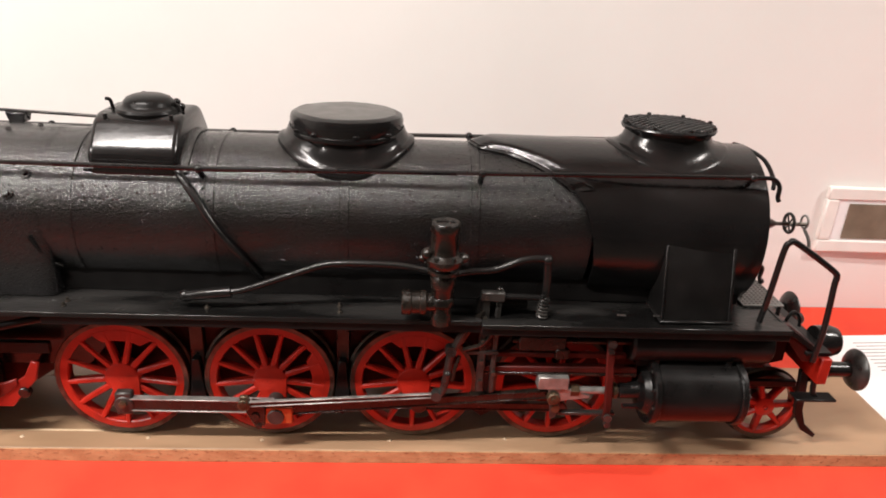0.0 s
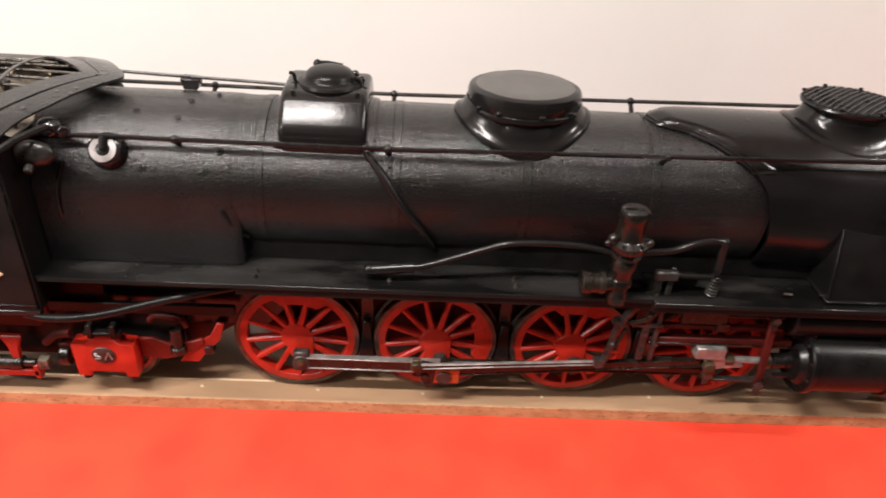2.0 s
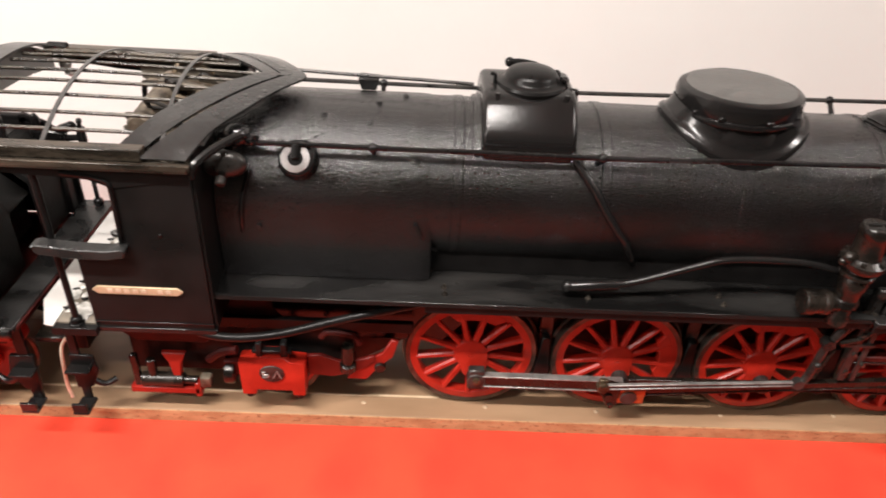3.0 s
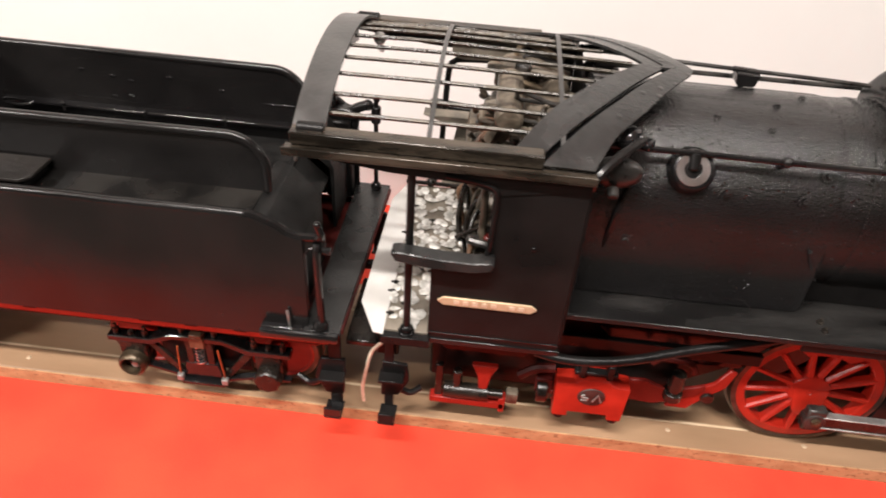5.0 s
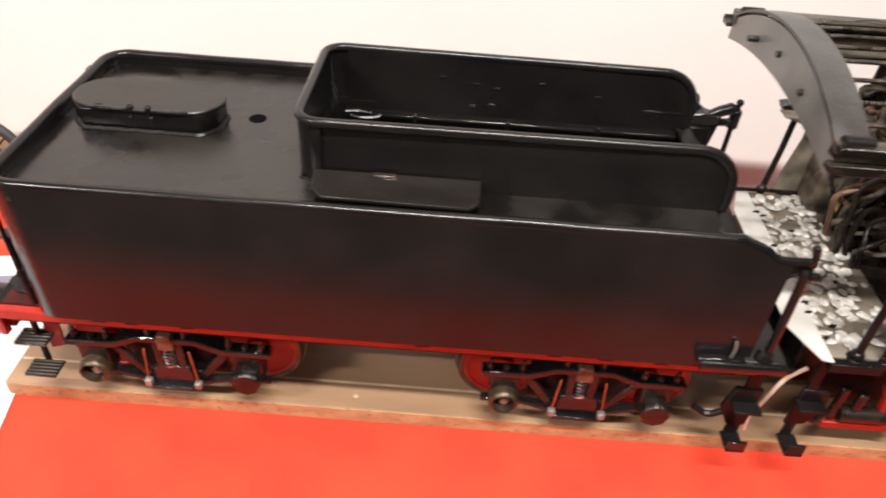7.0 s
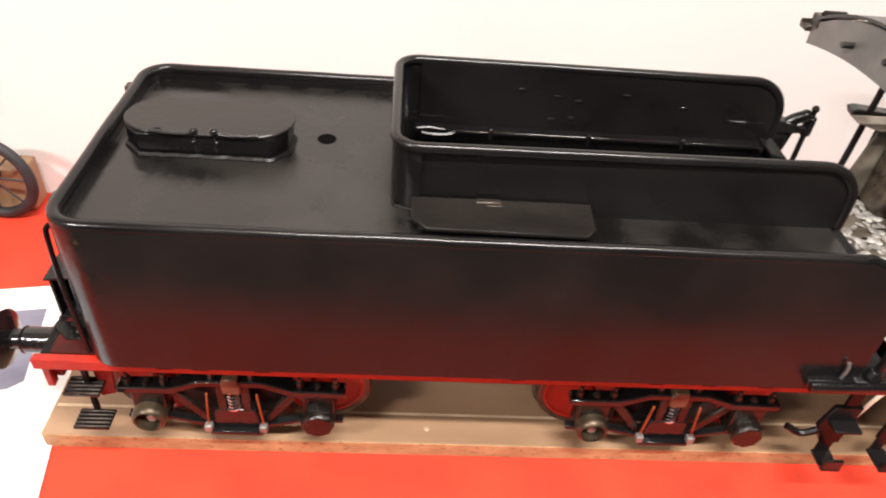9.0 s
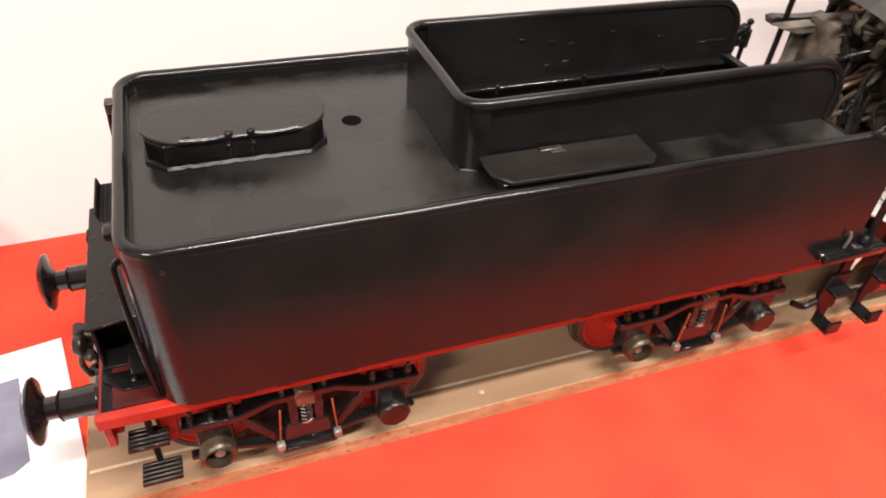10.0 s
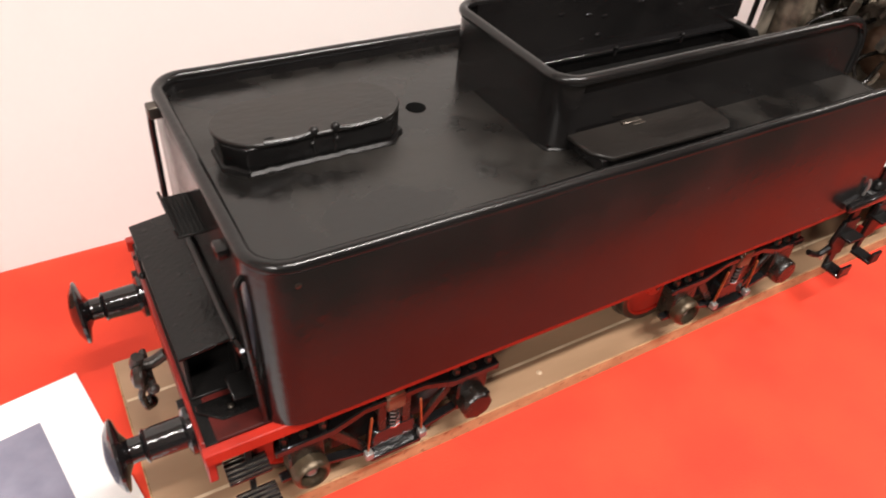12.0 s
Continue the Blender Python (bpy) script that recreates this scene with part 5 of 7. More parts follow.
    part("front_valve", B().ball((-0.213, -0.064, 0.3040), 0.0105, (1.1, 1, .95), 16, 10).ball((-0.206, -0.070, 0.3080), 0.0045).cyl((-0.205, -0.066, 0.3030), (-0.197, -0.072, 0.3040), 0.0050, seg=12, bev=0.001), GLOSS, LOCO, "knobbly glossy black valve")
    # floor of small pale lumps, laid unevenly
    fl = part("cab_floor", B().box(-0.3860, -0.3150, -0.1140, 0.1060, 0.1320, 0.1352, 0.0004), LINING, LOCO, "cab floor of small worn pale blocks")
    shapes = []
    for k in range(7):
        random.seed(40 + k)
        b = B().ball((0, 0, 0.0004), 0.0052, (random.uniform(0.75, 1.15), random.uniform(0.75, 1.2), 0.30), 7, 4)
        b.v = [(x * random.uniform(0.75, 1.2), y * random.uniform(0.75, 1.2), z * random.uniform(0.6, 1.25)) for x, y, z in b.v]
        shapes.append(mesh_of("floor_block", b, SILVER, 24))
    random.seed(71)
    for r in range(8):
        for q in range(22):
            x, y = -0.3790 + r * 0.0082 + random.uniform(-0.0028, 0.0028), -0.1105 + q * 0.0099 + (0.0050 if r % 2 else 0.0) + random.uniform(-0.0028, 0.0028)
            if random.random() < 0.14 or y > 0.1020 or (y < -0.100 and x > -0.352) or x > -0.326 + 0.006 * math.sin(q * 1.7):
                continue
            ob = part("floor_block", shapes[(r * 3 + q * 5) % 7], None, fl)
            k = random.uniform(0.75, 1.25)
            ob.matrix_basis = pose(x, y, 0.1356 + random.uniform(-0.0006, 0.0008), random.uniform(-16, 16), random.uniform(-16, 16), random.uniform(0, 360)) @ Matrix.Diagonal((k * random.uniform(0.8, 1.3), k * random.uniform(0.8, 1.3), k, 1))
    for x, y in ((-0.3840, 0.0700), (-0.3790, 0.0640), (-0.3835, 0.0180), (-0.3820, -0.0560), (-0.3830, -0.0680), (-0.3690, -0.0820), (-0.3800, -0.0960), (-0.3600, 0.0420), (-0.3480, -0.0280)):
        part("floor_clip", B().box(x - 0.0034, x + 0.0032, y - 0.0008, y + 0.0008, 0.1352, 0.1378, 0.0003, turn=(0, 0, 12)).box(x - 0.0008, x + 0.0008, y - 0.0022, y + 0.0020, 0.1352, 0.1374, 0.0003), BROWN, fl, "small dark clip")
    part("floor_board", B().box(-0.3180, -0.2400, -0.113, 0.113, 0.1290, 0.1345, 0.0006), BROWN, fl)
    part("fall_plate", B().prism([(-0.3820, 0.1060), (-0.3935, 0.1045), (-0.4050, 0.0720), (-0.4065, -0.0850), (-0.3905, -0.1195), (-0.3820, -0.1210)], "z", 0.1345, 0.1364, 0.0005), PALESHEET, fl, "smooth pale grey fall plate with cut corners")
    part("floor_rail", B().tube([(-0.3950, 0.1075, 0.1375), (-0.3640, 0.1080, 0.1375), (-0.3200, 0.1080, 0.1370)], 0.0022, 8, 0).ball((-0.3690, 0.1070, 0.1395), 0.0052).cyl((-0.3690, 0.1070, 0.1330), (-0.3690, 0.1070, 0.1400), 0.0028), BROWN, fl)
    part("floor_apron", B().box(-0.3840, -0.3440, -0.1225, -0.1150, 0.1260, 0.1345, 0.0005), SATIN, fl)


cab()


def backhead():
    """The boiler's rear plate in the cab with its tangle of pipes and valves."""
    prof = arc(0.074, -20, 200, 24, (0, 0.225)) + [(-0.07, 0.136), (0.07, 0.136)]
    h = part("backhead", B().prism(prof, "x", -0.2880, -0.2420, 0.006, 3), GRIME, LOCO, "grimy backhead crowded with pipes and valves")
    part("fire_door", B().lathe([(0, -0.010), (0.010, -0.009), (0.024, -0.005), (0.0275, -0.002), (0.0275, 0.004), (0, 0.004)], (-0.2880, 0, 0.185), "x", 24), RUST, h)
    random.seed(23)
    ceiling = lambda y: RZ + math.sqrt(RR * RR - y * y) - 0.021
    for i in range(60):
        y0 = random.uniform(-0.092, 0.092)
        z0 = random.uniform(0.20, ceiling(y0) - 0.004)
        y1, z1 = y0 + random.uniform(-0.035, 0.035), z0 + random.uniform(-0.06, 0.02)
        x0 = random.uniform(-0.322, -0.262)
        part("pipe", B().tube([(-0.258, y0, z0), (x0, y0 + (y1 - y0) * 0.25, z0 + 0.003), (x0 - random.uniform(0, 0.008), (y0 + y1) / 2, (z0 + z1) / 2), (x0, y1, z1), (-0.262, y1, max(0.14, z1 - 0.01))], random.uniform(0.0014, 0.0034), 8), random.choice((GRIME, DARKSTEEL, GRIME, LINING, BROWN, BRASS, BROWN, GRIME, DARKSTEEL, RUST)), h)
    for i in range(34):
        y0, x0 = random.uniform(-0.092, 0.092), random.uniform(-0.325, -0.250)
        z0 = random.uniform(0.205, ceiling(y0) - 0.018)
        r = random.uniform(0.003, 0.0065)
        b = B().lathe([(0, 0), (r, 0.001), (r, 0.006), (r * 0.6, 0.008), (r * 0.4, 0.014), (r * 0.75, 0.016), (r * 0.75, 0.019), (0, 0.020)], (x0, y0, z0), (random.uniform(-1, 0.1), random.uniform(-.6, .6), random.uniform(-.3, 1)), 12)
        part("valve", b, random.choice((BROWN, GRIME, GRIME, DARKSTEEL, BRASS, RUST)), h)
    for i in range(40):
        y0, x0 = random.uniform(-0.085, 0.09), random.uniform(-0.312, -0.245)
        z0 = random.uniform(0.19, ceiling(y0) - 0.006)
        a, c, d = (random.uniform(0.004, 0.011) for _ in range(3))
        part("fitting", B().box(x0 - a, x0 + a, y0 - c, y0 + c, z0 - d, z0 + d, 0.0022, 2, (random.uniform(-40, 40), random.uniform(-40, 40), random.uniform(-60, 60))), random.choice((GRIME, LINING, GRIME, BROWN, GRIME)), h)
    for i in range(26):
        y0, x0 = random.uniform(-0.02, 0.098), random.uniform(-0.330, -0.295)
        z0 = random.uniform(0.150, 0.215)
        part("pipe", B().tube([(x0, y0, 0.136), (x0 - 0.003, y0 + 0.002, z0 * 0.5 + 0.068), (x0 + random.uniform(-0.01, 0.012), y0 + random.uniform(-0.014, 0.014), z0), (-0.286, y0 + random.uniform(-0.02, 0.02), z0 + random.uniform(-0.01, 0.03))], random.uniform(0.0014, 0.0030), 8), random.choice((GRIME, BROWN, GRIME, RUST, BROWN)), h)
    part("turret", B().cyl((-0.300, -0.050, 0.300), (-0.300, 0.050, 0.304), 0.011, seg=16, bev=0.002), GRIME, h)
    part("regulator", B().tube([(-0.300, 0.0, 0.268), (-0.318, -0.010, 0.262), (-0.322, -0.038, 0.240)], 0.0045, 8).ball((-0.322, -0.038, 0.240), 0.0070), RUST, h)
    part("wood_handle", B().cyl((-0.319, 0.087, 0.153), (-0.308, 0.064, 0.146), 0.0038, seg=10, bev=0.001), OCHRE, h, "yellow wooden handle")
    part("red_handle", B().cyl((-0.306, -0.090, 0.212), (-0.306, -0.090, 0.2235), 0.0040, seg=8, bev=0.001), DEEPRED, h, "dark red valve handle")
    part("side_tank", B().box(-0.335, -0.262, 0.074, 0.110, 0.136, 0.232, 0.006, 2), GRIME, h)
    part("seat_box", B().box(-0.318, -0.245, -0.110, -0.078, 0.136, 0.196, 0.004, 2), SATIN, h)
    part("gauge_glass", B().ball((-0.421, 0.088, 0.300), 0.006).cyl((-0.421, 0.088, 0.292), (-0.421, 0.100, 0.285), 0.003), STEEL, h)


backhead()


def cab_underside():
    for s in (-1, 1):
        Y = lambda a, b: sorted((s * a, s * b))
        st = part("cab_step", B().box(-0.3850, -0.3700, *Y(0.1300, 0.1080), 0.0300, 0.0335, 0.0006).box(-0.3845, -0.3705, *Y(0.1300, 0.1270), 0.0330, 0.0440, 0.0006), SATIN, LOCO, "black hanging footstep")
        part("step_hanger", B().box(-0.3820, -0.3740, *Y(0.1100, 0.1065), 0.0320, 0.1290, 0.0006).prism([(-0.3850, 0.048), (-0.3690, 0.050), (-0.3600, 0.070), (-0.3620, 0.090), (-0.3840, 0.092)], "y", *Y(0.1110, 0.1070), 0.0008).box(-0.3860, -0.3640, *Y(0.122, 0.1065), 0.0760, 0.0790, 0.0005).tube([(-0.372, s * 0.108, 0.060), (-0.360, s * 0.106, 0.050), (-0.35, s * 0.10, 0.052)], 0.003, 8), SATIN, st)
        # trailing truck: red axlebox plate with an oval badge
        t = part("axlebox", B().prism([(-0.2300, 0.0770), (-0.2140, 0.0785), (-0.2080, 0.0840), (-0.1850, 0.0840), (-0.1800, 0.0785), (-0.1650, 0.0770), (-0.1660, 0.0340), (-0.1790, 0.0340), (-0.1790, 0.0405), (-0.2150, 0.0405), (-0.2150, 0.0340), (-0.2290, 0.0340)], "y", *Y(0.0985, 0.0800), 0.0012, 2), RED, LOCO, "bright red trailing axlebox")
        part("badge", B().prism([(-0.1975 + 0.0125 * math.cos(radians(a)), 0.0640 + 0.0108 * math.sin(radians(a))) for a in range(0, 360, 15)], "y", *Y(0.1000, 0.0984), 0.0006), DARKSTEEL, t, "oval metal badge")
        part("badge_relief", B().tube([(-0.2035, s * 0.1003, 0.0670), (-0.2060, s * 0.1003, 0.0665), (-0.2060, s * 0.1003, 0.0640), (-0.2010, s * 0.1003, 0.0630), (-0.2015, s * 0.1003, 0.0605), (-0.2065, s * 0.1003, 0.0600)], 0.0009, 6)
             .tube([(-0.1960, s * 0.1003, 0.0595), (-0.1920, s * 0.1003, 0.0685), (-0.1885, s * 0.1003, 0.0595)], 0.0009, 6, 0), STEEL, t)
        for x in (-0.2220, -0.1725):
            part("box_foot", B().cyl((x, s * 0.0930, 0.0300), (x, s * 0.0930, 0.0345), 0.0050, seg=10), SATIN, t)
        tf = part("truck_side", B().prism([(-0.165, 0.0760), (-0.150, 0.0770), (-0.130, 0.0680), (-0.108, 0.0740), (-0.098, 0.0780), (-0.096, 0.0720), (-0.104, 0.0640), (-0.120, 0.0540), (-0.140, 0.0480), (-0.160, 0.0500), (-0.165, 0.0510)], "y", *Y(0.0840, 0.0800), 0.0008), DEEPRED, LOCO, "red trailing truck side frame")
        part("truck_spring", B().cyl((-0.1240, s * 0.0850, 0.060), (-0.1240, s * 0.0850, 0.069), 0.0085, seg=14, bev=0.001).cyl((-0.1240, s * 0.0850, 0.069), (-0.1240, s * 0.0850, 0.076), 0.0060, seg=12).cyl((-0.1240, s * 0.0850, 0.076), (-0.1240, s * 0.0850, 0.092), 0.0075, 0.0062, seg=12), BROWN, tf)
        part("swing_link", B().tube([(-0.150, s * 0.083, 0.100), (-0.142, s * 0.084, 0.108), (-0.118, s * 0.084, 0.104), (-0.112, s * 0.084, 0.094)], 0.0032, 8), DULLRED, tf)
        part("rear_stay", B().box(-0.3420, -0.2730, *Y(0.0950, 0.0850), 0.0280, 0.0355, 0.0008).box(-0.278, -0.272, *Y(0.095, 0.085), 0.024, 0.0425, 0.0008), MIDRED, tf, "red truck stay")
        part("stay_joint", B().cyl((-0.330, s * 0.090, 0.0430), (-0.288, s * 0.090, 0.0430), 0.0075, seg=14, bev=0.001).cyl((-0.288, s * 0.090, 0.0430), (-0.275, s * 0.090, 0.0430), 0.0045), BROWN, tf)
        part("plastic_nut", B().box(-0.2720, -0.2610, *Y(0.0950, 0.0850), 0.0370, 0.0500, 0.0018, 2), GRIME, tf, "grey-cream plastic block")
        part("stay_post", B().prism([(-0.306, 0.0800), (-0.282, 0.0800), (-0.288, 0.0660), (-0.290, 0.0480), (-0.298, 0.0480), (-0.300, 0.0660)], "y", *Y(0.0920, 0.0860), 0.001), MIDRED, tf)
        part("stay_post", B().box(-0.338, -0.331, *Y(0.092, 0.086), 0.034, 0.075, 0.001), BROWN, tf)
        part("stay_roller", B().cyl((-0.246, s * 0.088, 0.055), (-0.236, s * 0.088, 0.055), 0.012, seg=14, bev=0.001), BROWN, tf)
        part("stay_knob", B().cyl((-0.318, s * 0.09, 0.050), (-0.318, s * 0.09, 0.070), 0.0045, bev=0.001), BROWN, tf)
        part("link_bar", B().tube([(-0.262, s * 0.086, 0.068), (-0.248, s * 0.087, 0.080), (-0.232, s * 0.088, 0.084)], 0.0045, 8).box(-0.247, -0.232, *Y(0.0900, 0.080), 0.0520, 0.0700, 0.001), DULLRED, tf)
        # Dark block added behind the truck parts in place of the shadows there
        part("truck_beam", B().box(-0.345, -0.12, *Y(0.0700, 0.0600), 0.0380, 0.1000, 0.002), SATIN, LOCO)
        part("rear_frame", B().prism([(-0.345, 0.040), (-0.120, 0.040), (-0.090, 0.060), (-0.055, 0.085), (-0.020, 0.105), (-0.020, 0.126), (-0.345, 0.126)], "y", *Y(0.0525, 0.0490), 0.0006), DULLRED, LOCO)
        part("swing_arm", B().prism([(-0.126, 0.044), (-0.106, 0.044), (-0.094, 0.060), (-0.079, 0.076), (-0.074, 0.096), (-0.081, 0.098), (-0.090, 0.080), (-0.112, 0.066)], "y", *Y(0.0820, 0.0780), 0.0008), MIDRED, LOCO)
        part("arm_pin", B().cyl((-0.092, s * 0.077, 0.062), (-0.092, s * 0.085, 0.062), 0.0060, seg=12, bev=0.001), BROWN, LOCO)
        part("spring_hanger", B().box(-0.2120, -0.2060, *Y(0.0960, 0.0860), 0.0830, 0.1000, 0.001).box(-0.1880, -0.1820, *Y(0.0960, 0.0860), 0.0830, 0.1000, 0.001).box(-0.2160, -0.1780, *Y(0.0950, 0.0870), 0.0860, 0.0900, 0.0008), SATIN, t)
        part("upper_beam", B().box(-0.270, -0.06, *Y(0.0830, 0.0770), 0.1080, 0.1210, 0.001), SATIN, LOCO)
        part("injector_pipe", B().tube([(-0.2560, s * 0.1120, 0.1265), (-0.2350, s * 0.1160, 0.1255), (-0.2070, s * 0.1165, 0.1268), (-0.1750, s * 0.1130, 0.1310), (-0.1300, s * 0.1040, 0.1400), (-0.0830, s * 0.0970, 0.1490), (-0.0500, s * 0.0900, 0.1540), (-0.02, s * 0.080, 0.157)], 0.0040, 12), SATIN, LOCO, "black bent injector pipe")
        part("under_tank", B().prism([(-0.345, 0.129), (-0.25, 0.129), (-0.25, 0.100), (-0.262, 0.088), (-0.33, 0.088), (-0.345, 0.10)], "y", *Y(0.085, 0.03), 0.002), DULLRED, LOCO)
    part("drawbar_plate", B().box(-0.4180, -0.3880, -0.1000, -0.0150, 0.0960, 0.1020, 0.0010), BROWN, LOCO)
    part("drawbar", B().cyl((-0.4500, 0.0080, 0.1000), (-0.3800, 0.0080, 0.1000), 0.0050, seg=12), SATIN, LOCO)
    part("drag_beam", B().box(-0.392, -0.372, -0.095, 0.095, 0.0840, 0.1260, 0.0015), SATIN, LOCO)
    part("loose_string", B().tube([(-0.3840, -0.1010, 0.1070), (-0.3950, -0.0990, 0.0900), (-0.4010, -0.0970, 0.0620), (-0.4050, -0.0940, 0.0350), (-0.4040, -0.0940, 0.0170)], 0.0018, 8), STRING, LOCO, "loose cream string hanging down")


cab_underside()


# ---- the tender ----
TENDER = thing("model_tender", "black model tender with red frame coupled behind the locomotive", "model tender", (-0.73, 0, 0))
TX0, TX1, TY, TF = -0.9900, -0.4870, 0.1160, 0.0970
TB, TT, DECK = 0.1180, 0.2385, 0.2300
BX0, BX1, BY, BF = -0.7840, -0.4850, 0.0720, 0.0510
BTOP, BFLOOR = 0.2780, 0.2080


def outline(inset=0.0, r=0.022, x1=TX1):
    """The tank's plan with rounded rear corners, from the front near corner round the rear to the front far corner."""
    a, b, c, rr = TX0 + inset, TY - inset, TF - inset, r - inset
    pts = [(x1, -b)]
    pts += [(a + rr + rr * math.cos(radians(t)), -b + rr + rr * math.sin(radians(t))) for t in range(270, 179, -10)]
    pts += [(a + rr + rr * math.cos(radians(t)), c - rr + rr * math.sin(radians(t))) for t in range(180, 89, -10)]
    return pts + [(x1, c)]


def tank():
    wing = ((-0.4440, 0.2215), (-0.4500, 0.2220), (-0.4570, 0.2245), (-0.4640, 0.2300), (-0.4720, 0.2335), (-0.4790, 0.2365), (-0.4830, 0.2380))
    o = [(x, -TY, z) for x, z in wing] + [(x, y, TT - 0.002) for x, y in outline()] + [(x, TF, z) for x, z in wing[::-1]]
    grid = [[(x, y, TB), (x, y, TB + 0.04), (x, y, min(0.1960, z)), (x, y, min(DECK, z - 0.001)), (x, y, z)] for x, y, z in o]
    t = part("tank", B().skin(grid, 0.003), BLACK, TENDER, "glossy black water tank with sloping front wings")
    part("wing_arm", B().prism([(-0.4442, 0.2215), (-0.4290, 0.2225), (-0.4270, 0.2200), (-0.4275, 0.2140), (-0.4350, 0.2135), (-0.4400, 0.2118), (-0.4425, 0.2085), (-0.4442, 0.2020)], "y", -TY, -TY + 0.003, 0.0005), BLACK, t, "short curved arm over the corner opening")
    part("opening_edge", B().tube([(-0.4444, -TY + 0.001, 0.1400), (-0.4444, -TY + 0.001, 0.2010), (-0.4425, -TY + 0.001, 0.2085), (-0.4390, -TY + 0.001, 0.2120), (-0.4280, -TY + 0.001, 0.2138)], 0.0017, 8, 4), BLACK, t)
    # rounded bead along the top edge, a little uneven from hand work
    bead = []
    for (xa, ya), (xb, yb) in zip(outline(0.0012), outline(0.0012)[1:]):
        n = max(1, int(math.hypot(xb - xa, yb - ya) / 0.02))
        bead += [(xa + (xb - xa) * i / n, ya + (yb - ya) * i / n) for i in range(n)]
    bead.append(outline(0.0012)[-1])
    part("top_bead", B().tube([(x, y + 0.0005 * noise.noise((x * 30, y * 30, 3.1)), TT - 0.001 + 0.0006 * noise.noise((x * 25, y * 25, 0.4))) for x, y in bead], 0.0042, 10, 1), BLACK, t, "rounded glossy top edge")
    part("bead_foot", B().skin([[(x, y, DECK - 0.002), (x, y, DECK + 0.005)] for x, y in outline(0.0062)], 0.003), BLACK, t)
    part("edge_strip", B().skin([[(x, y, TT - 0.0075), (x, y, TT - 0.0050)] for x, y in outline(-0.0010)], 0.0012), BLACK, t)
    # deck round the coal bunker
    d = B()
    d.prism([p for p in outline(0.003, x1=BX0 + 0.004)], "z", DECK - 0.004, DECK)
    d.box(BX0 + 0.004, TX1, -TY + 0.003, -BY + 0.002, DECK - 0.004, DECK)
    d.box(BX0 + 0.004, TX1, BF - 0.002, TF - 0.003, DECK - 0.004, DECK)
    part("deck", d, DECKING, t, "worn flat black deck")
    # No opening is cut: a black disc gives the hole's dark inside
    part("hole_disc", B().lathe([(0.0070, 0.0002), (0.0068, 0.0004), (0, 0.0004)], (-0.8365, 0.0105, DECK), "z", 24), PITCH, t, "flat black disc for the dark inside of a small round hole")
    # front wings sloping down to the footplate
    for s, TW in ((-1, TY), (1, TF)):
        tip = ((-0.4280, 0.2220),) if s < 0 else ()
        part("wing_edge", B().tube([(TX1 - 0.002, s * (TW - 0.0012), TT - 0.001)] + [(x, s * (TW - 0.0012), z + 0.0008) for x, z in wing[::-1] + tip], 0.0034, 8), BLACK, t)
        # the sheet behind the footplate: sloping above, upright below
        part("front_slope", B().prism([(-0.4900, DECK - 0.003), (-0.4900, DECK), (-0.4760, 0.2265), (-0.4560, 0.2030), (-0.4530, 0.1960), (-0.4530, 0.1290), (-0.4560, 0.1290), (-0.4570, 0.1960)], "y", *sorted((s * (TW - 0.003), s * 0.0240)), 0.0006), DUSTY, t, "dusty sloping front sheet")
    part("wing_scroll", B().tube([(-0.4330, -TY, 0.2225), (-0.4300, -TY, 0.2270), (-0.4325, -TY, 0.2350)], 0.0026, 8).ball((-0.4325, -TY, 0.2355), 0.0030), BLACK, t)
    part("wing_bolt", B().cyl((-0.4290, -TY - 0.001, 0.2125), (-0.4225, -TY - 0.001, 0.2125), 0.0030, seg=8, bev=0.0005), BLACK, t)
    part("wing_handrail", B().tube([(-0.4335, -TY, 0.2180), (-0.4335, -TY - 0.0030, 0.2100), (-0.4330, -TY - 0.0035, 0.1750), (-0.4325, -TY - 0.0032, 0.1350)], 0.0032, 8), BLACK, t)
    part("rail_collar", B().lathe([(0, 0), (0.0068, 0.0005), (0.0064, 0.0035), (0.0040, 0.0070), (0, 0.0075)], (-0.4340, -TY - 0.0032, 0.1335), "z", 12), BLACK, t)
    part("front_bulkhead", B().box(BX1 - 0.002, BX1 + 0.003, -BY, BF, TB + 0.010, 0.2150, 0.0008), SATIN, t)
    part("shovel_plate", B().prism([(BX1, 0.2100), (BX1, 0.2130), (-0.4580, 0.1880), (-0.4580, 0.1850)], "y", -0.0235, 0.0235, 0.0005), DUSTY, t, "dusty sloping shovel plate")
    fp = part("footplate", B().prism([(-0.4475, -0.1240), (-0.4175, -0.1240), (-0.4120, 0.1040), (-0.4475, 0.1040)], "z", 0.1270, 0.1325, 0.0007), GREY, TENDER, "plain dark grey tender footplate")
    part("footplate_edge", B().prism([(-0.4177, -0.1180), (-0.4160, -0.1180), (-0.4105, 0.1000), (-0.4122, 0.1000)], "z", 0.1262, 0.1306, 0.0004), DULLRED, fp, "dull red painted edge")
    part("side_step", B().box(-0.4830, -0.4180, -0.1300, -0.1243, 0.1250, 0.1335, 0.0020, 2).box(-0.4830, -0.4480, -0.1243, -TY - 0.0004, 0.1250, 0.1325, 0.0010), GLOSS, TENDER, "glossy black side step")
    part("step_pin", B().tube([(-0.4590, -0.1215, 0.1335), (-0.4590, -0.1225, 0.1440), (-0.4600, -0.1215, 0.1500)], 0.0013, 6), STEEL, TENDER)
    part("side_stud", B().lathe([(0, 0.004), (0.0016, 0.0035), (0.0022, 0)], (-0.9700, -TY, 0.2285), (0, -1, 0), 8), TYRE, t)
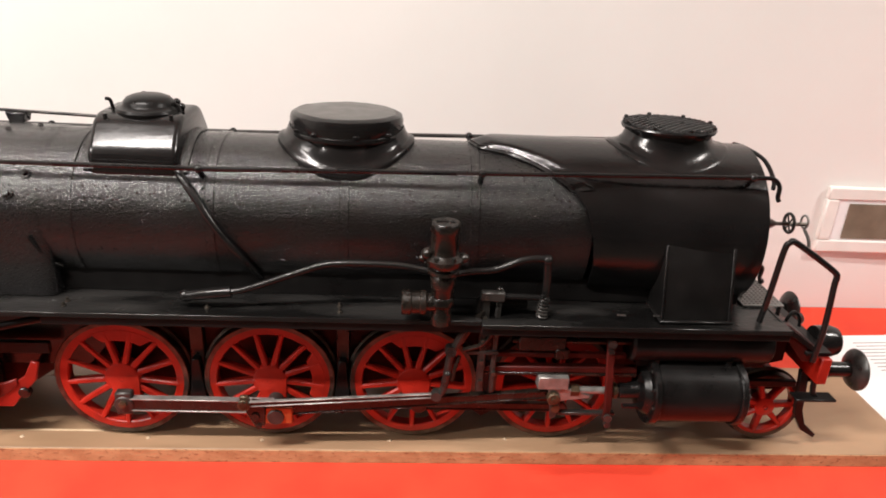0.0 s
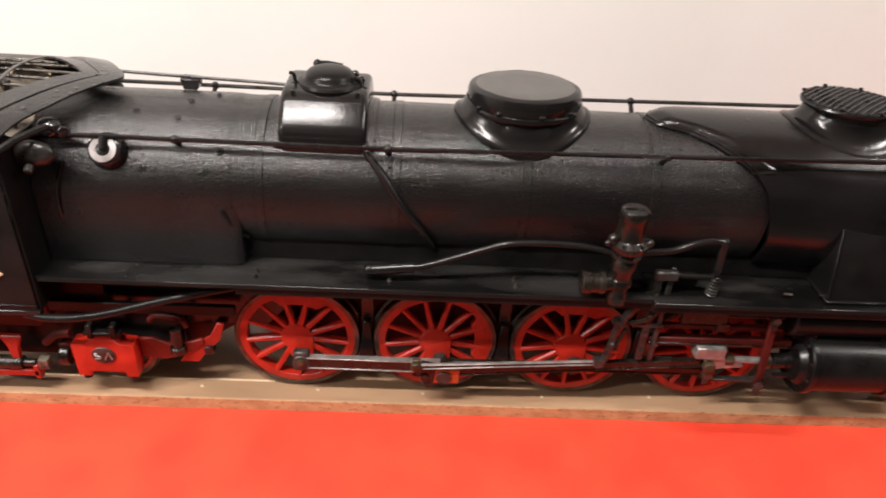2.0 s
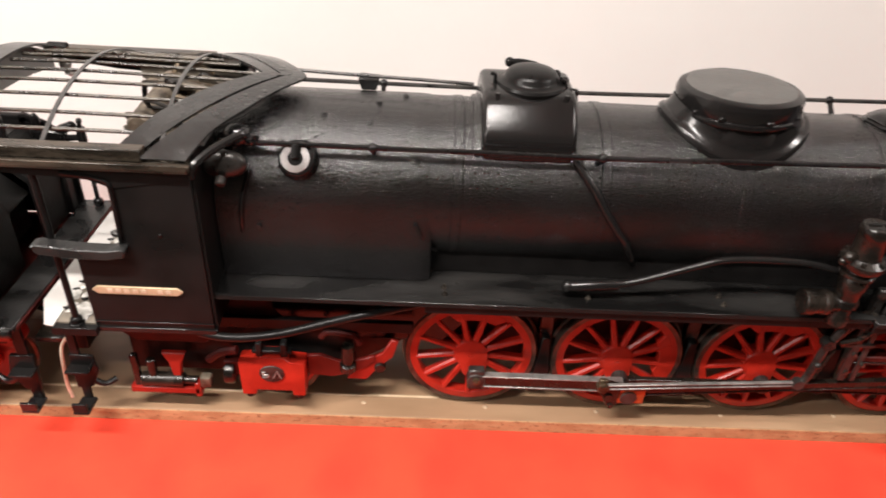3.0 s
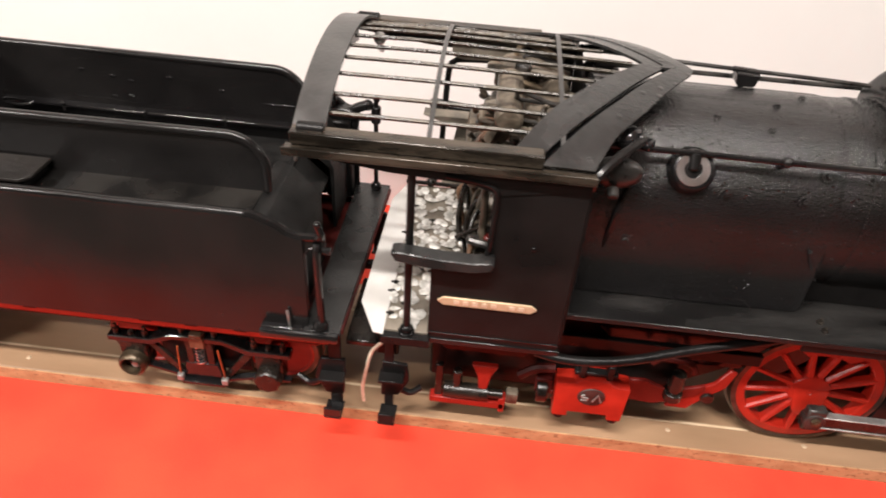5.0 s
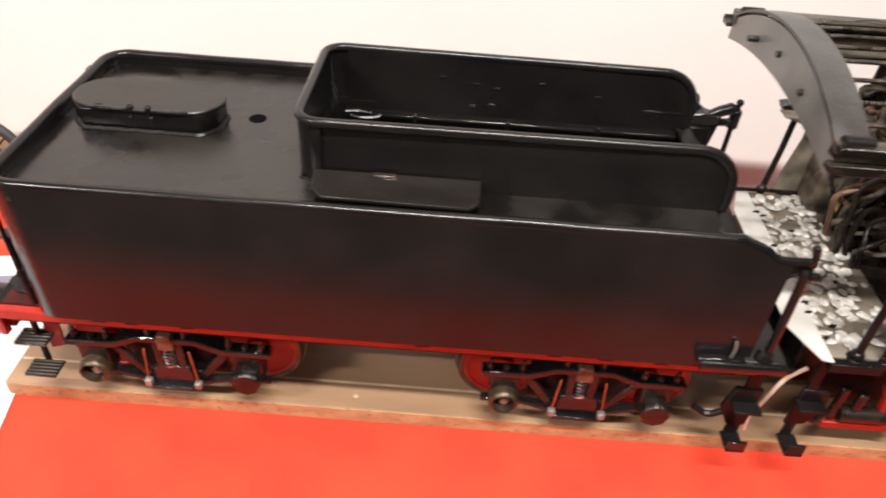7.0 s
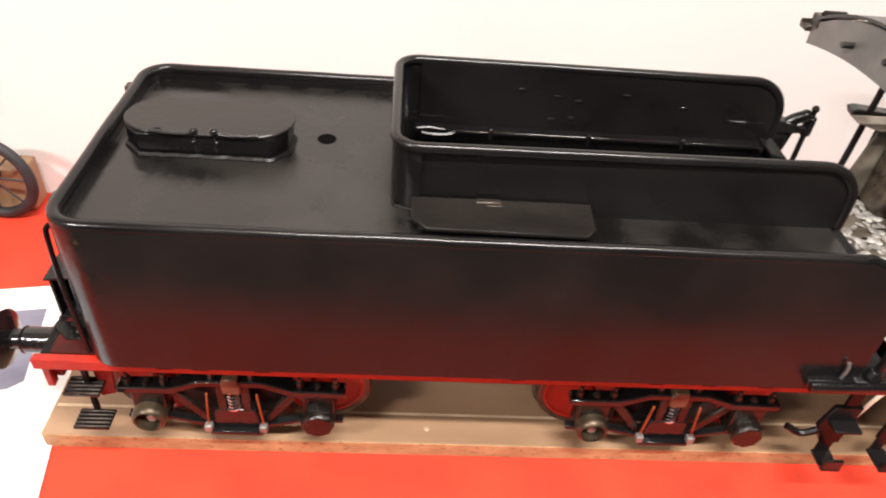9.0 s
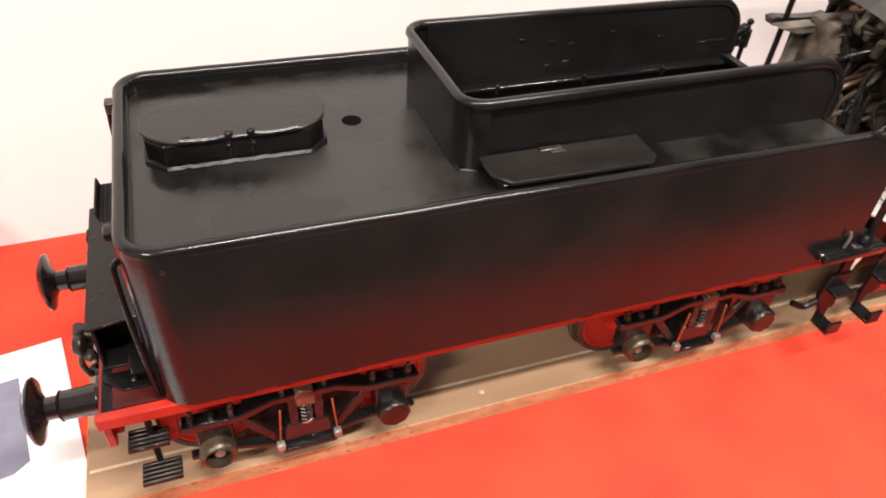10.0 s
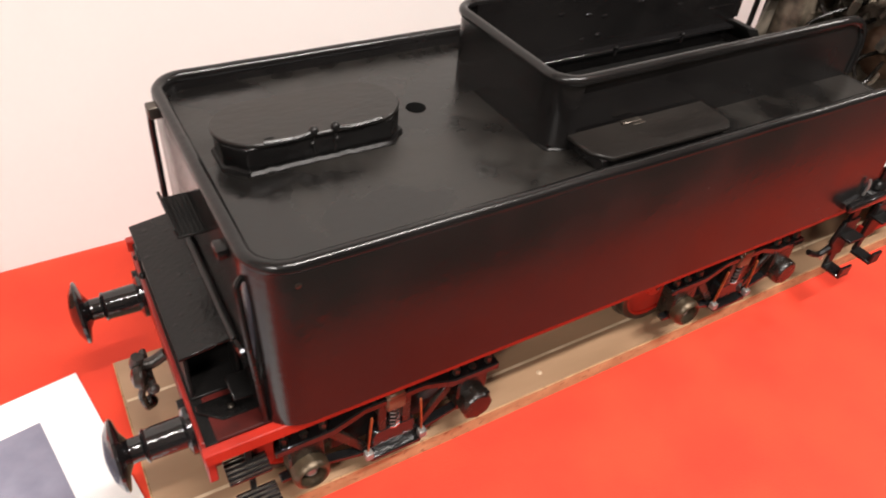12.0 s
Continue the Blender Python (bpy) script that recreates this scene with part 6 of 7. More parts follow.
    part("side_scratch", B().tube([(-0.5035, -TY - 0.0003, 0.2208), (-0.5000, -TY - 0.0006, 0.2196), (-0.4975, -TY - 0.0003, 0.2190)], 0.0010, 6), STEEL, t, "bright scratched speck")
    part("side_stud", B().lathe([(0, 0.0015), (0.0012, 0.001), (0.0016, 0)], (-0.8150, -TY, 0.2020), (0, -1, 0), 8), STEEL, t)
    part("corner_handrail", B().tube([(-0.9890, -0.0990, 0.2280), (-0.9945, -0.1015, 0.2250), (-0.9955, -0.1030, 0.2180), (-0.9950, -0.1055, 0.1900), (-0.9935, -0.1070, 0.1600), (-0.9915, -0.1075, 0.1200)], 0.0018, 8), SEMI, t, "bowed black corner handrail")
    part("corner_handrail", B().tube([(-0.9890, 0.0680, 0.2290), (-0.9960, 0.0680, 0.2300), (-0.9975, 0.0680, 0.2240), (-0.9985, 0.0670, 0.1900), (-1.0000, 0.0660, 0.1200)], 0.0021, 8), BLACK, t)
    part("rail_bracket", B().box(-0.9990, -0.9880, 0.0630, 0.0720, 0.2270, 0.2360, 0.001), TYRE, t)
    part("rail_bracket", B().box(-0.9990, -0.9880, -0.0850, -0.0740, 0.2270, 0.2335, 0.0016, 2), SEMI, t)


tank()


def bunker():
    """Open coal space: sides with rounded front corners, rolled rim, a low inner shelf."""
    R = 0.029
    curve = [(BX1 + 0.003 - R + R * math.cos(radians(a)), BTOP - R + R * math.sin(radians(a))) for a in range(0, 91, 10)]
    side = [(BX0 + 0.0155, BFLOOR), (BX1 + 0.002, BFLOOR), (BX1 + 0.003, 0.2440)] + curve + [(BX0 + 0.0155, BTOP)]
    b = part("coal_bunker", B().prism(side, "y", -BY, -BY + 0.0025), BLACK, TENDER, "empty open black coal bunker")
    part("side_panel", B().prism(side, "y", BF - 0.0025, BF), BLACK, b)
    rear = [(BX0 + 0.016, -BY)] + [(BX0 + 0.016 + 0.016 * math.cos(radians(t)), -BY + 0.016 + 0.016 * math.sin(radians(t))) for t in range(270, 179, -10)]
    rear += [(x, BF - BY - y) for x, y in rear[::-1]]
    part("rear_panel", B().skin([[(x - 0.0004, y, BFLOOR), (x - 0.0004, y, BTOP)] for x, y in rear], 0.0028), BLACK, b)
    rise = [(BX1 + 0.003, 0.2310), (BX1 + 0.003, 0.2440)] + curve[1:]
    flare = lambda y: y - 0.0016 if y < -0.01 else y + 0.0016
    rim = [(x, -BY + 0.0008, z) for x, z in rise] + [(x - 0.0012, flare(y), BTOP) for x, y in rear] + [(x, BF - 0.0008, z) for x, z in rise[::-1]]
    part("rolled_rim", B().tube(rim, 0.0036, 10, 1), BLACK, b, "rounded glossy bunker rim")
    part("bunker_floor", B().box(BX0, BX1, -BY, BF, BFLOOR - 0.003, BFLOOR, 0.0), DUSTY, b)
    part("inner_shelf", B().box(BX0 + 0.012, BX1 - 0.006, BF - 0.0120, BF - 0.0025, 0.2240, 0.2270, 0.0007), GLOSS, b)
    part("shelf_weld", B().tube([(-0.7660, BF - 0.0140, 0.2250), (-0.7560, BF - 0.0160, 0.2245), (-0.7440, BF - 0.0150, 0.2250), (-0.7400, BF - 0.0125, 0.2265)], 0.0017, 6).tube([(-0.7700, BF - 0.0120, 0.2272), (-0.7600, BF - 0.0110, 0.2278), (-0.7480, BF - 0.0125, 0.2274)], 0.0013, 6), SEMI, b, "shiny bent wire loop")
    for x in (-0.7115, -0.6330, -0.5570):
        part("shelf_lug", B().ball((x, BF - 0.0120, 0.2282), 0.0022).cyl((x, BF - 0.0120, 0.221), (x, BF - 0.0120, 0.2295), 0.0014, seg=8), BLACK, b)
    part("panel_seam", B().box(-0.5220, BX1 - 0.002, BF - 0.0032, BF - 0.0024, 0.2430, 0.2438, 0.0002), GLOSS, b)
    for x, z in ((-0.6620, 0.2560), (-0.6450, 0.2530), (-0.6080, 0.2600), (-0.6900, 0.2600), (-0.6640, 0.2360), (-0.6480, 0.2380), (-0.5600, 0.2520)):
        part("paint_run", B().ball((x, BF - 0.0026, z), 0.0022, (1.6, .3, .7), 8, 5), GLOSS, b)
    part("foot_bead", B().tube([(BX0 - 0.001, BF - 0.01, DECK), (BX0 - 0.002, -BY + 0.014, DECK), (BX0 + 0.003, -BY + 0.002, DECK), (BX0 + 0.014, -BY - 0.001, DECK), (BX0 + 0.03, -BY + 0.001, DECK - 0.001)], 0.0015, 8, 3), SATIN, b)
    lid = part("locker_lid", B().prism([(-0.7740, -0.0735), (-0.7735, -0.0960), (-0.7640, -0.1070), (-0.6640, -0.1085), (-0.6570, -0.1010), (-0.6560, -0.0735)], "z", 0.2385, 0.2415, 0.0006), LID, TENDER, "dull black locker lid on the deck")
    part("lid_hinge", B().box(-0.7320, -0.7160, -0.0790, -0.0745, 0.2415, 0.2428, 0.0005).box(-0.7250, -0.7150, -0.0815, -0.0790, 0.2414, 0.2420, 0.0002), TYRE, lid, "scuffed bright hinge leaf")
    part("locker_body", B().box(-0.7690, -0.6620, -0.1040, -0.0725, DECK, 0.2386, 0.0006), BLACK, TENDER)
    part("locker_strip", B().box(-0.7000, -0.5950, -0.1085, -0.1068, DECK - 0.001, DECK + 0.0022, 0.0003), BLACK, TENDER)
    part("deck_seam", B().box(-0.6000, -0.4950, -0.1035, -0.1020, DECK - 0.001, DECK + 0.0006, 0.0002), PITCH, TENDER)
    # lever gear at the bunker's far front corner
    p = part("front_pillar", B().box(-0.4760, -0.4480, 0.0780, 0.0960, TB + 0.0100, 0.2165, 0.002), SATIN, TENDER)
    part("pillar_bracket", B().prism([(-0.4750, 0.2165), (-0.4440, 0.2165), (-0.4400, 0.2245), (-0.4560, 0.2285), (-0.4750, 0.2255)], "y", 0.082, 0.094, 0.0010).ball((-0.4720, 0.084, 0.2240), 0.0054, (.6, 1, 1.4)), BLACK, p)
    h = part("brake_column", B().cyl((-0.4255, 0.0930, 0.1325), (-0.4255, 0.0930, 0.2330), 0.0024).ball((-0.4255, 0.0930, 0.1365), 0.0058).cyl((-0.4255, 0.0930, 0.2110), (-0.4255, 0.0930, 0.2290), 0.0050, seg=10, bev=0.001).ball((-0.4250, 0.0930, 0.2360), 0.0034), BLACK, TENDER, "thin upright brake column")
    part("brake_paddle", B().ball((-0.4680, 0.0880, 0.2345), 0.0054, (1.0, .8, 2.0), 12, 10), BLACK, h)
    part("brake_paddle", B().tube([(-0.4510, 0.0880, 0.2225), (-0.4420, 0.0890, 0.2280), (-0.4330, 0.0900, 0.2310)], 0.0052, 10).ball((-0.4330, 0.0900, 0.2310), 0.0056), BLACK, h)
    part("brake_knob", B().tube([(-0.4600, 0.0880, 0.2265), (-0.4480, 0.0890, 0.2180), (-0.4255, 0.0925, 0.2170)], 0.0036, 8), BLACK, h)
    part("brake_leg", B().prism([(-0.4580, 0.2205), (-0.4400, 0.2205), (-0.4480, 0.1750), (-0.4600, 0.1750)], "y", 0.0840, 0.0920, 0.0015), SATIN, h)


bunker()


def filler_lid():
    """A long lid with full round ends, overhanging a neck whose front corners are cut off."""
    x0, x1, yc, r = -0.9480, -0.8850, 0.0015, 0.0255
    lid = [(x1 + 0.0275 * math.cos(radians(t)), yc + r * math.sin(radians(t))) for t in range(-90, 91, 10)] + [(x0 + 0.0275 * math.cos(radians(t)), yc + r * math.sin(radians(t))) for t in range(90, 271, 10)]
    neck = [(x0 - 0.0140, yc - r + 0.0016), (x1 + 0.0130, yc - r + 0.0016), (x1 + 0.0240, yc - 0.0130), (x1 + 0.0250, yc + 0.0080), (x1 + 0.0100, yc + r - 0.0016), (x0 - 0.0100, yc + r - 0.0016), (x0 - 0.0250, yc + 0.0080), (x0 - 0.0250, yc - 0.0120)]
    f = part("filler_neck", B().prism(neck, "z", DECK, 0.2465, 0.0012, 2), SEMI, TENDER, "long oval water filler with lid")
    part("filler_lid", B().prism(lid, "z", 0.2465, 0.2492, 0.0007), LID, f, "brownish matt black lid")
    weld = [(x, y, DECK + 0.0004) for x, y in neck]
    lump = []
    for (ax, ay, az), (bx, by, bz) in zip(weld, weld[1:] + weld[:1]):
        n = max(2, int(math.hypot(bx - ax, by - ay) / 0.004))
        for i in range(n):
            x, y = ax + (bx - ax) * i / n, ay + (by - ay) * i / n
            lump.append((x, y - 0.0012 + 0.0012 * noise.noise((x * 160, y * 160, 1.7)), az + 0.0010 * noise.noise((x * 210, y * 90, 5.0))))
    part("weld_bead", B().tube(lump + lump[:1], 0.0023, 6, 1), SATIN, f, "lumpy shiny weld bead")
    for x, d in ((-0.9225, -1), (-0.9090, 1)):
        part("hinge_ball", B().ball((x, yc - r + 0.0010, 0.2505), 0.0028).tube([(x, yc - r + 0.001, 0.2500), (x + d * 0.007, yc - r + 0.0005, 0.2488), (x + d * 0.016, yc - r + 0.0004, 0.2486), (x + d * 0.030, yc - r + 0.001, 0.2492)], 0.0014, 6), SEMI, f)
        part("hinge_bolt", B().ball((x + d * 0.001, yc - r + 0.0012, 0.2420), 0.0017).cyl((x, yc - r + 0.0022, 0.2330), (x, yc - r + 0.0012, 0.2460), 0.0010, seg=6), BLACK, f)
    part("lid_scuff", B().ball((-0.9480, yc - r + 0.0050, 0.2492), 0.0022, (1.5, .7, .3), 8, 5), SATIN, f)


filler_lid()
AXLES = (-0.9660, -0.8370, -0.6190, -0.4910)


def tender_frame():
    for s in (-1, 1):
        TW = TY if s < 0 else TF
        y0, y1 = sorted((s * (TW - 0.0010), s * (TW - 0.0080)))
        f = part("solebar", B().box(-1.0300, -0.4300, y0, y1, 0.1080, 0.1178, 0.0008), RED, TENDER, "red tender solebar")
        for x in (-0.940, -0.915, -0.872, -0.690, -0.588, -0.548, -0.505):
            part("solebar_clip", B().box(x - 0.0055, x + 0.0055, s * (TW - 0.0010) - 0.0010, s * (TW - 0.0010) + 0.0010, 0.1130, 0.1150, 0.0004), DULLRED, f)
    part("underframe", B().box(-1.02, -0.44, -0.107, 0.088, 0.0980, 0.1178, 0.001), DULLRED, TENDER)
    ms = wheel_meshes(0.0395, 0.0310, 0.0110, 0)
    disc = mesh_of("wheel_disc", B().lathe([(0.011, 0.004), (0.017, 0.0045), (0.027, 0.0035), (0.0315, 0.0020), (0.0315, 0.0115), (0.011, 0.0105), (0.011, 0.004)], (0, 0, 0), "y", 40), MIDRED)
    for x in AXLES:
        for s in (-1, 1):
            w = wheel("tender_wheel", ms, TENDER, x, s * 0.068, 0.0425, 0, s > 0)
            k = new("wheel_disc", disc)
            k.parent = w
        part("axle", B().cyl((x, -0.06, 0.0425), (x, 0.06, 0.0425), 0.007), DARKSTEEL, TENDER)


tender_frame()


def truck(xa, xb, s):
    """One side of a diamond-frame truck between axles xa and xb."""
    Y = lambda a, b: sorted((s * a, s * b))
    xm = (xa + xb) / 2
    up = [(xa - 0.021, 0.0660), (xa + 0.019, 0.0660), (xm - 0.023, 0.0755), (xm + 0.023, 0.0755), (xb - 0.019, 0.0660), (xb + 0.021, 0.0660), (xb + 0.021, 0.0725), (xb - 0.017, 0.0730), (xm + 0.023, 0.0820), (xm - 0.023, 0.0820), (xa + 0.017, 0.0730), (xa - 0.021, 0.0725)]
    t = part("truck_frame", B().prism(up, "y", *Y(0.1000, 0.0880), 0.0010), GLOSS, TENDER, "black diamond-frame truck side")
    low = [(xa - 0.019, 0.0330), (xa + 0.013, 0.0330), (xm - 0.021, 0.0240), (xm + 0.021, 0.0240), (xb - 0.013, 0.0330), (xb + 0.019, 0.0330), (xb + 0.019, 0.0370), (xb - 0.012, 0.0370), (xm + 0.020, 0.0285), (xm - 0.020, 0.0285), (xa + 0.012, 0.0370), (xa - 0.019, 0.0370)]
    part("lower_bar", B().prism(low, "y", *Y(0.0980, 0.0910), 0.0008), GLOSS, t)
    for x, d in ((xa, 1), (xb, -1)):
        part("diagonal_bar", B().prism([(x + d * 0.013, 0.0650), (x + d * 0.021, 0.0670), (xm - d * 0.019, 0.0330), (xm - d * 0.025, 0.0300)], "y", *Y(0.0965, 0.0925), 0.0007), BROWN, t)
        ax = part("axlebox", B().box(x - 0.0125, x + 0.0125, *Y(0.0990, 0.0820), 0.0330, 0.0665, 0.0015), BROWN, t)
        if d > 0:
            part("axle_cap", B().lathe([(0.0130, 0.0), (0.0133, 0.006), (0.0121, 0.0105), (0.0104, 0.0118), (0.0092, 0.0110), (0.0085, 0.0030), (0, 0.0025)], (x, s * 0.0975, 0.0430), (0, s, 0), 24), BRASS, ax, "open worn brass axle cap")
            part("axle_end", B().lathe([(0.0052, 0.002), (0.0056, 0.0040), (0.0034, 0.0062), (0, 0.0066)], (x + 0.001, s * 0.0975, 0.0405), (0, s, 0), 8), STEEL, ax, "bright metal axle end")
        else:
            part("axle_cap", B().lathe([(0.0130, 0.0), (0.0133, 0.004), (0.0129, 0.0105), (0.0115, 0.0120), (0, 0.0125)], (x, s * 0.0975, 0.0425), (0, s, 0), 8), BROWN, ax, "closed dark axle cap")
        for q in (-0.0135, 0.0, 0.0135):
            part("frame_bolt", B().cyl((x + q, s * 0.0945, 0.0720), (x + q, s * 0.0945, 0.0785 if q else 0.0755), 0.0030, seg=6).cyl((x + q, s * 0.0945, 0.074), (x + q, s * 0.0945, 0.0830 if q else 0.0765), 0.0016, seg=8), TYRE, t, "small bright bolt")
    for q in (-0.0150, 0.0150):
        part("frame_bolt", B().cyl((xm + q, s * 0.0945, 0.0815), (xm + q, s * 0.0945, 0.0890), 0.0028, seg=6), TYRE, t)
        part("copper_strip", B().prism([(xm + q * 1.25 - 0.0007, 0.0700), (xm + q * 1.25 + 0.0007, 0.0700), (xm + q * 1.42 + 0.0007, 0.0340), (xm + q * 1.42 - 0.0007, 0.0340)], "y", *Y(0.1020, 0.1000), 0.0003), COPPER, t, "orange copper strip")
        part("strip_foot", B().box(xm + q * 1.42 - 0.0030, xm + q * 1.42 + 0.0030, *Y(0.1050, 0.0990), 0.0270, 0.0340, 0.0008), STEEL, t, "bright strip foot")
        part("spring_guide", B().box(xm + q * 0.62 - 0.0035, xm + q * 0.62 + 0.0035, *Y(0.0985, 0.0910), 0.0440, 0.0780, 0.0008), BROWN, t)
    part("spring_block", B().box(xm - 0.0072, xm + 0.0072, *Y(0.1015, 0.0910), 0.0690, 0.0830, 0.0012).box(xm - 0.0058, xm + 0.0058, *Y(0.1020, 0.092), 0.0825, 0.0865, 0.0008), RUST, t, "brownish spring block")
    n = 46
    part("coil_spring", B().tube([(xm + 0.0042 * math.cos(i * 0.78), s * 0.0965 + 0.0042 * math.sin(i * 0.78), 0.0460 + 0.0230 * i / n) for i in range(n + 1)], 0.0010, 6, 1), RINGMETAL, t, "bright coil spring")
    part("spring_plank", B().prism([(xm - 0.0190, 0.0260), (xm + 0.0190, 0.0260), (xm + 0.0155, 0.0480), (xm - 0.0155, 0.0480)], "y", *Y(0.0990, 0.0880), 0.0010).box(xm - 0.0205, xm + 0.0205, *Y(0.1040, 0.0880), 0.0225, 0.0265, 0.0008), GLOSS, t)
    # Dark plate added behind the frame to cover the wheel discs
    part("bolster", B().box(xa + 0.021, xb - 0.021, *Y(0.0860, 0.0820), 0.0300, 0.0840, 0.001), SATIN, t)


for s in (-1, 1):
    truck(AXLES[0], AXLES[1], s)
    truck(AXLES[2], AXLES[3], s)
part("front_pivot", B().cyl((-0.452, -0.088, 0.088), (-0.452, -0.070, 0.088), 0.013, seg=18, bev=0.002), RED, TENDER)
for s in (-1, 1):
    Y = lambda a, b: sorted((s * a, s * b))
    st = part("front_step", B().box(-0.4340, -0.4180, *Y(0.1300, 0.1100), 0.0300, 0.0330, 0.0006).box(-0.4335, -0.4185, *Y(0.1300, 0.1270), 0.0330, 0.0430, 0.0006), GLOSS, TENDER, "black hanging footstep")
    part("step_hanger", B().box(-0.4310, -0.4200, *Y(0.1120, 0.1085), 0.0310, 0.1240, 0.0006).prism([(-0.4340, 0.046), (-0.4180, 0.046), (-0.4160, 0.090), (-0.4380, 0.090), (-0.4440, 0.066)], "y", *Y(0.1135, 0.1090), 0.0008).box(-0.4380, -0.4160, *Y(0.1250, 0.1090), 0.0720, 0.0750, 0.0005).tube([(-0.438, s * 0.111, 0.060), (-0.450, s * 0.109, 0.052), (-0.462, s * 0.105, 0.056)], 0.0030, 8), SATIN, st)


def tail():
    b = part("rear_beam", B().box(-1.0290, -1.0190, -0.1020, 0.0850, 0.0860, 0.1130, 0.0010), MIDRED, TENDER, "red rear buffer beam")
    part("beam_bracket", B().box(-1.0280, -0.9880, -0.1085, -0.1045, 0.1020, 0.1125, 0.0006).box(-1.0290, -1.0235, -0.1090, -0.1020, 0.0830, 0.1125, 0.0008).box(-1.0140, -1.0000, -0.1090, -0.1060, 0.1060, 0.1100, 0.0006), MIDRED, b, "red bracket")
    part("rear_platform", B().box(-1.0265, -0.9880, -0.1070, 0.0880, 0.1135, 0.1165, 0.0006), DUSTY, TENDER, "scuffed black rear platform")
    part("platform_plate", B().prism([(-1.0250, -0.0840), (-1.0130, -0.0950), (-0.9890, -0.0950), (-0.9890, -0.0780), (-1.0250, -0.0780)], "z", 0.1165, 0.1190, 0.0005), SEMI, TENDER, "raised plate on the platform")
    part("platform_bolt", B().ball((-1.0060, -0.0880, 0.1192), 0.0022, (1, 1, .7)), TYRE, TENDER)
    x = part("rear_locker", B().box(-1.0250, -0.9900, -0.0520, 0.0550, 0.1165, 0.1530, 0.0010).box(-1.0250, -1.0225, -0.0720, -0.0515, 0.1165, 0.1530, 0.0006).box(-0.9960, -0.9940, -0.0720, -0.0515, 0.1165, 0.1530, 0.0006).box(-1.0250, -0.9940, -0.0735, -0.0515, 0.1165, 0.1195, 0.0006), SATIN, TENDER, "black rear tool locker with an open end")
    part("locker_pin", B().ball((-1.0090, -0.0535, 0.1440), 0.0024, (1.6, .8, .6)), CHROME, x)
    part("locker_lid", B().prism([(-1.0270, 0.1535), (-0.9965, 0.1580), (-0.9965, 0.1602), (-1.0275, 0.1557)], "y", -0.0740, 0.0570, 0.0005), SEMI, x, "plain black sloping locker lid")
    part("lid_notch", B().box(-1.0290, -1.0255, 0.0200, 0.0330, 0.1440, 0.1550, 0.0008).ball((-1.0285, 0.0180, 0.1440), 0.0026).ball((-1.0285, 0.0350, 0.1460), 0.0022), SATIN, x)
    part("hinge_strip", B().cyl((-0.9955, -0.078, 0.1612), (-0.9955, 0.056, 0.1612), 0.0030, seg=12, bev=0.0006), BLACK, x)
    part("hinge_tail", B().tube([(-0.9955, -0.0780, 0.1612), (-0.9940, -0.0850, 0.1580), (-0.9935, -0.0880, 0.1520)], 0.0026, 8), GLOSS, x)
    us = part("upper_step", B().box(-1.0080, -0.9895, -0.0300, 0.0110, 0.2030, 0.2052, 0.0006).prism([(-1.0085, 0.2035), (-1.0070, 0.2040), (-1.0085, 0.2105), (-1.0100, 0.2100)], "y", -0.0290, 0.0110, 0.0004), DUSTY, TENDER, "small dark ribbed step with a turned-up lip")
    for k in range(7):
        part("step_rib", B().cyl((-1.0055 + k * 0.0024, -0.0290, 0.2053), (-1.0055 + k * 0.0024, 0.0100, 0.2053), 0.0006, seg=6), DUSTY, us)
    part("lower_flap", B().box(-1.0060, -0.9890, -0.0960, -0.0790, 0.1330, 0.1352, 0.0005, turn=(20, 14, 8)).box(-0.9930, -0.9880, -0.092, -0.082, 0.1320, 0.1370, 0.0006), SEMI, TENDER)
    for y in (-0.0735, 0.0560):
        u = part("buffer", B().lathe([(0, 0), (0.0160, 0.0), (0.0160, 0.003), (0.0105, 0.005), (0.0100, 0.026), (0.0108, 0.027), (0.0100, 0.028), (0.0078, 0.029), (0.0078, 0.038), (0, 0.038)], (-1.0290, y, 0.0930), (-1, 0, 0), 24), GLOSS, TENDER, "glossy black sprung buffer")
        part("buffer_stem", B().cyl((-1.0560, y, 0.0930), (-1.0680, y, 0.0930), 0.0056, seg=16), BRASS, u, "dull brass buffer stem")
        part("buffer_head", B().lathe([(0, -0.002), (0.0080, -0.002), (0.0130, 0.0010), (0.0215, 0.0028), (0.0228, 0.0040), (0.0222, 0.0056), (0.0150, 0.0095), (0.0060, 0.0115), (0, 0.0118)], (-1.0670, y, 0.0930), (-1, 0, 0), 32), GLOSS, u, "domed dark buffer head")
        for dz in (-0.016, 0.016):
            part("beam_nut", B().cyl((-1.0290, y + 0.012, 0.0930 + dz * 0.7), (-1.0330, y + 0.012, 0.0930 + dz * 0.7), 0.0030, seg=6), SATIN, b)
    h = part("screw_coupling", B().tube([(-1.0290, -0.0080, 0.0950), (-1.0400, -0.0080, 0.0900), (-1.0480, -0.0080, 0.0920), (-1.0460, -0.0080, 0.1000)], 0.0042, 10).cyl((-1.0420, -0.026, 0.0850), (-1.0420, 0.010, 0.0850), 0.0024, seg=10).ball((-1.0420, -0.026, 0.0850), 0.0036), DARKSTEEL, TENDER, "dark hook coupling with chain links")
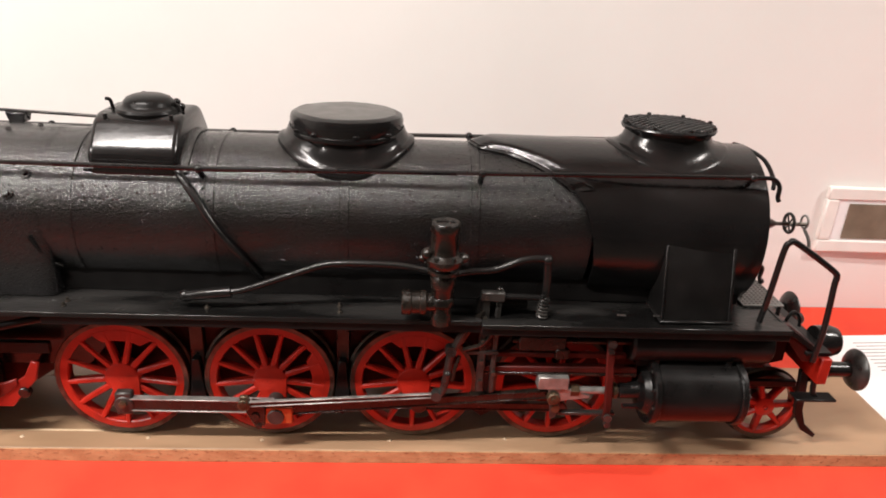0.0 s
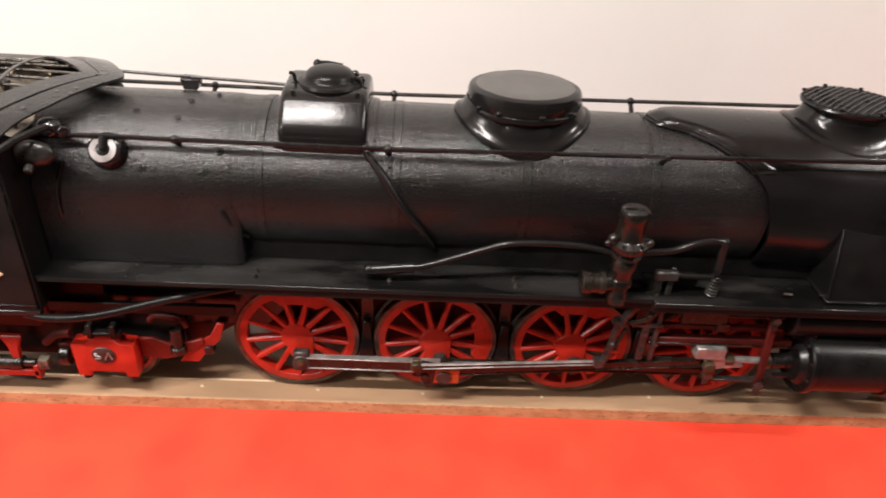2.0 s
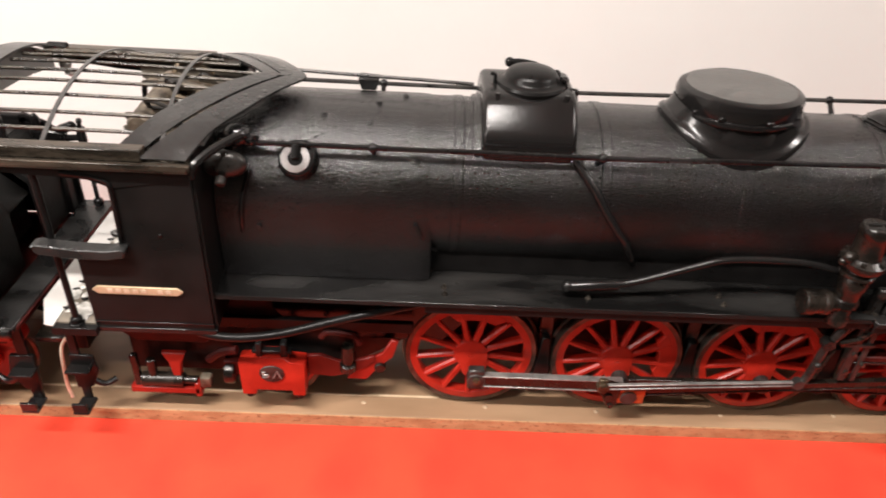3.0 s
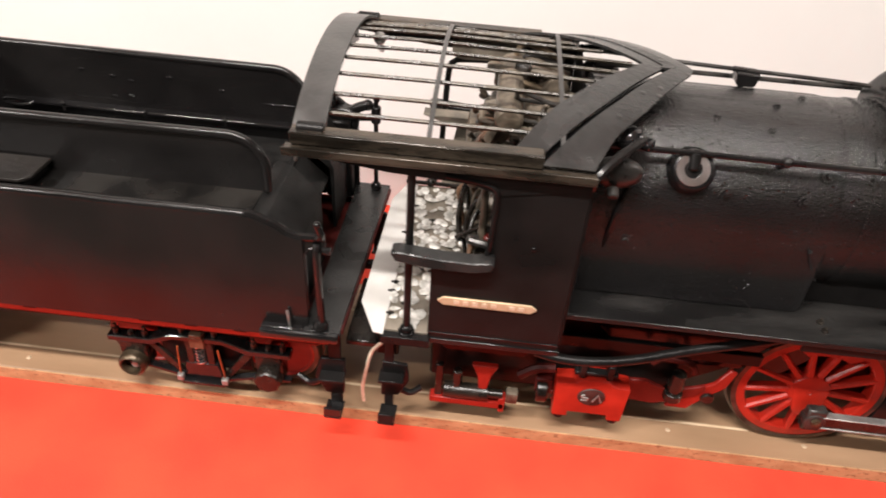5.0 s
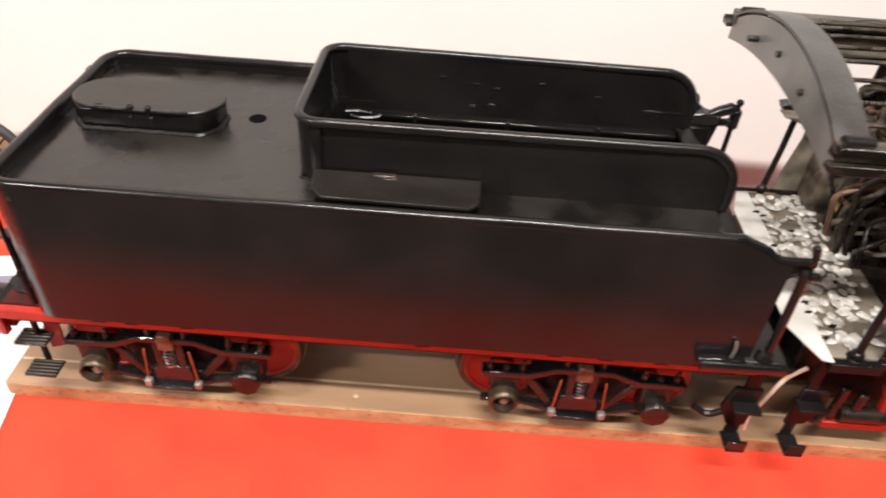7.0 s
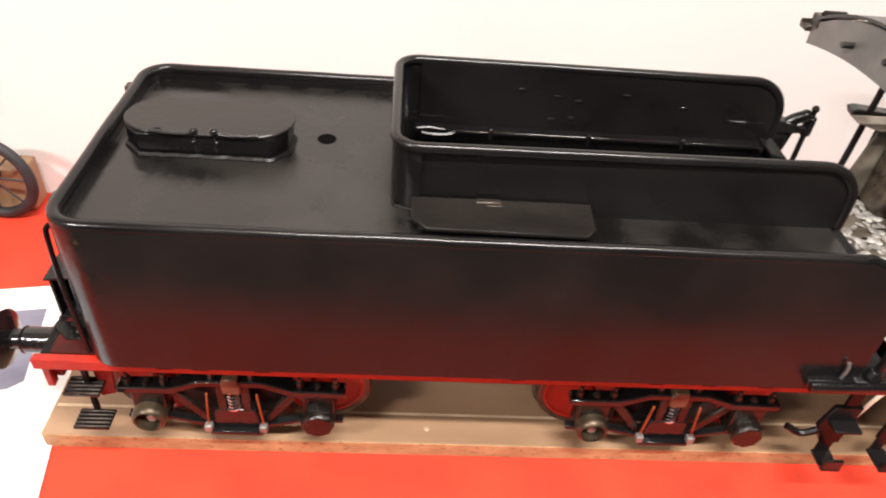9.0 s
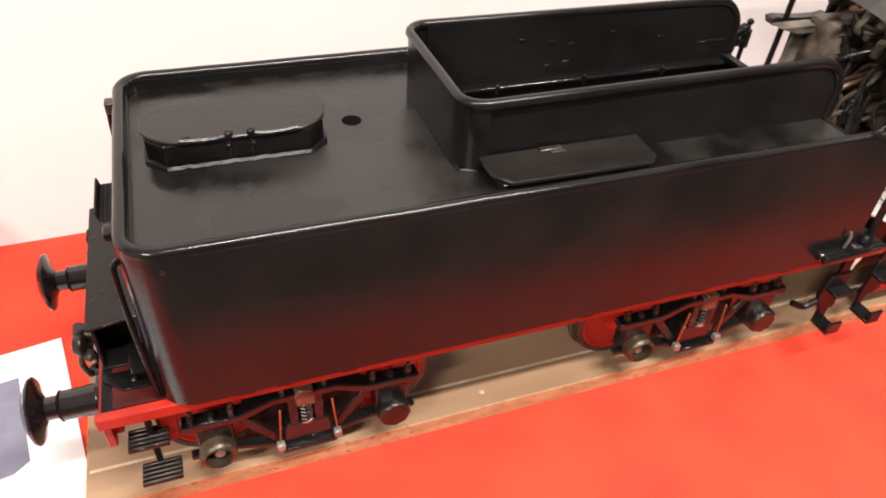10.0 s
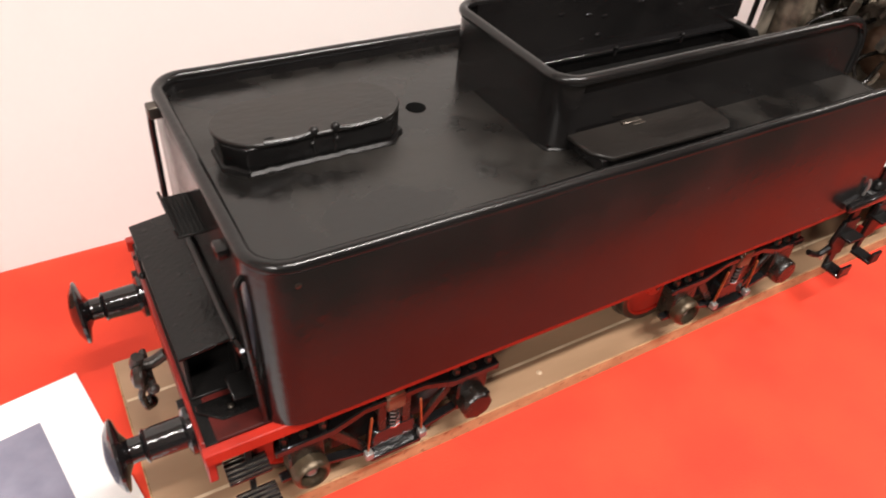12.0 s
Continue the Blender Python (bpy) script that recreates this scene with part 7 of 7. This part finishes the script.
    part("coupling_link", B().tube([(-1.0420, -0.018, 0.0880), (-1.0500, -0.019, 0.0760), (-1.0480, -0.015, 0.0560), (-1.0440, -0.001, 0.0540), (-1.0480, 0.003, 0.0720), (-1.0420, 0.002, 0.0880)], 0.0024, 8).ball((-1.046, -0.008, 0.053), 0.0050), BROWN, h)
    part("coupling_cap", B().lathe([(0.0005, -0.001), (0.0060, 0.0), (0.0090, 0.0025), (0.0092, 0.004), (0.0068, 0.008), (0.0022, 0.0096), (0, 0.0098)], (-1.0440, -0.0150, 0.0880), (-1, 0.1, 0.1), 18), BROWN, h, "dark domed cap")
    for s in (-1, 1):
        Y = lambda a, q: sorted((s * a, s * q))
        st = part("tail_step", B().box(-1.0190, -0.9930, *Y(0.1130, 0.0950), 0.0765, 0.0790, 0.0005), GLOSS, TENDER, "ribbed black double footstep")
        part("lower_tread", B().box(-1.0160, -0.9900, *Y(0.1200, 0.1020), 0.0470, 0.0495, 0.0005), GLOSS, st)
        part("step_rod", B().box(-1.0060, -1.0020, *Y(0.1040, 0.1000), 0.0480, 0.1090, 0.0005), SATIN, st)
        part("step_stay", B().prism([(-1.0000, 0.0600), (-0.9880, 0.0640), (-0.9860, 0.0980), (-1.0000, 0.1020)], "y", *Y(0.0985, 0.0960), 0.0006), MIDRED, st)
        for k in range(5):
            y = 0.0970 + k * 0.0035
            part("tread_rib", B().box(-1.0188, -0.9932, *Y(y, y + 0.0013), 0.0788, 0.0802, 0.0004), TYRE, st)
            part("tread_rib", B().box(-1.0158, -0.9902, *Y(y + 0.007, y + 0.0083), 0.0493, 0.0507, 0.0004), TYRE, st)


tail()


# ---- things round the models ----
def quad(b, o, u, v, x0, x1, y0, y1, z0, z1):
    """A flat slab in a sheet's own axes u, v from its corner o."""
    P = lambda x, y, z: (o[0] + u[0] * x + v[0] * y, o[1] + u[1] * x + v[1] * y, z)
    c = [P(x0, y0, z0), P(x1, y0, z0), P(x1, y1, z0), P(x0, y1, z0), P(x0, y0, z1), P(x1, y0, z1), P(x1, y1, z1), P(x0, y1, z1)]
    return b.raw(c, [(3, 2, 1, 0), (4, 5, 6, 7), (0, 1, 5, 4), (1, 2, 6, 5), (2, 3, 7, 6), (3, 0, 4, 7)])


def photo_sheet():
    """A4 page with a photograph; its near right edge runs beside the board's end."""
    a = math.atan2(-0.172, 0.0300)
    v = (math.cos(a), math.sin(a))            # down the page
    u = (v[1], -v[0])                         # across the page, to the left
    o = (-1.0935, 0.1060)
    t = thing("photo_sheet", "white paper sheet with a blue-grey photograph on the cloth", "paper sheet", (o[0], o[1], TOP))
    part("page", quad(B(), o, u, v, 0, 0.21, 0, 0.297, TOP + 0.0012, TOP + 0.0016), PAPER, t)
    part("photograph", quad(B(), o, u, v, 0.038, 0.180, 0.034, 0.135, TOP + 0.0016, TOP + 0.0019), PHOTO, t, "blue-grey printed photograph")
    ph = B()
    quad(ph, o, u, v, 0.038, 0.180, 0.135, 0.240, TOP + 0.0016, TOP + 0.0019)
    p2 = part("photograph_lower", ph, PHOTO2, t, "pale lower part of the photograph")
    bd = []
    for i in range(21):
        s = i / 20
        x, y = 0.038 + 0.142 * s, 0.128 + 0.03 * math.sin(s * 3.0)
        bd.append([(o[0] + u[0] * x + v[0] * y, o[1] + u[1] * x + v[1] * y, TOP + 0.0022), (o[0] + u[0] * x + v[0] * (y + 0.016), o[1] + u[1] * x + v[1] * (y + 0.016), TOP + 0.0022)])
    part("pale_band", B().skin(bd, 0.0002), PAPER, p2)


def text_sheet():
    o, u, v = (0.9000, 0.2050), (1.0, 0.06), (-0.06, -1.0)
    t = thing("text_sheet", "white paper sheet with lines of small print on the cloth", "paper sheet", (o[0], o[1], TOP))
    part("page", quad(B(), o, u, v, 0, 0.21, 0, 0.297, TOP + 0.0012, TOP + 0.0016), PAPER, t)
    part("red_line", quad(B(), o, u, v, 0.0040, 0.0058, 0.004, 0.293, TOP + 0.0016, TOP + 0.0018), REDINK, t, "red border line")
    random.seed(5)
    for i in range(9):
        part("print_line", quad(B(), o, u, v, 0.075, 0.165 + random.uniform(0, 0.03), 0.022 + i * 0.0095, 0.0236 + i * 0.0095, TOP + 0.0016, TOP + 0.0018), INK, t)


def picture_frame():
    x0, x1, z0, z1 = 0.9480, 1.1800, 0.0880, 0.1950
    y = wall_y(1.03) - 0.001
    t = thing("picture_frame", "white framed picture hanging on the wall", "picture frame", ((x0 + x1) / 2, y, z0))
    d = 0.011
    m = 0.020
    part("moulding", B().box(x0, x1, y - d, y, z1 - m, z1, 0.002).box(x0, x1, y - d, y, z0, z0 + m, 0.002).box(x0, x0 + m, y - d, y, z0 + m, z1 - m, 0.002).box(x1 - m, x1, y - d, y, z0 + m, z1 - m, 0.002), FRAMEWHITE, t)
    part("mount", B().box(x0 + m, x1 - m, y - 0.008, y - 0.002, z0 + m, z1 - m), PAPER, t)
    part("print", B().box(x0 + 0.0380, x1 - 0.038, y - 0.0095, y - 0.0078, z0 + 0.0235, z1 - 0.0260), OLIVE, t, "dull olive grey print")


def model_wheel():
    """The black-tyred wheel of a small vehicle model, on a wooden plinth by the wall."""
    t = thing("vehicle_model", "small black-tyred wheel model on a wooden plinth", "model", (-1.2315, 0.213, TOP))
    c, r = (-1.2315, 0.2130, 0.0375), 0.0472
    part("tyre", B().lathe([(r + 0.0062 * math.cos(radians(a)), 0.0062 * math.sin(radians(a))) for a in range(0, 361, 30)], c, (0.1, 1, 0), 48), RUBBER, t)
    part("hub", B().cyl((c[0], c[1] - 0.012, c[2]), (c[0], c[1] + 0.012, c[2]), 0.008, bev=0.001), DARKSTEEL, t)
    for a in range(0, 360, 45):
        part("spoke", B().cyl(c, (c[0] + r * math.cos(radians(a)), c[1] - 0.1 * r * math.cos(radians(a)), c[2] + r * math.sin(radians(a))), 0.0012, seg=6), RUBBER, t)
    part("plinth", B().box(-1.40, -1.200, 0.2270, 0.2580, TOP, 0.040, 0.002), WOOD, t)


photo_sheet()
text_sheet()
picture_frame()
model_wheel()
